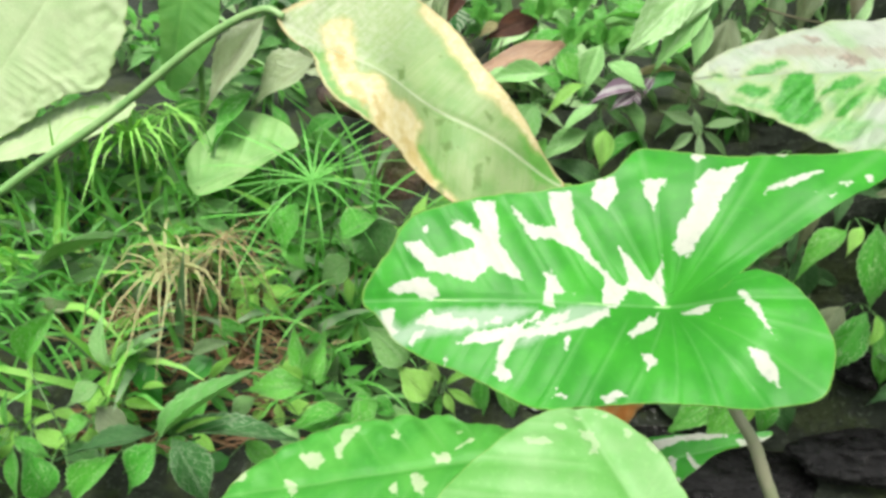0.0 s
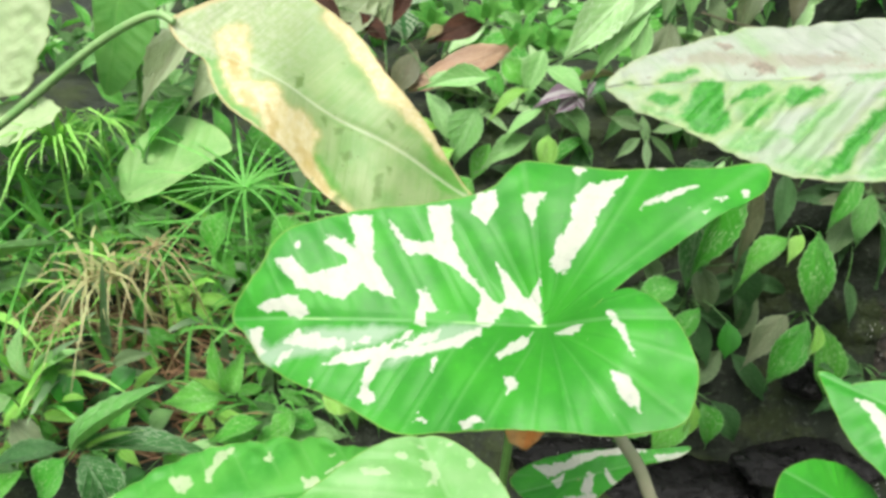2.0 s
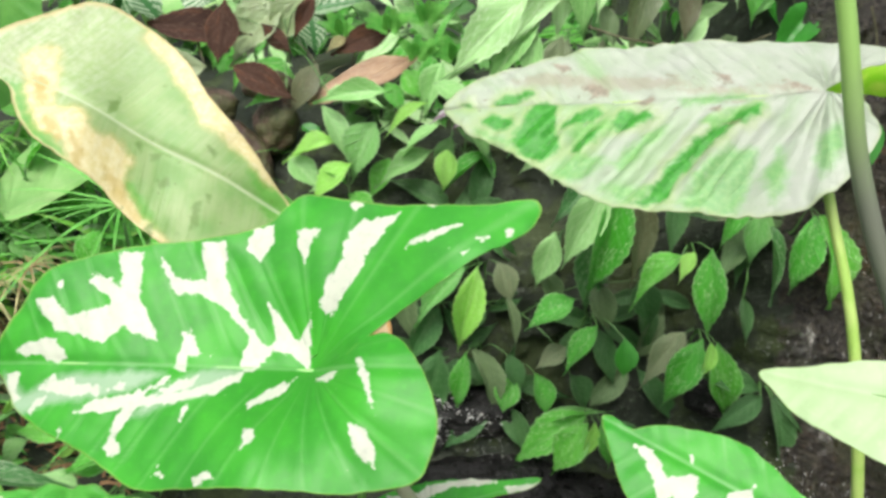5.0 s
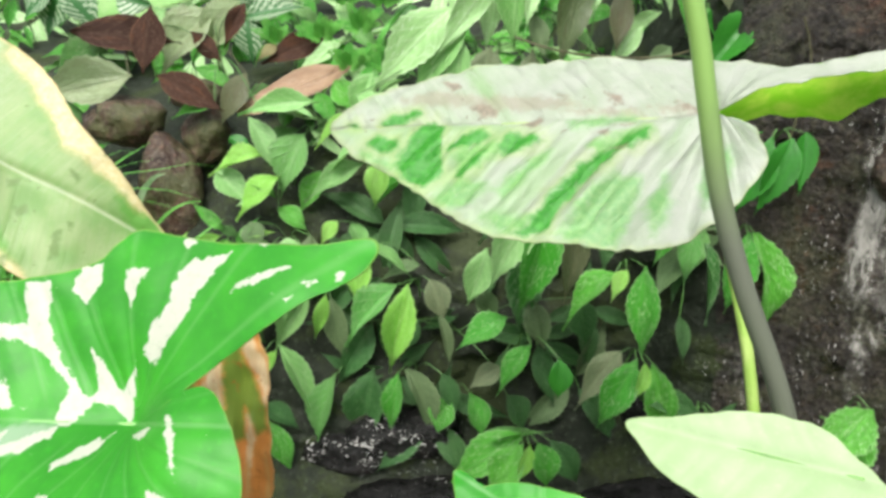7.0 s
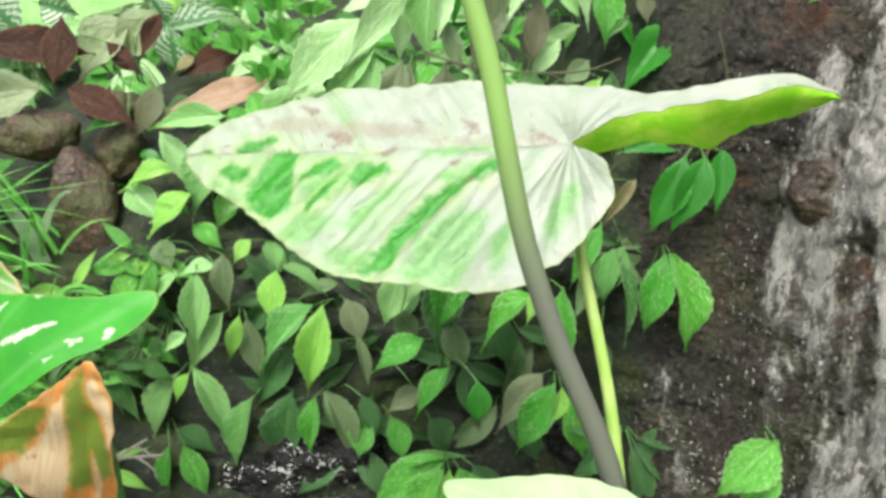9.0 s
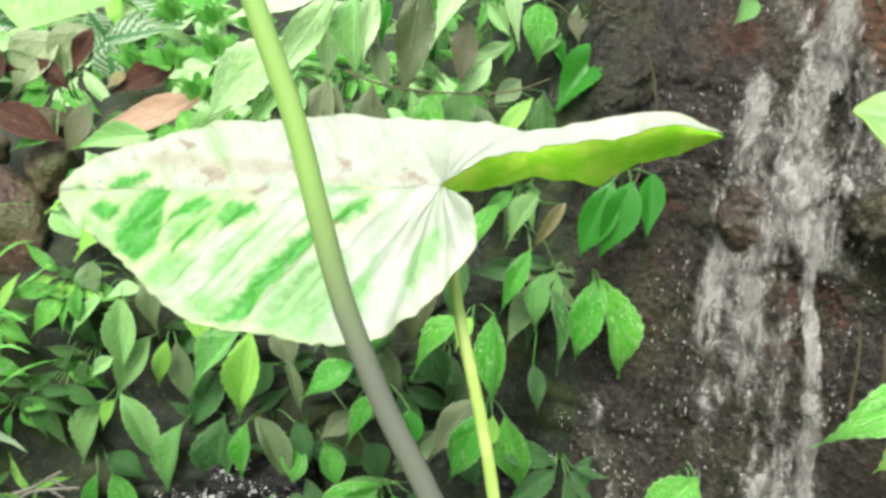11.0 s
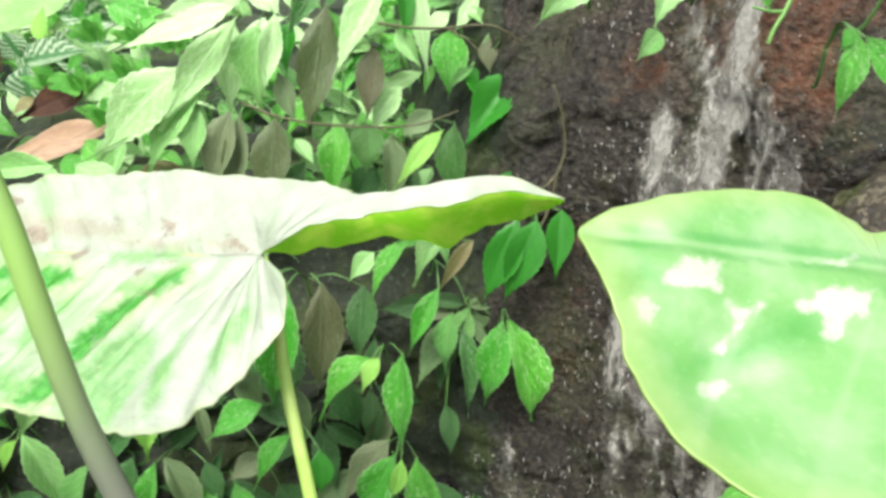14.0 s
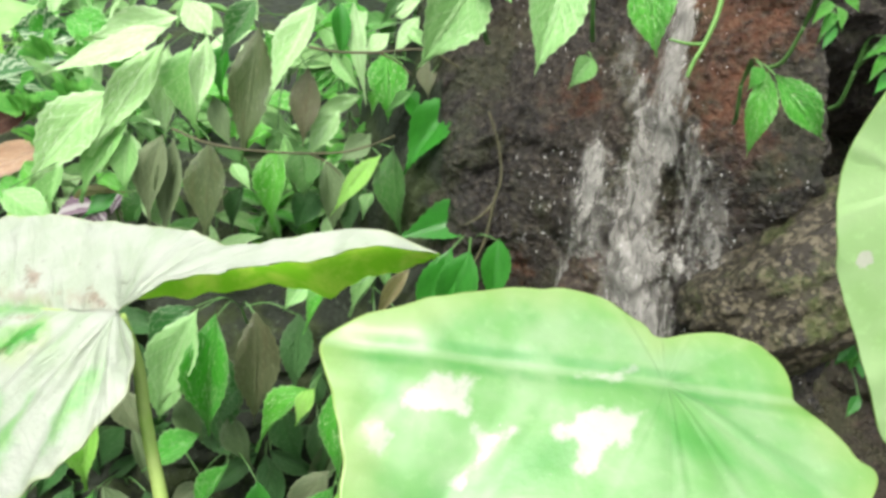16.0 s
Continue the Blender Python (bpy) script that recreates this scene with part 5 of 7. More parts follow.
# Outlines of the sheen painted on the large green blade.
A_SHEEN = [
    [(27, 0.9), (24.1, 2.6), (20.5, 0.9), (17, 0.9), (14.5, 0.5), (12.1, 0.7), (14.7, 2.2), (17.6, 2.8), (21.7, 3.4), (24.8, 4.4), (26.6, 2.3)],
    [(14.3, 4.5), (12.7, 2.6), (9.3, 0.3), (5.5, 0.1), (7, 2), (10.6, 3)]]
B_WASH = [
    [(14.5, 1.9), (15.1, 3.1), (15.5, 1.3), (15.3, 0.3)],
    [(21.3, -1.3), (22.1, -0.6), (22.3, -1.2), (21.7, -1.9)],
    [(19.3, -1.1), (19.8, -0.5), (20.1, -1.6)],
    [(23.3, -3.6), (24.2, -2.8), (24.7, -3.5), (24, -4.2)],
    [(28.1, -4.3), (28.5, -3.7), (29.5, -6.2), (29, -6.9)],
    [(26.1, 2.4), (27.4, 2), (27.3, 1.5)],
    [(24.9, -9.3), (25.4, -8.2), (25.9, -9.9)],
    [(28.7, -2.7), (29.2, -2.5), (29.3, -3.3)]]
C_WASH = [
    [(14, 13.2), (12.9, 10.9), (11.5, 8.6), (9.1, 7.2), (6.9, 7.5), (7.3, 9.4), (8.3, 12.4), (8.7, 14.9), (10.8, 14.8), (13.5, 14.1)],
    [(27.9, 9.3), (26.2, 7.6), (23.3, 7.2), (21.9, 7.7), (22.8, 9.3), (25.3, 10.9), (26.7, 10.5)],
    [(22.3, 11.3), (20.7, 10.9), (18.2, 11.3), (16.6, 11.7), (17.4, 13.4), (20.2, 13.1)],
    [(4.8, 7.2), (6.1, 10.6), (5.7, 13.8), (4.7, 13.1), (4, 10.6)],
    [(1.6, 8.8), (0.7, 6.2), (-0.9, 4.7), (-0.8, 7.5), (0.4, 9.6), (1.3, 10.7)],
    [(14.9, 0.3), (11.1, -0.2), (7.7, -0.2), (7.6, 0.4), (10.9, 1), (13.9, 1.4)],
    [(37.4, 3.5), (35.2, 4.3), (33, 5.4), (31.5, 6.9), (34.4, 5.6)],
    [(26.6, 4.5), (25.2, 3.2), (22.4, 2.4), (20.9, 3.4), (23, 5.1), (24.8, 6.3)],
    [(21.7, 8.5), (20.5, 6.9), (18.4, 5.2), (15.8, 4), (16.3, 5.3), (18.3, 7.3), (19.9, 9.3)],
    [(12.3, 3.7), (9.2, 2), (6.4, 1), (5.9, 2), (8.2, 3.3), (11, 5)]]
E_WASH = [
    [(8.2, -0.4), (4.7, -0.7), (1.4, -0.1), (4.7, -0.4), (7.6, -0.2)],
    [(6.9, 4.2), (5.4, 3), (3.4, 2.3), (3.5, 3.3), (4, 4.1), (5.4, 4.5), (7.5, 5.3), (9.2, 5.8),
     (8.8, 4.9)],
    [(11.6, 2.1), (10.5, 1.3), (10, 2), (11.4, 2.7)],
    [(0.4, 1.3), (-1.4, 1.9), (-2.7, 3.1), (-1.2, 2.9), (0.3, 2.5)],
    [(-0.6, -0.1), (-2.5, 1.2), (-4.8, 3.4), (-2.5, 1.7)]]


C_RIDGE = [(0.666, 0.935, 1.29), (0.72, 0.915, 1.287), (0.762, 0.9, 1.282), (0.792, 0.87, 1.279), (0.815, 0.86, 1.285), (0.853, 0.852, 1.293), (0.901, 0.842, 1.298), (0.925, 0.838, 1.294), (0.949, 0.837, 1.284), (0.958, 0.838, 1.278)
]
C_HEM = [(0.60, 1.035, 1.19), (0.70, 1.01, 1.20), (0.758, 0.977, 1.212), (0.81, 0.94, 1.232), (0.866, 0.909, 1.226), (0.90, 0.885, 1.250), (0.93, 0.866, 1.260), (0.95, 0.848, 1.272), (0.958, 0.838, 1.279)]


def fold_strip(parent, ridge, hem, material, label, n=60, rows=8):
    """The half of a blade that is folded down behind its ridge."""
    def along(points):
        p = np.array(points)
        t = np.linspace(0, len(p) - 1, n)
        return np.c_[[np.interp(t, range(len(p)), p[:, k]) for k in range(3)]].T

    top, low = along(ridge), along(hem)
    verts, faces, co = [], [], []
    for j in range(rows + 1):
        t = j / rows
        for i in range(n):
            p = top[i] * (1 - t) + low[i] * t
            bow = 0.012 * math.sin(math.pi * t) + 0.004 * math.sin(i * 0.55) * t
            jag = 0.004 * noise.noise(Vector((i * 0.35, 2.0, 5.0))) * t
            verts.append((p[0], p[1] + bow, p[2] + jag - 0.0015 * (1 - t)))
            co.append((i * 0.5, t * 6, 0))
    for j in range(rows):
        for i in range(n - 1):
            a = j * n + i
            faces.append((a, a + 1, a + n + 1, a + n))
    return part("folded_lobe", verts, faces, material, parent, label, dict(leafco=co))


plant = holder("alocasia_leaf", (0.36, 0.70, 0.2), "large green alocasia leaf with jagged cream blotches", "alocasia", "alocasia leaves")
blade(plant, A_FRAME, A_BEND, 1.5, A_EDGE, A_SPOTS, ALOCASIA, (1.5, -0.5), 420, 90, ripple=0.08, washes=A_SHEEN, rib=(0, 27), rib_size=0.0016, rib_material=PALE_RIB, label="glossy green blade splashed with cream")
petiole(plant, [(0.215, 0.652, 1.0), (0.25, 0.66, 0.95), (0.274, 0.655, 0.905), (0.305, 0.66, 0.848), (0.345, 0.685, 0.7), (0.36, 0.70, 0.2)], 0.0042, 0.008, BUFF)

plant = holder("alocasia_leaf", (0.80, 0.82, 0.2), "bleached white and green alocasia leaf, corrugated", "alocasia", "alocasia leaves")
blade(plant, C_FRAME, C_BEND, 0.3, C_EDGE, C_SPOTS, BLEACHED, (3, -2), 420, 90, washes=C_WASH, ripple=0.34, spacing=3.6, slant=0.7, ruffle=0.3, far_ripple=0.2, rib=(0.5, 38), rib_size=0.0014, rib_material=YELLOWISH,
      paler=lambda x: np.clip(0.14 - 0.008 * x[:, 0] - 0.003 * x[:, 1], -0.10, 0.3) + np.where(x[:, 1] < 0.3, 0.20, 0),
      dry=lambda x: np.min([distance_to_polygon(x, p) for p in C_STAINS], axis=0), lime=lambda x: np.min([distance_to_polygon(x, p) for p in C_TAN], axis=0), label="whitish blade with feathered green streaks")
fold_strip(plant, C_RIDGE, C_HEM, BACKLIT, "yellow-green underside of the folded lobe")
petiole(plant, [(0.714, 0.842, 1.232), (0.722, 0.848, 1.19), (0.728, 0.843, 1.127), (0.759, 0.815, 0.962), (0.785, 0.81, 0.7), (0.80, 0.82, 0.2)], 0.004, 0.0075, YELLOWISH)

plant = holder("calathea_leaf", (-0.75, 0.95, 0.4), "ageing yellow-green leaf with dry ochre margin", "plant leaf")
blade(plant, B_FRAME, B_BEND, 0.5, B_EDGE, B_SPOTS, AGEING, (18, 0), 320, 60, washes=B_WASH, ripple=0.015, spacing=1.3, slant=0.3, rib=(1, 34), rib_size=0.0007, rib_material=STRAW_RIB,
      paler=lambda x: np.min([distance_to_polygon(x, p) for p in B_OCHRE], axis=0), lime=lambda x: np.min([distance_to_polygon(x, p) for p in B_LIVE], axis=0), label="speckled yellowing blade")
petiole(plant, [(-0.185, 0.906, 1.283), (-0.215, 0.912, 1.291), (-0.293, 0.93, 1.255), (-0.418, 0.95, 1.168), (-0.565, 0.965, 1.076), (-0.69, 0.96, 0.97), (-0.75, 0.95, 0.4)], 0.004, 0.007, BUFFGREEN)

plant = holder("alocasia_leaf", (1.05, 0.60, 0.2), "light green alocasia leaf with small cream blotches", "alocasia", "alocasia leaves")
blade(plant, E_FRAME, E_BEND, 6.0, E_EDGE, E_SPOTS, LIGHT, (2, 3), 360, 70, washes=E_WASH, ripple=0.06, spacing=4.5,  label="light green blade with cream patches")
petiole(plant, [(1.02, 0.553, 1.288), (1.03, 0.575, 1.2), (1.04, 0.59, 0.9), (1.05, 0.60, 0.2)], 0.005, 0.010)

plant = holder("alocasia_leaf", (0.12, 0.64, 0.2), "low green alocasia leaf with scattered cream spots", "alocasia", "alocasia leaves")
blade(plant, D_FRAME, D_BEND, 5.0, D_EDGE, D_SPOTS, LOWBLADE, (6, 1), 300, 60, ripple=0.2, ruffle=0.4)
petiole(plant, [(0.085, 0.615, 0.87), (0.10, 0.63, 0.8), (0.12, 0.64, 0.2)], 0.005, 0.010)

plant = holder("alocasia_leaf", (0.13, 0.50, 0.2), "rounded light green alocasia leaf, faintly speckled", "alocasia", "alocasia leaves")
blade(plant, D2_FRAME, D2_BEND, 5.0, D2_EDGE, D2_SPOTS, SPECKLED, (2, 4), 300, 60, ripple=0.1)
petiole(plant, [(0.10, 0.45, 0.9), (0.12, 0.48, 0.8), (0.13, 0.50, 0.2)], 0.005, 0.010)

plant = holder("alocasia_leaf", (0.62, 0.62, 0.2), "upright green alocasia leaf with long cream blotches", "alocasia", "alocasia leaves")
blade(plant, G_FRAME, G_BEND, 5.0, G_EDGE, G_SPOTS, ALOCASIA, (5, 1), 300, 60, ripple=0.12)
petiole(plant, [(0.59, 0.56, 0.87), (0.60, 0.58, 0.7), (0.62, 0.62, 0.2)], 0.005, 0.010)

plant = holder("alocasia_leaf", (0.76, 0.66, 0.2), "pale yellow-green alocasia leaf seen from beneath", "alocasia", "alocasia leaves")
blade(plant, H_FRAME, H_BEND, 5.0, H_EDGE, [], FADED, (5, 1), 300, 60, ripple=0.1, rib=(0, 16))
petiole(plant, [(0.735, 0.585, 0.93), (0.745, 0.62, 0.8), (0.76, 0.66, 0.2)], 0.005, 0.010)

plant = holder("alocasia_leaf", (1.26, 0.66, 0.2), "light green alocasia leaf hanging upright", "alocasia", "alocasia leaves")
blade(plant, F_FRAME, F_BEND, 5.0, F_EDGE, F_SPOTS, variegated("bright_upright_blade", (0.44, 0.65, 0.32), (0.34, 0.58, 0.22), CREAM), (3, -0.5), 240, 50, ripple=0.012, spacing=9.0)
petiole(plant, [(1.21, 0.59, 1.36), (1.23, 0.62, 1.2), (1.26, 0.66, 0.2)], 0.005, 0.010)

plant = holder("alocasia_stalk", (0.80, 0.69, 0.2), "tall alocasia stalk, pale green shading to grey", "alocasia", "alocasia leaves")
petiole(plant, [(0.577, 0.641, 1.43), (0.589, 0.642, 1.392), (0.603, 0.644, 1.348), (0.618, 0.646, 1.298), (0.6295, 0.648, 1.245), (0.644, 0.651, 1.183), (0.668, 0.653, 1.114), (0.695, 0.656, 1.053), (0.714, 0.658, 1.003), (0.738, 0.660, 0.915)], 0.0064, 0.0086, GREYING, sides=18)
petiole(plant, [(0.736, 0.6598, 0.92), (0.762, 0.668, 0.8), (0.78, 0.68, 0.5), (0.80, 0.69, 0.2)], 0.0094, 0.014, GREYING, name="sheath", sides=18)

# ---- shoots on the bank ----
shoot([
    ((1.067, 1.090, 0.813), (0.987, 1.075, 0.745), 0.067, GREEN),
    ((1.059, 1.090, 0.798), (1.020, 1.075, 0.712), 0.047, GREEN)])
shoot([
    ((0.992, 0.900, 1.494), (0.951, 0.885, 1.427), 0.055, SAGE),
    ((1.005, 0.900, 1.498), (1.013, 0.885, 1.473), 0.044, SAGE)])
shoot([
    ((1.061, 0.880, 1.500), (1.035, 0.865, 1.425), 0.046, SAGE),
    ((1.121, 0.880, 1.496), (1.124, 0.865, 1.436), 0.038, GREEN)])
shoot([
    ((1.262, 0.965, 1.420), (1.247, 0.950, 1.353), 0.027, GREEN),
    ((1.270, 0.965, 1.418), (1.310, 0.950, 1.366), 0.030, GREEN),
    ((1.258, 0.965, 1.424), (1.241, 0.950, 1.409), 0.015, GREEN)])
shoot([
    ((1.317, 0.970, 1.483), (1.297, 0.955, 1.465), 0.011, GREEN),
    ((1.322, 0.970, 1.473), (1.304, 0.955, 1.453), 0.011, GREEN),
    ((1.324, 0.970, 1.478), (1.324, 0.955, 1.461), 0.009, GREEN),
    ((1.324, 0.970, 1.465), (1.309, 0.955, 1.444), 0.010, DEEP),
    ((1.332, 0.970, 1.489), (1.335, 0.955, 1.476), 0.011, GREEN)])
shoot([
    ((1.377, 0.970, 1.452), (1.353, 0.955, 1.436), 0.013, GREEN),
    ((1.380, 0.970, 1.436), (1.356, 0.955, 1.419), 0.014, GREEN),
    ((1.384, 0.970, 1.420), (1.361, 0.955, 1.405), 0.013, DEEP)])
shoot([
    ((1.515, 1.180, 1.081), (1.487, 1.165, 1.066), 0.019, DEEP),
    ((1.514, 1.180, 1.077), (1.505, 1.165, 1.055), 0.016, GREEN),
    ((1.530, 1.180, 1.012), (1.508, 1.165, 0.991), 0.016, DEEP),
    ((1.521, 1.180, 1.060), (1.524, 1.165, 1.044), 0.015, DEEP)])
shoot([
    ((1.184, 1.300, 1.446), (1.153, 1.285, 1.412), 0.033, SHADE)])
shoot([
    ((1.288, 0.965, 0.977), (1.157, 0.950, 0.949), 0.057, GREEN),
    ((1.298, 0.965, 0.953), (1.223, 0.950, 0.901), 0.063, YOUNG),
    ((1.273, 0.965, 0.991), (1.220, 0.950, 0.982), 0.031, GREEN),
    ((1.309, 0.965, 0.966), (1.270, 0.950, 0.893), 0.063, GREEN)])
shoot([
    ((-0.162, 1.100, 0.692), (-0.239, 1.085, 0.693), 0.049, GREEN),
    ((-0.146, 1.100, 0.699), (-0.098, 1.085, 0.727), 0.045, GREEN),
    ((-0.128, 1.100, 0.689), (-0.171, 1.085, 0.682), 0.038, GREEN),
    ((-0.120, 1.100, 0.684), (-0.034, 1.085, 0.705), 0.047, SHADE),
    ((-0.075, 1.100, 0.703), (-0.126, 1.085, 0.724), 0.041, GREEN)])
shoot([
    ((-0.024, 1.120, 0.718), (-0.063, 1.105, 0.777), 0.055, YOUNG),
    ((-0.057, 1.120, 0.780), (-0.112, 1.105, 0.841), 0.065, SHADE)])
shoot([
    ((-0.261, 1.350, 1.003), (-0.305, 1.335, 0.901), 0.067, GREEN),
    ((-0.147, 1.350, 0.969), (-0.097, 1.335, 0.880), 0.102, OLIVE),
    ((-0.296, 1.350, 0.914), (-0.247, 1.335, 0.886), 0.044, GREEN),
    ((-0.191, 1.350, 0.935), (-0.126, 1.335, 0.980), 0.065, GREEN),
    ((-0.171, 1.350, 0.893), (-0.233, 1.335, 0.854), 0.065, OLIVE)])
violet_shoot([
    ((0.406, 1.600, 1.195), (0.314, 1.590, 1.199), 0.039, VIOLET),
    ((0.398, 1.600, 1.192), (0.354, 1.590, 1.165), 0.034, VIOLET),
    ((0.390, 1.600, 1.195), (0.413, 1.590, 1.173), 0.028, VIOLET),
    ((0.442, 1.600, 1.224), (0.418, 1.590, 1.195), 0.029, VIOLET)])
shoot([
    ((-0.341, 1.500, 1.339), (-0.461, 1.485, 1.172), 0.074, LIME),
    ((-0.244, 1.500, 1.258), (-0.372, 1.485, 1.186), 0.100, LIME),
    ((-0.370, 1.500, 1.199), (-0.460, 1.485, 1.096), 0.084, GREEN),
    ((-0.291, 1.500, 1.221), (-0.244, 1.485, 1.252), 0.047, LIME)])
shoot([
    ((-0.742, 1.320, 0.879), (-0.571, 1.305, 0.980), 0.051, OLIVE),
    ((-0.810, 1.320, 0.825), (-0.677, 1.305, 0.939), 0.059, OLIVE),
    ((-0.682, 1.320, 0.857), (-0.585, 1.305, 0.893), 0.036, OLIVE),
    ((-0.782, 1.320, 0.793), (-0.648, 1.305, 0.819), 0.032, LIME)])
silver_shoot([
    ((-0.474, 2.100, 1.492), (-0.518, 2.085, 1.403), 0.102, SILVER),
    ((-0.461, 2.100, 1.492), (-0.378, 2.085, 1.424), 0.102, SILVER),
    ((-0.337, 2.100, 1.486), (-0.250, 2.085, 1.465), 0.091, SILVER),
    ((-0.487, 2.100, 1.505), (-0.567, 2.085, 1.450), 0.103, SILVER)])
silver_shoot([
    ((-0.039, 2.200, 1.466), (0.110, 2.185, 1.486), 0.075, SILVER),
    ((-0.039, 2.200, 1.460), (-0.038, 2.185, 1.345), 0.083, SILVER),
    ((-0.033, 2.200, 1.460), (0.082, 2.185, 1.399), 0.080, SILVER),
    ((-0.045, 2.200, 1.466), (-0.119, 2.185, 1.398), 0.083, SILVER),
    ((-0.041, 2.200, 1.473), (-0.048, 2.185, 1.557), 0.067, YOUNG)])
silver_shoot([
    ((-0.049, 2.300, 1.554), (0.110, 2.285, 1.540), 0.087, SILVER),
    ((0.080, 2.300, 1.583), (0.193, 2.285, 1.527), 0.102, GREEN),
    ((0.117, 2.300, 1.528), (0.224, 2.285, 1.569), 0.085, GREEN),
    ((-0.010, 2.300, 1.527), (0.072, 2.285, 1.581), 0.069, GREEN)])

dead_shoot([
    ((-0.305, 1.760, 1.375), (-0.108, 1.760, 1.362), 0.091, DEAD),
    ((-0.131, 1.750, 1.428), (-0.145, 1.710, 1.308), 0.076, DEAD),
    ((-0.244, 1.790, 1.363), (-0.376, 1.770, 1.297), 0.072, OLIVE),
    ((-0.170, 1.720, 1.285), (-0.360, 1.700, 1.251), 0.090, LIME)])
dead_shoot([
    ((-0.108, 1.690, 1.285), (0.012, 1.670, 1.230), 0.068, DEAD),
    ((0.068, 1.710, 1.292), (0.008, 1.690, 1.195), 0.069, RUSTY),
    ((0.053, 1.795, 1.440), (0.011, 1.775, 1.356), 0.038, DEAD),
    ((-0.065, 1.790, 1.380), (-0.007, 1.770, 1.324), 0.043, DEAD)])
dead_shoot([
    ((0.047, 1.700, 1.209), (0.267, 1.720, 1.318), 0.102, DEADPALE),
    ((0.228, 1.770, 1.366), (0.106, 1.750, 1.321), 0.060, DEAD),
    ((0.123, 1.760, 1.349), (0.083, 1.740, 1.323), 0.030, STRAW)])
shoot([
    ((-0.020, 1.830, 1.430), (-0.143, 1.810, 1.310), 0.110, LIME),
    ((0.038, 1.810, 1.444), (-0.061, 1.790, 1.340), 0.087, LIME),
    ((-0.179, 1.830, 1.398), (-0.116, 1.810, 1.425), 0.049, SAGE),
    ((0.004, 1.700, 1.227), (-0.076, 1.680, 1.210), 0.049, GREEN),
    ((0.093, 1.660, 1.228), (0.214, 1.640, 1.223), 0.052, SAGE)])
silver_shoot([
    ((0.013, 1.970, 1.423), (0.140, 1.950, 1.454), 0.080, SILVER),
    ((0.021, 1.950, 1.415), (0.033, 1.930, 1.329), 0.073, SILVER),
    ((0.027, 1.970, 1.414), (0.122, 1.950, 1.368), 0.066, SILVER),
    ((0.008, 1.970, 1.433), (-0.015, 1.950, 1.481), 0.063, SILVER)])

# shoots hanging under and beside the white leaf, over the rock edge, and low before the sedges
shoot([
    ((0.162, 1.532, 0.955), (0.161, 1.512, 0.824), 0.055, SAGE),
    ((0.211, 1.549, 0.983), (0.212, 1.529, 0.870), 0.048, GREYISH),
    ((0.198, 1.552, 0.955), (0.133, 1.532, 0.951), 0.038, SAGE),
    ((0.129, 1.546, 0.952), (0.044, 1.526, 0.873), 0.034, SAGE),
    ((0.089, 1.575, 1.004), (0.108, 1.555, 0.952), 0.049, GREYISH)])
shoot([
    ((0.313, 1.534, 0.955), (0.295, 1.514, 0.851), 0.051, YOUNG),
    ((0.322, 1.541, 0.960), (0.404, 1.521, 0.929), 0.030, SHADE),
    ((0.424, 1.569, 0.916), (0.345, 1.549, 0.900), 0.037, GREYISH),
    ((0.288, 1.564, 1.001), (0.317, 1.544, 0.953), 0.043, SHADE),
    ((0.265, 1.547, 1.010), (0.230, 1.527, 0.978), 0.030, YOUNG)])
shoot([
    ((0.204, 1.551, 0.867), (0.137, 1.531, 0.762), 0.050, SHADE),
    ((0.240, 1.528, 0.868), (0.217, 1.508, 0.783), 0.030, YOUNG),
    ((0.245, 1.566, 0.850), (0.269, 1.546, 0.719), 0.050, GREYISH)])
shoot([
    ((0.384, 1.533, 0.887), (0.272, 1.513, 0.787), 0.056, SHADE),
    ((0.400, 1.510, 0.893), (0.363, 1.490, 0.724), 0.065, YOUNG),
    ((0.441, 1.520, 0.899), (0.472, 1.500, 0.823), 0.055, GREYISH),
    ((0.459, 1.514, 0.829), (0.488, 1.494, 0.737), 0.023, GREYISH)])
shoot([
    ((0.146, 1.530, 0.762), (0.224, 1.510, 0.623), 0.056, SAGE),
    ((0.112, 1.555, 0.746), (0.041, 1.535, 0.632), 0.059, SHADE),
    ((0.141, 1.523, 0.756), (0.110, 1.503, 0.712), 0.027, YOUNG)])
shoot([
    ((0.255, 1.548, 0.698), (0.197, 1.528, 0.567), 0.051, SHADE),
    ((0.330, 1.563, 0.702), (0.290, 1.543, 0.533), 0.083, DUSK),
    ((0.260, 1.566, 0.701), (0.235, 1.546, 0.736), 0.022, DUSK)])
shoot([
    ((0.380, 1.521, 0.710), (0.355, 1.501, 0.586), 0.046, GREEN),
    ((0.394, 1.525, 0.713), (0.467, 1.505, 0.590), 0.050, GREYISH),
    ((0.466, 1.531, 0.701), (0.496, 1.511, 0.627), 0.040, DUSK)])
shoot([
    ((0.088, 1.535, 0.602), (0.080, 1.515, 0.499), 0.044, GREEN),
    ((0.112, 1.542, 0.598), (0.157, 1.522, 0.501), 0.050, GREEN),
    ((0.094, 1.562, 0.620), (0.173, 1.542, 0.594), 0.052, DUSK),
    ((-0.012, 1.559, 0.741), (0.027, 1.539, 0.649), 0.033, SAGE)])
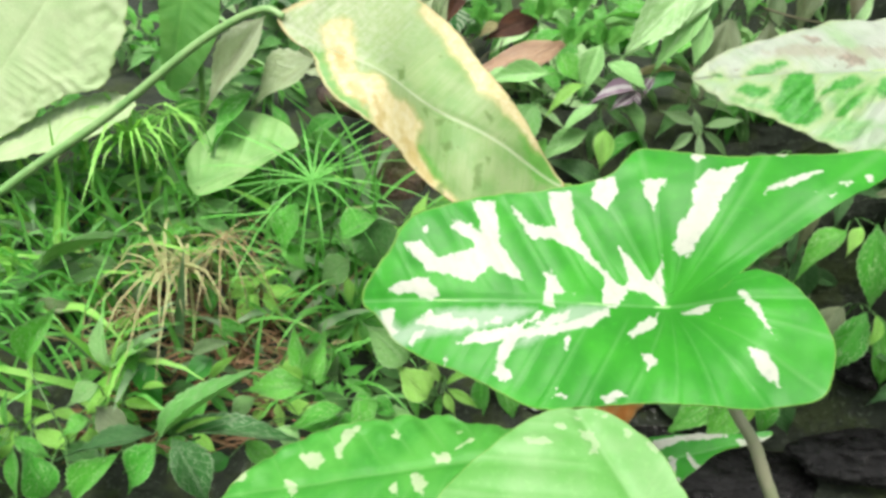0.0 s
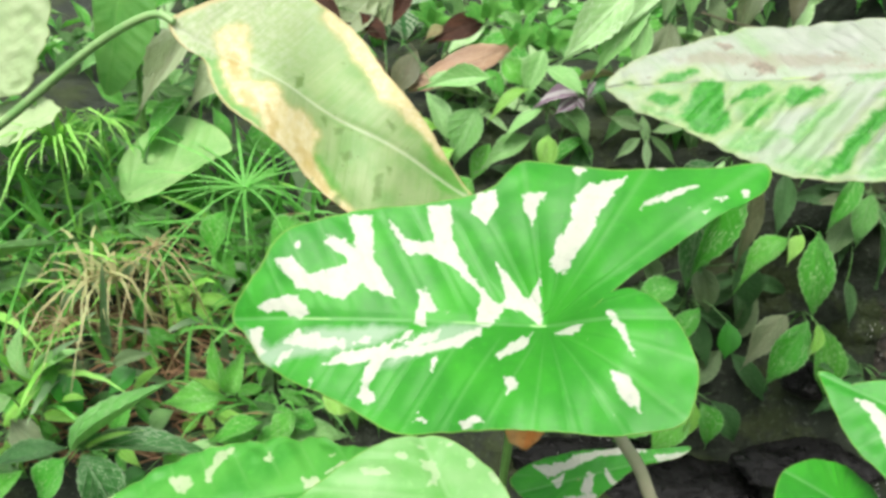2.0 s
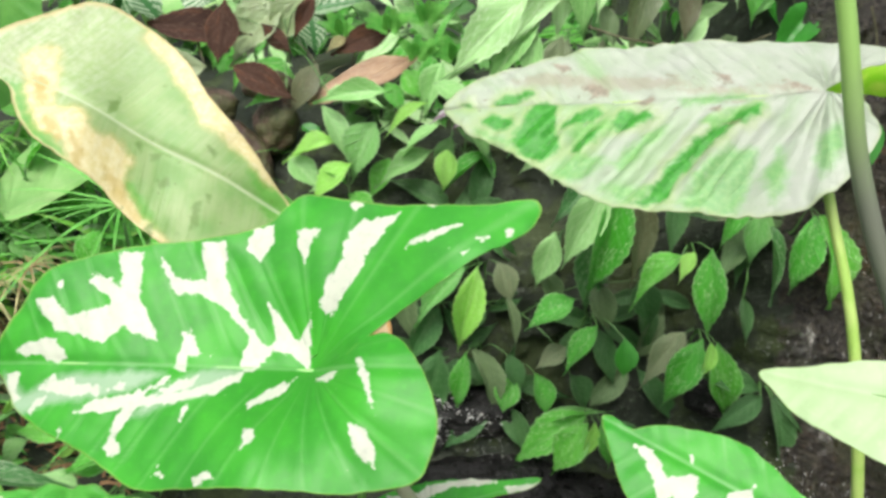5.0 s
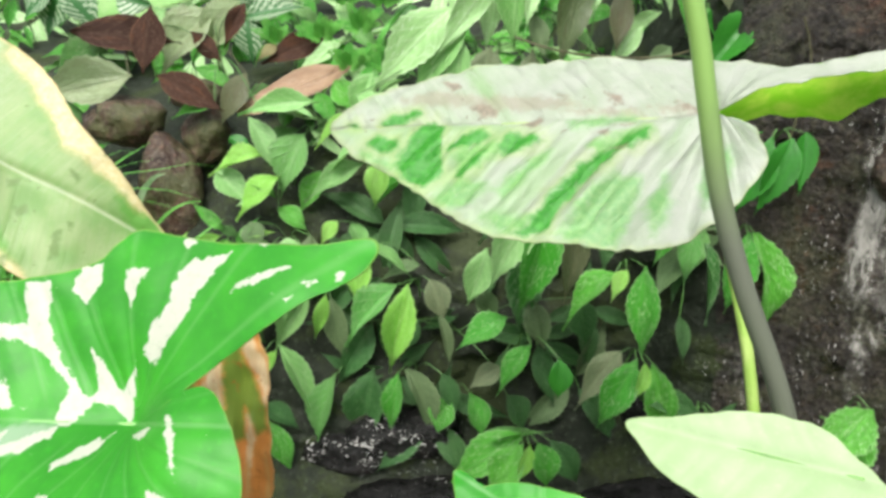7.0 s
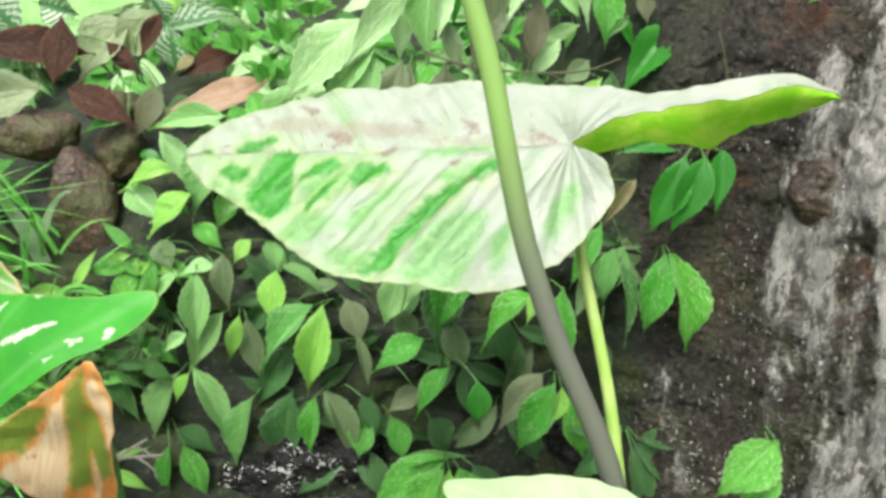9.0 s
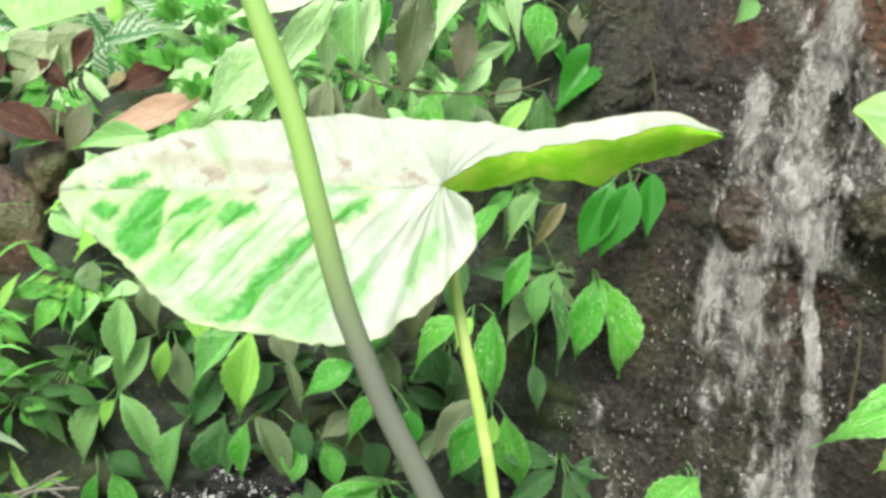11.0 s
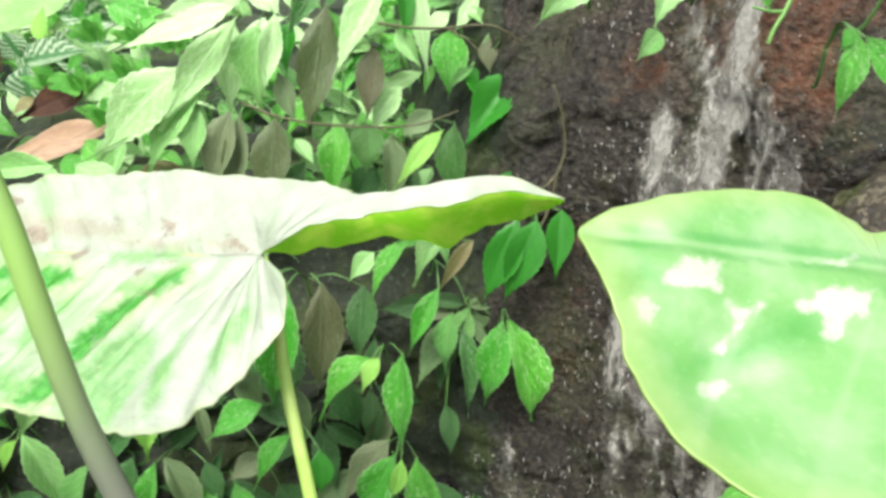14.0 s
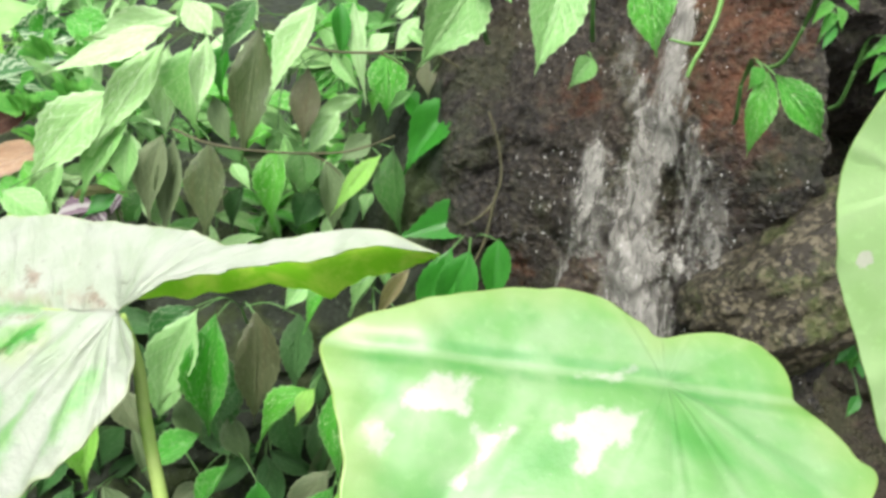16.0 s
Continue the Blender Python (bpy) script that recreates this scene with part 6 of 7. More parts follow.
shoot([
    ((0.548, 1.481, 0.968), (0.516, 1.461, 0.867), 0.060, SAGE),
    ((0.628, 1.490, 0.982), (0.614, 1.470, 0.822), 0.080, MOTTLED),
    ((0.654, 1.478, 0.917), (0.612, 1.458, 0.864), 0.041, MOTTLED),
    ((0.534, 1.532, 0.878), (0.572, 1.512, 0.809), 0.049, GREYISH)])
shoot([
    ((0.588, 1.465, 0.838), (0.498, 1.445, 0.792), 0.062, GREEN),
    ((0.634, 1.457, 0.786), (0.569, 1.437, 0.704), 0.050, GREEN),
    ((0.578, 1.493, 0.730), (0.520, 1.473, 0.695), 0.043, GREYISH),
    ((0.634, 1.484, 0.866), (0.661, 1.464, 0.769), 0.052, GREYISH),
    ((0.684, 1.442, 0.764), (0.686, 1.422, 0.694), 0.046, DEEP)])
shoot([
    ((0.779, 1.418, 0.935), (0.674, 1.398, 0.865), 0.052, GREEN),
    ((0.790, 1.391, 0.947), (0.758, 1.371, 0.902), 0.027, YOUNG),
    ((0.827, 1.403, 0.951), (0.821, 1.383, 0.799), 0.064, GREEN)])
shoot([
    ((0.817, 1.390, 0.780), (0.746, 1.370, 0.661), 0.064, GREEN),
    ((0.824, 1.367, 0.780), (0.809, 1.347, 0.721), 0.030, YOUNG),
    ((0.849, 1.399, 0.769), (0.873, 1.379, 0.627), 0.062, GREEN),
    ((0.804, 1.449, 0.774), (0.719, 1.429, 0.678), 0.056, GREYISH)])
shoot([
    ((0.908, 1.388, 1.023), (0.879, 1.368, 0.936), 0.043, SHADE),
    ((0.922, 1.379, 0.996), (0.937, 1.359, 0.864), 0.040, MOTTLED),
    ((0.898, 1.419, 0.850), (0.911, 1.399, 0.772), 0.040, DUSK)])
shoot([
    ((0.982, 1.346, 1.021), (0.951, 1.326, 0.893), 0.056, GREEN),
    ((0.989, 1.340, 1.022), (1.044, 1.320, 0.870), 0.063, GREEN)])
shoot([
    ((0.632, 1.494, 0.586), (0.476, 1.474, 0.503), 0.070, GREEN),
    ((0.624, 1.462, 0.579), (0.550, 1.442, 0.482), 0.074, GREEN),
    ((0.633, 1.442, 0.589), (0.615, 1.422, 0.514), 0.036, YOUNG),
    ((0.652, 1.458, 0.583), (0.680, 1.438, 0.491), 0.062, GREEN),
    ((0.680, 1.480, 0.578), (0.740, 1.460, 0.491), 0.058, DUSK),
    ((0.538, 1.520, 0.550), (0.666, 1.500, 0.592), 0.042, SHADE)])
shoot([
    ((0.477, 1.533, 0.652), (0.456, 1.513, 0.583), 0.058, GREEN),
    ((0.521, 1.512, 0.666), (0.548, 1.492, 0.586), 0.046, GREEN)])
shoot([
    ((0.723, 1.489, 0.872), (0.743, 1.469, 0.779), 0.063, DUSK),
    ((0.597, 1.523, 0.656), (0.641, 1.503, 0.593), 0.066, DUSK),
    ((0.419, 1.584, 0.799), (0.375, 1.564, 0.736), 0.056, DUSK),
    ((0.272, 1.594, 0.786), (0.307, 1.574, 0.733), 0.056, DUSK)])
shoot([
    ((0.036, 1.576, 0.807), (0.104, 1.556, 0.767), 0.038, GREEN),
    ((0.131, 1.554, 0.825), (0.092, 1.534, 0.798), 0.028, SAGE),
    ((0.057, 1.578, 0.942), (0.012, 1.558, 0.959), 0.037, GREEN),
    ((0.029, 1.586, 0.895), (0.097, 1.566, 0.855), 0.044, DUSK)])
shoot([
    ((0.120, 1.620, 1.130), (0.012, 1.600, 1.112), 0.041, YOUNG),
    ((0.149, 1.600, 1.089), (0.057, 1.580, 1.028), 0.048, YOUNG),
    ((0.014, 1.630, 1.102), (0.073, 1.610, 1.042), 0.060, SAGE),
    ((0.087, 1.620, 1.204), (0.146, 1.600, 1.122), 0.049, SAGE),
    ((0.230, 1.590, 1.233), (0.089, 1.570, 1.236), 0.040, SAGE)])
shoot([
    ((0.223, 1.640, 1.097), (0.180, 1.620, 1.022), 0.044, GREEN),
    ((0.136, 1.620, 1.022), (0.194, 1.600, 0.992), 0.044, GREEN),
    ((0.039, 1.650, 1.163), (0.087, 1.630, 1.132), 0.033, DEEP)])
shoot([
    ((0.195, 1.620, 1.172), (0.144, 1.600, 1.064), 0.077, SHADE),
    ((0.335, 1.610, 1.174), (0.230, 1.590, 1.113), 0.042, SAGE),
    ((0.305, 1.620, 1.212), (0.214, 1.600, 1.168), 0.023, YOUNG),
    ((0.335, 1.640, 1.294), (0.291, 1.620, 1.192), 0.051, SAGE)])
shoot([
    ((0.313, 1.620, 1.114), (0.202, 1.600, 1.052), 0.047, SHADE),
    ((0.340, 1.600, 1.117), (0.335, 1.580, 1.038), 0.051, YOUNG),
    ((0.431, 1.620, 1.110), (0.332, 1.600, 1.043), 0.043, GREEN),
    ((0.369, 1.620, 1.174), (0.433, 1.600, 1.106), 0.061, SHADE),
    ((0.445, 1.640, 1.053), (0.405, 1.620, 1.114), 0.048, GREEN)])
shoot([
    ((0.133, 1.620, 1.043), (0.076, 1.600, 1.080), 0.036, GREEN),
    ((0.252, 1.660, 1.275), (0.299, 1.640, 1.217), 0.052, GREEN),
    ((0.216, 1.660, 1.252), (0.252, 1.640, 1.194), 0.047, GREEN),
    ((0.372, 1.670, 1.253), (0.430, 1.650, 1.218), 0.036, GREEN),
    ((0.121, 1.620, 1.055), (0.064, 1.600, 1.045), 0.043, SAGE)])
shoot([
    ((0.585, 1.520, 1.516), (0.453, 1.500, 1.486), 0.051, PALE),
    ((0.568, 1.510, 1.498), (0.395, 1.490, 1.437), 0.063, PALE),
    ((0.581, 1.470, 1.484), (0.455, 1.450, 1.328), 0.043, PALE),
    ((0.487, 1.480, 1.403), (0.346, 1.460, 1.280), 0.073, PALE),
    ((0.515, 1.490, 1.369), (0.400, 1.470, 1.258), 0.053, SAGE)])
shoot([
    ((0.562, 1.520, 1.473), (0.543, 1.500, 1.344), 0.048, PALE),
    ((0.603, 1.510, 1.473), (0.581, 1.490, 1.347), 0.055, SAGE),
    ((0.630, 1.490, 1.485), (0.614, 1.470, 1.373), 0.038, PALE),
    ((0.648, 1.520, 1.474), (0.639, 1.500, 1.396), 0.036, DEEP),
    ((0.587, 1.530, 1.541), (0.630, 1.510, 1.492), 0.051, PALE)])
shoot([
    ((0.503, 1.490, 1.343), (0.484, 1.470, 1.255), 0.044, SAGE),
    ((0.551, 1.500, 1.334), (0.506, 1.480, 1.187), 0.061, GREYISH),
    ((0.564, 1.510, 1.329), (0.544, 1.490, 1.186), 0.043, GREYISH),
    ((0.626, 1.490, 1.330), (0.606, 1.470, 1.175), 0.066, RUSTY),
    ((0.626, 1.520, 1.395), (0.651, 1.500, 1.322), 0.036, GREYISH)])
shoot([
    ((0.711, 1.480, 1.499), (0.681, 1.460, 1.314), 0.067, RUSTY),
    ((0.704, 1.500, 1.539), (0.653, 1.480, 1.463), 0.038, MOTTLED),
    ((0.805, 1.470, 1.537), (0.728, 1.450, 1.403), 0.049, PALE),
    ((0.784, 1.480, 1.439), (0.773, 1.460, 1.333), 0.047, RUSTY),
    ((0.730, 1.500, 1.313), (0.706, 1.480, 1.190), 0.054, GREEN)])
shoot([
    ((0.834, 1.490, 1.535), (0.838, 1.470, 1.459), 0.033, DEEP),
    ((0.854, 1.500, 1.541), (0.867, 1.480, 1.400), 0.035, PALE),
    ((0.819, 1.510, 1.463), (0.855, 1.490, 1.411), 0.032, SAGE),
    ((0.767, 1.490, 1.317), (0.774, 1.470, 1.244), 0.056, OLIVE),
    ((0.828, 1.520, 1.379), (0.778, 1.500, 1.311), 0.040, PALE),
    ((0.865, 1.520, 1.397), (0.789, 1.500, 1.366), 0.027, PALE)])
shoot([
    ((0.903, 1.500, 1.460), (0.911, 1.480, 1.366), 0.069, GREEN),
    ((0.970, 1.490, 1.451), (0.966, 1.470, 1.401), 0.032, RUSTY),
    ((1.012, 1.470, 1.391), (0.930, 1.450, 1.290), 0.067, DEEP),
    ((1.047, 1.520, 1.368), (1.043, 1.500, 1.305), 0.040, OLIVE),
    ((0.936, 1.520, 1.404), (0.981, 1.500, 1.342), 0.055, DEEP)])
shoot([
    ((0.805, 1.510, 1.290), (0.825, 1.490, 1.184), 0.046, GREYISH),
    ((0.846, 1.520, 1.241), (0.837, 1.500, 1.174), 0.037, DUSK),
    ((0.896, 1.470, 1.305), (0.821, 1.450, 1.224), 0.032, YOUNG),
    ((0.915, 1.480, 1.318), (0.908, 1.460, 1.185), 0.045, OLIVE),
    ((0.878, 1.500, 1.335), (0.835, 1.480, 1.297), 0.040, GREYISH)])
shoot([
    ((1.010, 1.520, 1.288), (1.076, 1.500, 1.277), 0.049, DEEP),
    ((1.058, 1.440, 1.208), (0.930, 1.420, 1.189), 0.059, DEEP),
    ((1.087, 1.500, 1.206), (1.109, 1.480, 1.166), 0.041, STRAW),
    ((1.064, 1.470, 1.153), (1.123, 1.450, 1.114), 0.046, DEEP)])
shoot([
    ((0.386, 1.540, 1.226), (0.463, 1.520, 1.243), 0.028, STRAW),
    ((0.461, 1.530, 1.236), (0.412, 1.510, 1.206), 0.030, DEEP),
    ((0.312, 1.460, 1.249), (0.387, 1.440, 1.215), 0.056, SAGE),
    ((0.909, 1.530, 1.495), (0.872, 1.510, 1.464), 0.027, PALE),
    ((0.957, 1.530, 1.521), (0.919, 1.510, 1.469), 0.027, PALE),
    ((0.935, 1.530, 1.500), (0.983, 1.510, 1.468), 0.025, SAGE)])
shoot([
    ((0.650, 1.520, 1.286), (0.680, 1.500, 1.251), 0.028, SAGE),
    ((0.663, 1.540, 1.246), (0.636, 1.520, 1.183), 0.038, DUSK),
    ((0.879, 1.520, 1.239), (0.861, 1.500, 1.204), 0.028, SAGE),
    ((0.783, 1.550, 1.235), (0.746, 1.530, 1.181), 0.057, DUSK),
    ((0.495, 1.540, 1.237), (0.544, 1.520, 1.183), 0.037, PALE),
    ((0.955, 1.540, 1.275), (0.973, 1.520, 1.201), 0.057, DUSK),
    ((0.696, 1.540, 1.367), (0.752, 1.520, 1.331), 0.028, SAGE)])
shoot([
    ((0.873, 1.550, 1.529), (0.837, 1.530, 1.492), 0.031, PALE),
    ((0.992, 1.530, 1.414), (1.045, 1.510, 1.432), 0.020, PALE),
    ((1.047, 1.530, 1.396), (1.073, 1.510, 1.414), 0.022, PALE),
    ((0.734, 1.550, 1.448), (0.712, 1.530, 1.491), 0.037, GREEN),
    ((0.665, 1.550, 1.527), (0.695, 1.530, 1.500), 0.036, GREEN),
    ((0.918, 1.550, 1.521), (0.955, 1.530, 1.546), 0.031, PALE)])
shoot([
    ((0.625, 1.370, 1.085), (0.544, 1.350, 0.937), 0.069, SAGE),
    ((0.615, 1.390, 1.082), (0.526, 1.370, 1.019), 0.046, MOTTLED),
    ((0.645, 1.390, 1.070), (0.610, 1.370, 0.860), 0.072, GREEN),
    ((0.698, 1.420, 1.064), (0.698, 1.400, 0.893), 0.078, RUSTY),
    ((0.765, 1.430, 1.057), (0.755, 1.410, 0.943), 0.052, DUSK)])
shoot([
    ((0.837, 1.400, 1.137), (0.775, 1.380, 1.054), 0.040, GREEN),
    ((0.902, 1.410, 1.153), (0.842, 1.390, 1.079), 0.035, SHADE),
    ((0.939, 1.390, 1.138), (0.882, 1.370, 1.065), 0.022, STRAW),
    ((0.886, 1.390, 1.064), (0.834, 1.370, 0.966), 0.037, GREEN),
    ((0.936, 1.430, 1.018), (0.904, 1.410, 0.934), 0.048, SHADE),
    ((0.782, 1.430, 1.111), (0.744, 1.410, 1.077), 0.034, SAGE)])
shoot([
    ((0.999, 1.330, 1.183), (0.952, 1.310, 1.072), 0.056, DEEP),
    ((1.023, 1.310, 1.182), (0.979, 1.290, 1.070), 0.059, DEEP),
    ((1.071, 1.360, 1.189), (1.060, 1.340, 1.094), 0.044, DEEP)])
shoot([
    ((-0.427, 1.050, 0.687), (-0.283, 1.030, 0.807), 0.054, SHADE),
    ((-0.414, 1.040, 0.697), (-0.223, 1.020, 0.721), 0.048, MOTTLED),
    ((-0.420, 1.020, 0.693), (-0.472, 1.000, 0.625), 0.058, GREEN),
    ((-0.395, 1.010, 0.702), (-0.334, 0.990, 0.614), 0.065, MOTTLED),
    ((-0.440, 1.060, 0.685), (-0.575, 1.040, 0.667), 0.043, DUSK),
    ((-0.392, 1.020, 0.707), (-0.330, 1.000, 0.749), 0.020, YOUNG)])
shoot([
    ((-0.216, 1.120, 0.748), (-0.235, 1.100, 0.835), 0.043, GREEN),
    ((-0.208, 1.100, 0.757), (-0.183, 1.080, 0.823), 0.036, GREEN),
    ((-0.211, 1.100, 0.750), (-0.300, 1.080, 0.755), 0.053, GREEN),
    ((-0.214, 1.080, 0.765), (-0.245, 1.060, 0.799), 0.014, YOUNG)])
shoot([
    ((-0.679, 1.150, 0.768), (-0.622, 1.130, 0.858), 0.045, GREEN),
    ((-0.580, 1.000, 0.616), (-0.592, 0.980, 0.691), 0.053, GREEN),
    ((-0.541, 1.000, 0.609), (-0.477, 0.980, 0.691), 0.046, GREEN)])
shoot([
    ((-0.570, 1.200, 0.744), (-0.577, 1.180, 0.824), 0.047, SAGE),
    ((-0.561, 1.190, 0.745), (-0.483, 1.170, 0.808), 0.041, SAGE),
    ((-0.549, 1.180, 0.754), (-0.526, 1.160, 0.828), 0.017, YOUNG),
    ((-0.524, 1.200, 0.750), (-0.471, 1.180, 0.687), 0.047, DEEP),
    ((-0.506, 1.180, 0.711), (-0.458, 1.160, 0.725), 0.019, YOUNG),
    ((-0.423, 1.200, 0.766), (-0.358, 1.180, 0.793), 0.028, GREYISH),
    ((-0.395, 1.220, 0.748), (-0.437, 1.200, 0.716), 0.042, DEEP)])
shoot([
    ((-0.536, 1.100, 0.749), (-0.579, 1.080, 0.726), 0.038, SHADE),
    ((-0.556, 1.100, 0.691), (-0.598, 1.080, 0.678), 0.040, GREEN),
    ((-0.610, 1.100, 0.640), (-0.526, 1.080, 0.635), 0.035, OLIVE),
    ((-0.532, 1.080, 0.625), (-0.595, 1.060, 0.597), 0.045, GREEN),
    ((-0.556, 1.120, 0.704), (-0.497, 1.100, 0.658), 0.048, GREYISH),
    ((-0.491, 1.120, 0.654), (-0.521, 1.100, 0.606), 0.036, OLIVE)])
shoot([
    ((-0.153, 1.080, 0.718), (-0.223, 1.060, 0.700), 0.041, GREEN),
    ((-0.101, 1.080, 0.733), (-0.142, 1.060, 0.697), 0.038, GREEN),
    ((-0.314, 1.100, 0.654), (-0.258, 1.080, 0.617), 0.039, GREEN),
    ((-0.335, 1.080, 0.636), (-0.371, 1.060, 0.628), 0.035, DEEP),
    ((-0.295, 1.110, 0.725), (-0.334, 1.090, 0.697), 0.035, SHADE),
    ((-0.226, 1.100, 0.654), (-0.262, 1.080, 0.683), 0.035, SAGE)])


# ---- further large blades ----
BANANA = variegated("banana_blade", (0.50, 0.62, 0.36), (0.42, 0.57, 0.29), (0.70, 0.72, 0.55))
TARO = variegated("soft_green_blade", (0.34, 0.56, 0.22), (0.24, 0.50, 0.15), (0.45, 0.60, 0.3))
BROAD = variegated("plain_green_blade", (0.18, 0.46, 0.10), (0.12, 0.38, 0.07), (0.3, 0.5, 0.2))


def orange_material():
    m = Nodes("orange_dead_blade")
    co = m.attr("leafco", "Vector")
    long = m.node("ShaderNodeMapping", Vector=co, Scale=(0.10, 0.8, 1.0)).outputs[0]
    n1, n2 = m.noise(long, 0.7, 4, 0.6, 0.6), m.noise(long, 1.1, 5, 0.65, 1.2)
    rag = m.math("MULTIPLY_ADD", m.noise(co, 0.7, 4, 0.65), 1.8, -0.9)
    col = m.mix(m.ramp(n1, 0.40, 0.66), (0.76, 0.31, 0.07), (0.72, 0.44, 0.16))
    col = m.mix(m.ramp(m.math("ADD", m.attr("blot"), rag), 0.4, -0.4), col, m.mix(m.ramp(n2, 0.35, 0.7), (0.78, 0.55, 0.31), (0.84, 0.72, 0.48)))
    col = m.mix(m.math("MULTIPLY", m.ramp(m.math("ADD", m.attr("wash"), rag), 0.5, -0.5), 0.92), col, (0.16, 0.30, 0.035))
    col = m.mix(m.math("MULTIPLY", m.ramp(m.noise(co, 0.6, 5, 0.7), 0.57, 0.68), 0.6), col, (0.45, 0.15, 0.03))
    col = m.mix(m.math("MULTIPLY", m.ramp(m.math("MULTIPLY_ADD", n2, 0.05, m.attr("rim")), 0.99, 1.02), 0.6), col, (0.66, 0.40, 0.18))
    return m.leafy(col, 0.55, m.bump(n2, 0.6, 0.006), 0.2)


def extra_leaf(at, foot, fr, bend, edge, material, label, category, middle, spots=(), rise=0.5, **more):
    """A leaf on its stalk, from the blade's base at down to the ground at foot."""
    ob = holder(category.replace(" ", "_"), foot, label, category)
    blade(ob, fr, bend, 5.0, edge, spots, material, middle, 200, 40, **more)
    a, b = Vector(at), Vector(foot)
    petiole(ob, [a, a.lerp(b, 0.2) + Vector((0, 0.02, 0.0)), a.lerp(b, rise), b], 0.004, 0.008)
    return ob


def spot_of(fr):
    return tuple(fr[0] - 0.002 * fr[3])


extra_leaf(spot_of(N_FRAME), (-0.95, 1.5, 0.6), N_FRAME, N_BEND, N_EDGE, BANANA, "pale green banana leaf with a torn edge", "banana leaf", (14, 0), ripple=0.09, spacing=1.7, slant=0.1, ruffle=0.7)
extra_leaf(spot_of(N2_FRAME), (-0.98, 1.55, 0.6), N2_FRAME, N2_BEND, N2_EDGE, BANANA, "folded pale green banana leaf, browned below", "banana leaf", (18, 0), ripple=0.15, spacing=2.0, slant=0.1, ruffle=0.5)
extra_leaf(spot_of(U_FRAME), (-0.55, 1.75, 0.9), U_FRAME, U_BEND, U_EDGE, BROAD, "broad plain green leaf hanging down", "broad leaf", (14, 0), ripple=0.1)
extra_leaf(spot_of(T_FRAME), (-0.45, 1.5, 0.75), T_FRAME, T_BEND, T_EDGE, TARO, "soft pale green heart-shaped taro leaf", "taro leaf", (9, 0), ripple=0.12, spacing=3.5)
extra_leaf(spot_of(J_FRAME), (0.30, 0.75, 0.2), J_FRAME, J_BEND, J_EDGE, ALOCASIA, "small dark green alocasia leaf marbled with cream", "alocasia leaf", (6, 1), J_SPOTS, ripple=0.2)
extra_leaf(spot_of(G2_FRAME), (0.50, 0.62, 0.2), G2_FRAME, G2_BEND, G2_EDGE, ALOCASIA, "rounded green alocasia leaf, lightly freckled", "alocasia leaf", (2, 1), ripple=0.1)
extra_leaf(spot_of(Z_FRAME), (-0.5, 2.6, 1.2), Z_FRAME, Z_BEND, Z_EDGE, TARO, "large pale green leaf on the hillside", "broad leaf", (20, 0), ripple=0.2)
extra_leaf(spot_of(O_FRAME), (0.18, 1.15, 0.3), O_FRAME, O_BEND, O_EDGE, orange_material(), "orange and brown shrivelled dead leaf, hanging", "dead leaf", (10, -3), O_TAN, ripple=0.1, spacing=9.0, slant=6.0, ruffle=0.3, washes=O_OLIVE)


# ---- umbrella sedges and grass ----
def ribbon(points, width, up):
    """A narrow folded blade through the points; returns verts and faces."""
    verts, faces = [], []
    k = len(points)
    for i, p in enumerate(points):
        d = (Vector(points[min(i + 1, k - 1)]) - Vector(points[max(i - 1, 0)])).normalized()
        side = d.cross(Vector(up)).normalized()
        w = width * (1 - (i / (k - 1)) ** 2.2) * 0.5 + 0.0002
        low = side.cross(d) * (-w * 0.35)
        verts += [Vector(p) - side * w, Vector(p) + low, Vector(p) + side * w]
    for i in range(k - 1):
        a = 3 * i
        faces += [(a, a + 1, a + 4, a + 3), (a + 1, a + 2, a + 5, a + 4)]
    return verts, faces


def sedge(hub, foot, rays, length, material, label, seed, droop=0.35, width=0.0048, tilt=(0, -0.35, 0.9), rise=(0.1, 0.7)):
    """An umbrella sedge: a stalk and a wheel of narrow rays round its top."""
    rng = random.Random(seed)
    hub, foot = Vector(hub), Vector(foot)
    ob = holder("umbrella_sedge", foot, label, "sedge", "umbrella sedges")
    v, f = tube_mesh([foot, foot.lerp(hub, 0.5) + Vector((rng.uniform(-0.01, 0.01), 0, 0)), hub], [0.003, 0.0027, 0.0022], 7)
    part("stalk", v, f, material, ob)
    axis = Vector(tilt).normalized()
    sx = axis.orthogonal().normalized()
    sy = axis.cross(sx)
    for k in range(rays):
        a = 2 * math.pi * (k + rng.uniform(-0.3, 0.3)) / rays
        out = sx * math.cos(a) + sy * math.sin(a)
        lift = rng.uniform(*rise) + 0.5 * max(0.0, droop - 0.5)
        ln = length * rng.uniform(0.4, 1.15)
        pts = []
        for i in range(7):
            t = i / 6
            pts.append(hub + out * ln * t + axis * ln * lift * t * (1 - 0.4 * t) + Vector((0, 0, -1)) * droop * ln * t * t * rng.uniform(0.9, 1.1))
        v, f = ribbon(pts, width * rng.uniform(0.7, 1.1), axis)
        part("ray", v, f, material, ob)
    return ob


sedge((-0.577, 1.40, 1.106), (-0.577, 1.48, 0.85), 30, 0.15, BRIGHT, "bright yellow-green umbrella sedge with arching rays", 1, 1.0, 0.0085, rise=(0.6, 1.7))
sedge((-0.55, 1.52, 1.15), (-0.56, 1.60, 0.85), 22, 0.16, BRIGHT, "bright green umbrella sedge with drooping rays", 6, 0.6)
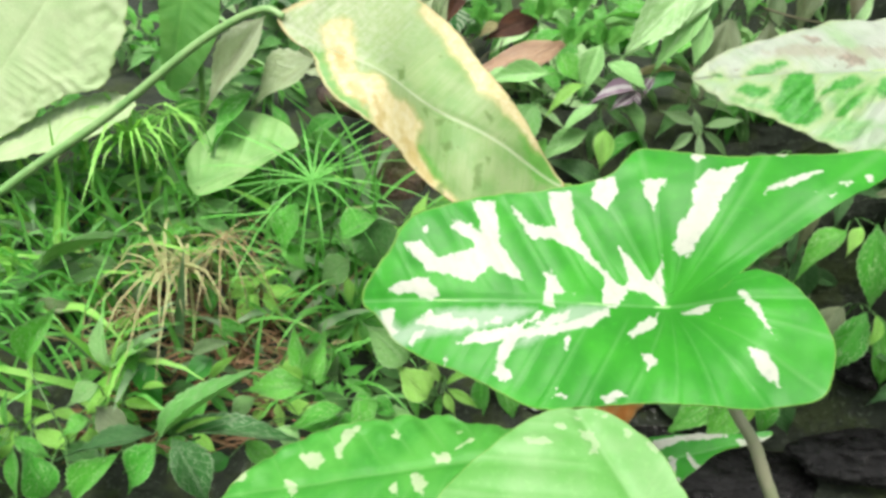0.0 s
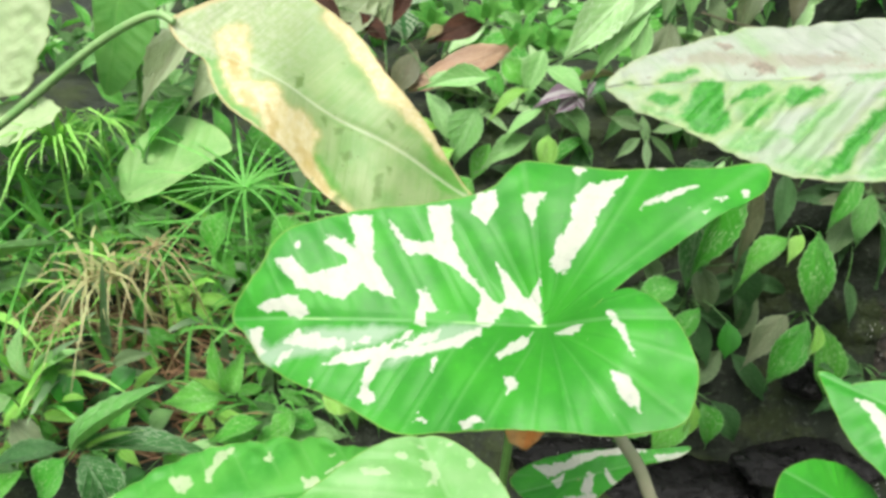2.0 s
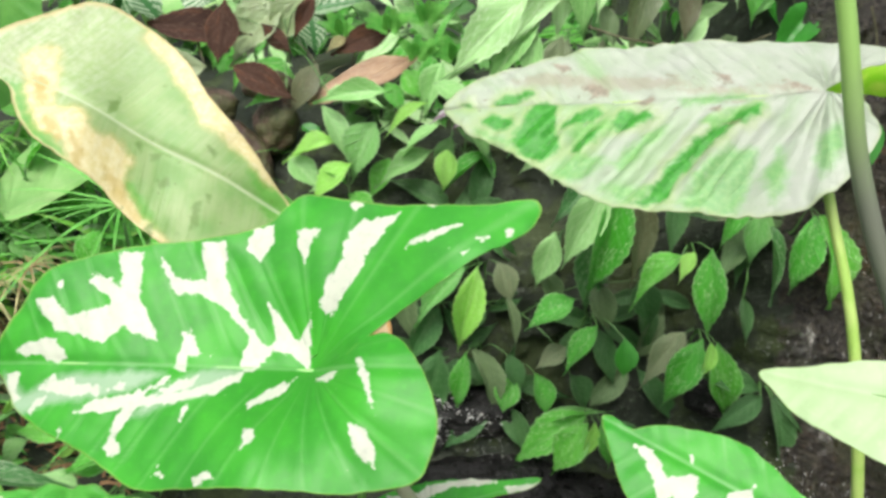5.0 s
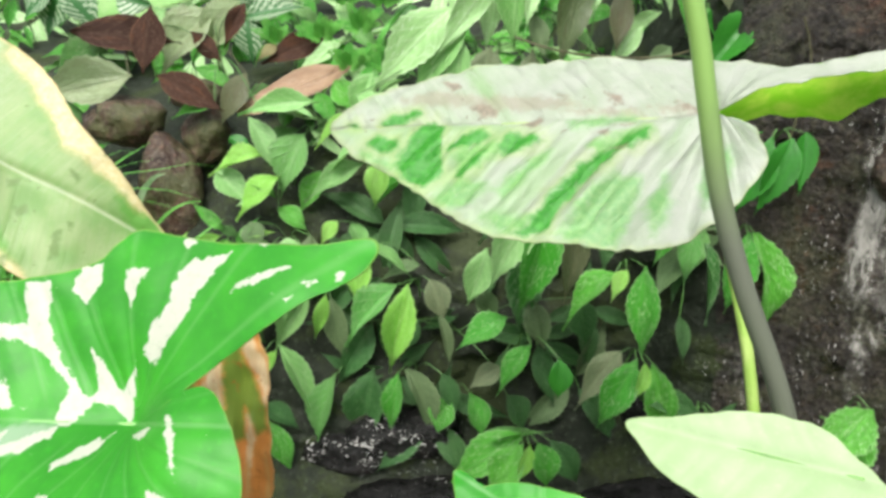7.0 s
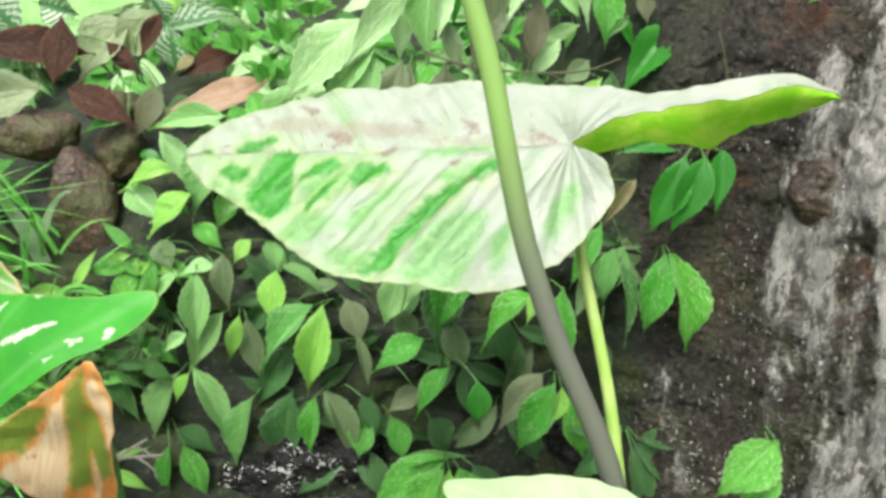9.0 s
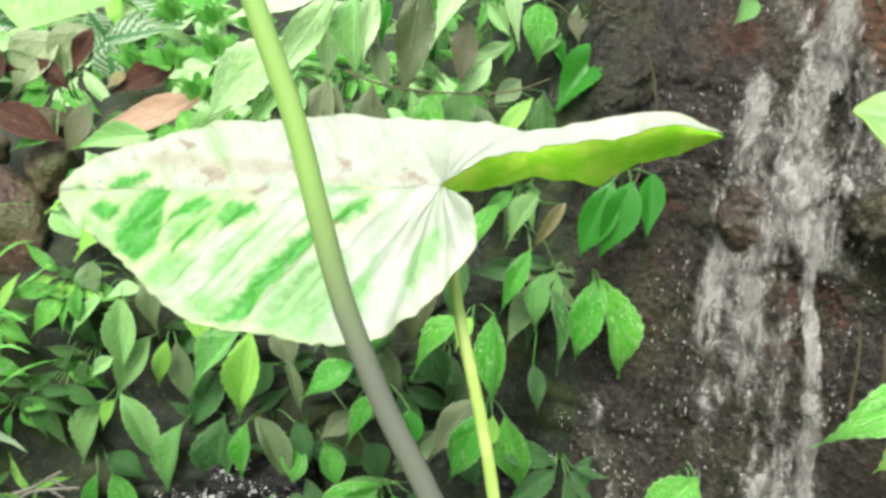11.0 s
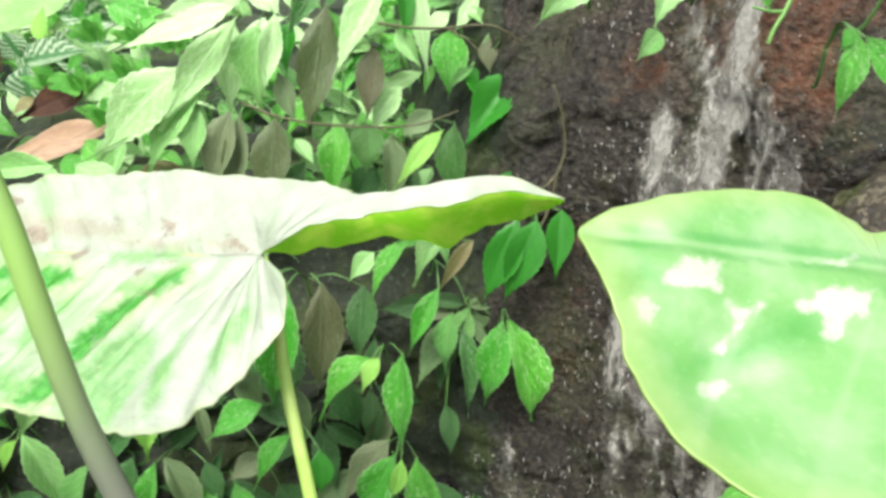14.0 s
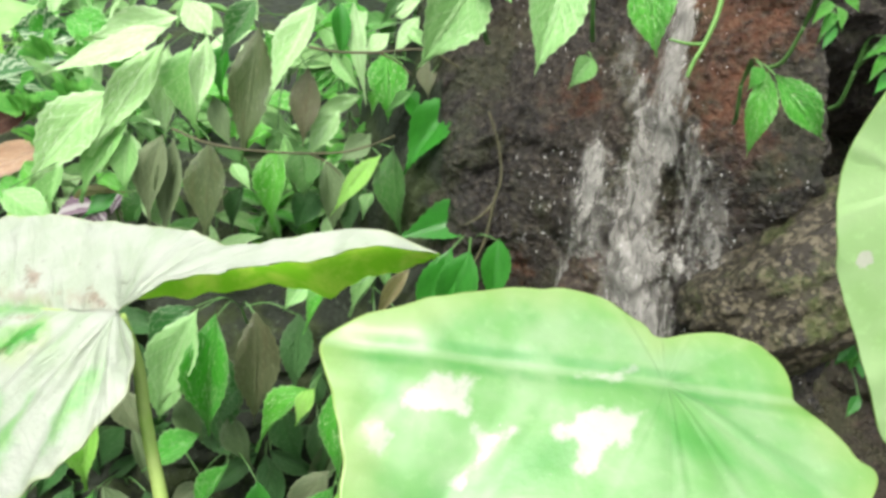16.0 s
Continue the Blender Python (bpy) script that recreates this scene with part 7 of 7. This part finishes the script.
sedge((-0.243, 1.395, 1.035), (-0.24, 1.44, 0.75), 24, 0.32, GRASS, "green umbrella sedge with long spread rays", 2, 0.25)
sedge((-0.51, 1.34, 0.86), (-0.51, 1.38, 0.60), 24, 0.14, STRAWGREEN, "withered straw-green umbrella sedge", 3, 1.1, 0.0065, rise=(0.6, 1.9))
sedge((-0.46, 1.32, 0.88), (-0.46, 1.38, 0.60), 16, 0.15, STRAWGREEN, "withered straw-green umbrella sedge", 4, 1.2, 0.006, rise=(0.6, 1.9))
sedge((-0.42, 1.40, 0.92), (-0.42, 1.44, 0.65), 18, 0.14, DRY, "withered straw-brown umbrella sedge", 5, 1.0, 0.004)
sedge((-0.56, 1.32, 0.80), (-0.56, 1.36, 0.60), 20, 0.13, DRY, "withered straw-brown umbrella sedge", 7, 0.9, 0.004)


def grass_patch(name, count, box, length, width, material, label, seed, lean=0.5, thin=0.0):
    """Loose grass, one mesh."""
    rng = random.Random(seed)
    verts, faces = [], []
    for _ in range(count):
        x = rng.uniform(*box[0])
        s = rng.uniform(*box[1])
        y, z = bank_point(x, s)
        if -0.58 < x < -0.28 and z < 0.84 and rng.random() < thin:
            continue
        root = Vector((x, y - 0.02, z - 0.01))
        d = Vector((rng.gauss(0, lean), rng.uniform(-0.8, 0.0), rng.uniform(0.45, 1.1))).normalized()
        ln = length * rng.uniform(0.5, 1.2)
        fall = rng.uniform(0.1, 0.7)
        pts = [root + d * ln * (i / 6) + Vector((0, 0, -1)) * fall * ln * (i / 6) ** 2 for i in range(7)]
        v, f = ribbon(pts, width * rng.uniform(0.6, 1.3), (0.2, -0.8, 0.5))
        faces += [tuple(k + len(verts) for k in q) for q in f]
        verts += v
    return tagged(mesh_object(name, verts, faces, material), label, "grass", kind="stuff")


grass_patch("grass", 480, ((-1.0, -0.12), (0.28, 0.50)), 0.30, 0.008, GRASS, "long fine green grass on the bank", 11, thin=0.8)
grass_patch("broad_grass", 130, ((-1.05, -0.28), (0.26, 0.50)), 0.33, 0.014, BRIGHT, "long bright green grass blades on the bank", 14, thin=0.85)
grass_patch("dry_grass", 130, ((-0.75, -0.25), (0.30, 0.46)), 0.16, 0.005, DRY, "dry straw-coloured grass on the bank", 12, 0.8)
grass_patch("dead_grass", 340, ((-0.62, -0.28), (0.25, 0.38)), 0.12, 0.005, BROWNGRASS, "tangled brown dead grass at the sedges' foot", 15, 0.9)
grass_patch("strap_grass", 64, ((-1.0, -0.1), (0.28, 0.5)), 0.30, 0.022, OLIVE_BLADE, "broad grey-green grass blades on the bank", 13)


# ---- moss-like fern tufts ----
def fern_tuft(at, size, label, seed):
    """A tuft of feathery fronds with fine leaflets."""
    rng = random.Random(seed)
    ob = holder("fern_tuft", at, label, "fern", "fern tufts")
    at = Vector(at)
    for k in range(14):
        a = rng.uniform(0, 2 * math.pi)
        d = Vector((math.cos(a) * 0.8, -0.5 + 0.3 * math.sin(a), 0.35 + 0.6 * abs(math.sin(a)))).normalized()
        side = d.cross(Vector((0, -0.8, 0.6))).normalized()
        up = side.cross(d)
        ln = size * rng.uniform(0.6, 1.1)
        verts, faces = [], []
        for i in range(1, 13):
            t = i / 12
            c = at + d * ln * t - Vector((0, 0, 0.25 * ln * t * t))
            for sgn in (-1, 1):
                w = ln * 0.26 * (1 - t) + 0.004
                p = side * sgn * w + d * w * 0.5 + up * w * rng.uniform(-0.2, 0.3)
                b = len(verts)
                verts += [c, c + p * 0.5 + d * 0.004, c + p, c + p * 0.5 - d * 0.004]
                faces.append((b, b + 1, b + 2, b + 3))
        part("frond", verts, faces, FERN, ob)
    return ob


for i, (x, y, z) in enumerate(((0.22, 1.75, 1.36), (0.30, 1.78, 1.38), (0.36, 1.72, 1.30), (0.28, 1.7, 1.30), (0.16, 2.0, 1.47), (0.25, 2.0, 1.46), (0.34, 1.95, 1.45), (0.10, 1.9, 1.36))):
    fern_tuft((x, y, z), 0.075, "bright green feathery moss fern", i)


# ---- creeping stems between the leaves ----
def creeper(points, r0, r1, material, label):
    ob = holder("creeper_stem", points[0], label, "creeper", "creeping stems")
    v, f = tube_mesh(points, [r0 + (r1 - r0) * i / (len(points) - 1) for i in range(len(points))], 7)
    part("stem", v, f, material, ob)
    mid = Vector(points[len(points) // 2])
    nxt = Vector(points[len(points) // 2 + 1])
    side = (nxt - mid).normalized().cross(Vector((0, -1, 0)))
    v, f = tube_mesh([mid, mid.lerp(nxt, 0.4) + side * 0.015, mid.lerp(nxt, 0.7) + side * 0.035], [r1, r1 * 0.8, r1 * 0.6], 6)
    part("side_shoot", v, f, material, ob)
    return ob


creeper([(1.053, 1.37, 1.375), (1.067, 1.37, 1.332), (1.073, 1.37, 1.281), (1.063, 1.37, 1.242), (1.05, 1.37, 1.184), (1.027, 1.37, 1.137)], 0.0016, 0.0022, TWIG, "thin brown creeping stem on the rock edge")
creeper([(0.586, 1.43, 1.346), (0.642, 1.41, 1.326), (0.709, 1.41, 1.315), (0.789, 1.41, 1.311), (0.853, 1.41, 1.315), (0.917, 1.44, 1.335)], 0.0022, 0.0016, TWIG, "thin brown creeping stem among hanging leaves")
creeper([(0.793, 1.42, 1.465), (0.838, 1.40, 1.457), (0.894, 1.40, 1.457), (0.962, 1.40, 1.461), (1.014, 1.42, 1.437)], 0.0022, 0.0016, TWIG, "thin brown creeping stem among hanging leaves")
creeper([(1.265, 1.080, 1.513), (1.258, 1.080, 1.480), (1.247, 1.080, 1.452), (1.237, 1.080, 1.434), (1.231, 1.080, 1.418)], 0.0030, 0.0020, STEM, "short pale green stem hanging over the water")
creeper([(0.059, 1.300, 0.693), (0.089, 1.300, 0.702), (0.114, 1.300, 0.717), (0.136, 1.300, 0.729)], 0.0030, 0.0024, TWIGPALE, "bare pale grey stem low on the bank")
creeper([(0.068, 1.300, 0.686), (0.090, 1.300, 0.696), (0.114, 1.300, 0.699), (0.161, 1.300, 0.700)], 0.0030, 0.0024, TWIGPALE, "bare pale grey stem low on the bank")


# ---- mossy boulder beside the fall ----
def boulder(name, at, size, material, label, seed, tilt=0.0, rugged=0.09):
    bm = bmesh.new()
    bmesh.ops.create_icosphere(bm, subdivisions=5, radius=1.0)
    for v in bm.verts:
        p = v.co.copy()
        d = 1 + 0.22 * noise.noise(p * 1.3 + Vector((seed, 0, 0))) + rugged * noise.fractal(p * 4.0, 0.8, 2.0, 4)
        v.co = Vector((p.x * size[0], p.y * size[1], p.z * size[2])) * d
    me = bpy.data.meshes.new(name)
    bm.to_mesh(me)
    bm.free()
    me.materials.append(material)
    me.polygons.foreach_set("use_smooth", [True] * len(me.polygons))
    ob = new(name, me)
    ob.matrix_world = pose(*at, 0, tilt, 0)
    return tagged(ob, label, "rock")


boulder("boulder", (1.425, 1.10, 1.205), (0.185, 0.085, 0.085), MOSSY, "dark grey-brown boulder speckled with moss beside the water", 3, -30)
boulder("boulder", (1.200, 1.285, 1.135), (0.052, 0.05, 0.06), FALLROCK, "small wet red-brown rock standing in the fall", 5)
for drop in (((1.278, 1.115, 1.02), (1.275, 1.105, 0.97), (1.268, 1.10, 0.90), (1.266, 1.10, 0.86)), ((1.297, 1.09, 1.01), (1.296, 1.082, 0.97), (1.294, 1.078, 0.93), (1.293, 1.078, 0.90))):
    moss = holder("hanging_moss", drop[0], "thin ochre strand of dripping moss on the rock", "moss", "moss strands")
    v, f = tube_mesh(drop, (0.0006, 0.0022, 0.0016, 0.0008), 7)
    part("strand", v, f, OCHREMOSS, moss)
for i, (x, y, z, a, b, c) in enumerate(((0.42, 1.50, 0.44, 0.16, 0.09, 0.04), (0.62, 1.46, 0.40, 0.18, 0.11, 0.04), (0.86, 1.40, 0.47, 0.15, 0.08, 0.05), (0.30, 1.48, 0.36, 0.16, 0.10, 0.04), (0.39, 1.57, 0.555, 0.12, 0.06, 0.055), (0.27, 1.58, 0.515, 0.10, 0.06, 0.05), (0.89, 1.47, 0.635, 0.07, 0.05, 0.045))):
    boulder("wet_stone", (x, y, z), (a, b, c), WETBLACK, "low glistening black stone at the foot of the bank", 12 + i)


def glints(at, size, count, label, seed):
    """Clusters of white chips that stand in for glints on a wet stone, one mesh."""
    rng = random.Random(seed)
    verts, faces = [], []
    hubs = [(rng.uniform(-0.75, 0.75), rng.uniform(0.0, 0.9)) for _ in range(9)]
    for _ in range(count):
        hx, hz = rng.choice(hubs)
        x, z = hx + rng.gauss(0, 0.09), hz + rng.gauss(0, 0.09)
        if x * x + z * z > 0.98:
            continue
        c = Vector((at[0] + x * size[0] * 1.08, at[1] - size[1] * (1.06 * math.sqrt(1 - min(1, x * x + z * z)) + 0.22), at[2] + z * size[2] * 1.08))
        r, a = 0.0006 + 0.0022 * rng.random() ** 2, rng.uniform(0, 3.14)
        long = Vector((math.cos(a), 0, math.sin(a) * 0.7)) * r * rng.uniform(1.0, 2.6)
        wide = Vector((-math.sin(a), 0, math.cos(a))) * r * 0.6
        deep = Vector((0, r, 0))
        b = len(verts)
        verts += [c + long, c + wide - deep * 0.5, c - long, c - wide - deep * 0.5, c + deep]
        faces += [(b, b + 1, b + 3), (b + 1, b + 2, b + 3), (b, b + 4, b + 1), (b + 1, b + 4, b + 2), (b + 2, b + 4, b + 3), (b + 3, b + 4, b)]
    return tagged(mesh_object("water_glints", verts, faces, DROP_GLINT, smooth=False), label, "water drops", kind="stuff")


glints((0.39, 1.57, 0.555), (0.12, 0.06, 0.055), 150, "white chips standing in for glints on a wet black stone", 31)
glints((0.27, 1.58, 0.515), (0.10, 0.06, 0.05), 110, "white chips standing in for glints on a wet black stone", 32)
glints((0.89, 1.47, 0.635), (0.07, 0.05, 0.045), 120, "white chips standing in for glints on a wet black stone", 33)
boulder("boulder", (-0.10, 1.70, 1.05), (0.068, 0.06, 0.115), BROWNROCK, "dark reddish-brown rock flecked with moss", 21, rugged=0.045)
boulder("boulder", (-0.20, 1.74, 1.19), (0.085, 0.06, 0.055), BROWNROCK, "dark reddish-brown rock flecked with moss", 24, rugged=0.045)
boulder("boulder", (-0.05, 1.77, 1.245), (0.055, 0.05, 0.035), BROWNROCK, "small dark reddish-brown rock among leaves", 27, rugged=0.045)
boulder("boulder", (-0.03, 1.74, 1.16), (0.05, 0.05, 0.06), BROWNROCK, "small dark reddish-brown rock among leaves", 29, rugged=0.045)


# ---- undergrowth on the bank ----
def undergrowth(count, xs, ss, kinds, size, seed, reach=0.05, leaves=(4, 8), skip=None):
    """Leafy shoots scattered over the bank; kinds: materials with their shares."""
    rng = random.Random(seed)
    mats = [k for k, w in kinds for _ in range(w)]
    for _ in range(count):
        x, s = rng.uniform(*xs), rng.uniform(*ss)
        y, z = bank_point(x, s)
        y2, z2 = bank_point(x, s + 0.01)
        out = Vector((0, -(z2 - z), (y2 - y))).normalized()
        if skip and skip(x, y, z):
            continue
        tip = Vector((x, y, z)) + out * reach * rng.uniform(0.7, 1.5) + Vector((0, 0, 0.02))
        rows = []
        main = rng.choice(mats)
        turn = rng.uniform(0, 6.28)
        n = rng.randint(*leaves)
        for k in range(n):
            a = turn + 2 * math.pi * k / n + rng.uniform(-0.3, 0.3)
            d = Vector((math.cos(a), -0.25 + 0.25 * math.sin(a), 0.75 * math.sin(a) - 0.45)).normalized()
            ln = size * rng.uniform(0.65, 1.25)
            base = tip + d * 0.012 + out * rng.uniform(-0.01, 0.015)
            rows.append((tuple(base), tuple(base + d * ln), ln * (rng.uniform(0.28, 0.38) if main is PALE else rng.uniform(0.30, 0.44)), main if rng.random() < 0.8 else rng.choice(mats)))
        shoot(rows, "in the undergrowth", "undergrowth_shoot", "foliage plant", 0.04, facing=out * 0.7 + Vector((rng.uniform(-0.4, 0.4), -0.5, rng.uniform(0.1, 0.6))), group="undergrowth")


def bare(x, y, z):
    """Where withered leaves and open soil show instead of growth."""
    return (-0.60 < x < -0.12 and y < 1.06) or (-0.30 < x < 0.12 and 1.64 < y < 2.0) or (0.30 < x < 0.58 and z < 0.66) or (0.10 < x < 0.99 and 0.55 < z < 1.08)


undergrowth(90, (-1.25, 0.1), (0.16, 0.50), ((GREEN, 6), (YOUNG, 3), (OLIVE, 2), (SHADE, 1)), 0.065, 21, skip=bare)
undergrowth(85, (-1.3, 0.2), (0.42, 0.70), ((GREEN, 5), (OLIVE, 3), (SHADE, 1)), 0.085, 22, skip=bare)
undergrowth(20, (0.05, 0.95), (0.36, 0.52), ((SHADE, 3), (GREEN, 3), (SAGE, 3), (OLIVE, 1)), 0.075, 23, 0.03, skip=bare)
undergrowth(26, (0.1, 0.98), (0.50, 0.66), ((GREEN, 3), (PALE, 2), (SHADE, 4), (OLIVE, 2)), 0.085, 24, 0.02, (3, 5), skip=bare)
undergrowth(50, (-1.2, 1.0), (0.66, 0.80), ((GREEN, 4), (PALE, 2), (SHADE, 2), (OLIVE, 2)), 0.13, 25)
# Back layer under the white leaf, its shade painted by dark leaf colour.
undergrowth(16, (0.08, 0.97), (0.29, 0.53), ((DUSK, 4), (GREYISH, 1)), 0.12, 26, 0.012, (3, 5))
undergrowth(24, (0.62, 0.98), (0.56, 0.70), ((SAGE, 1), (SHADE, 2), (GREEN, 3), (OLIVE, 3)), 0.07, 27, 0.02, (3, 6))
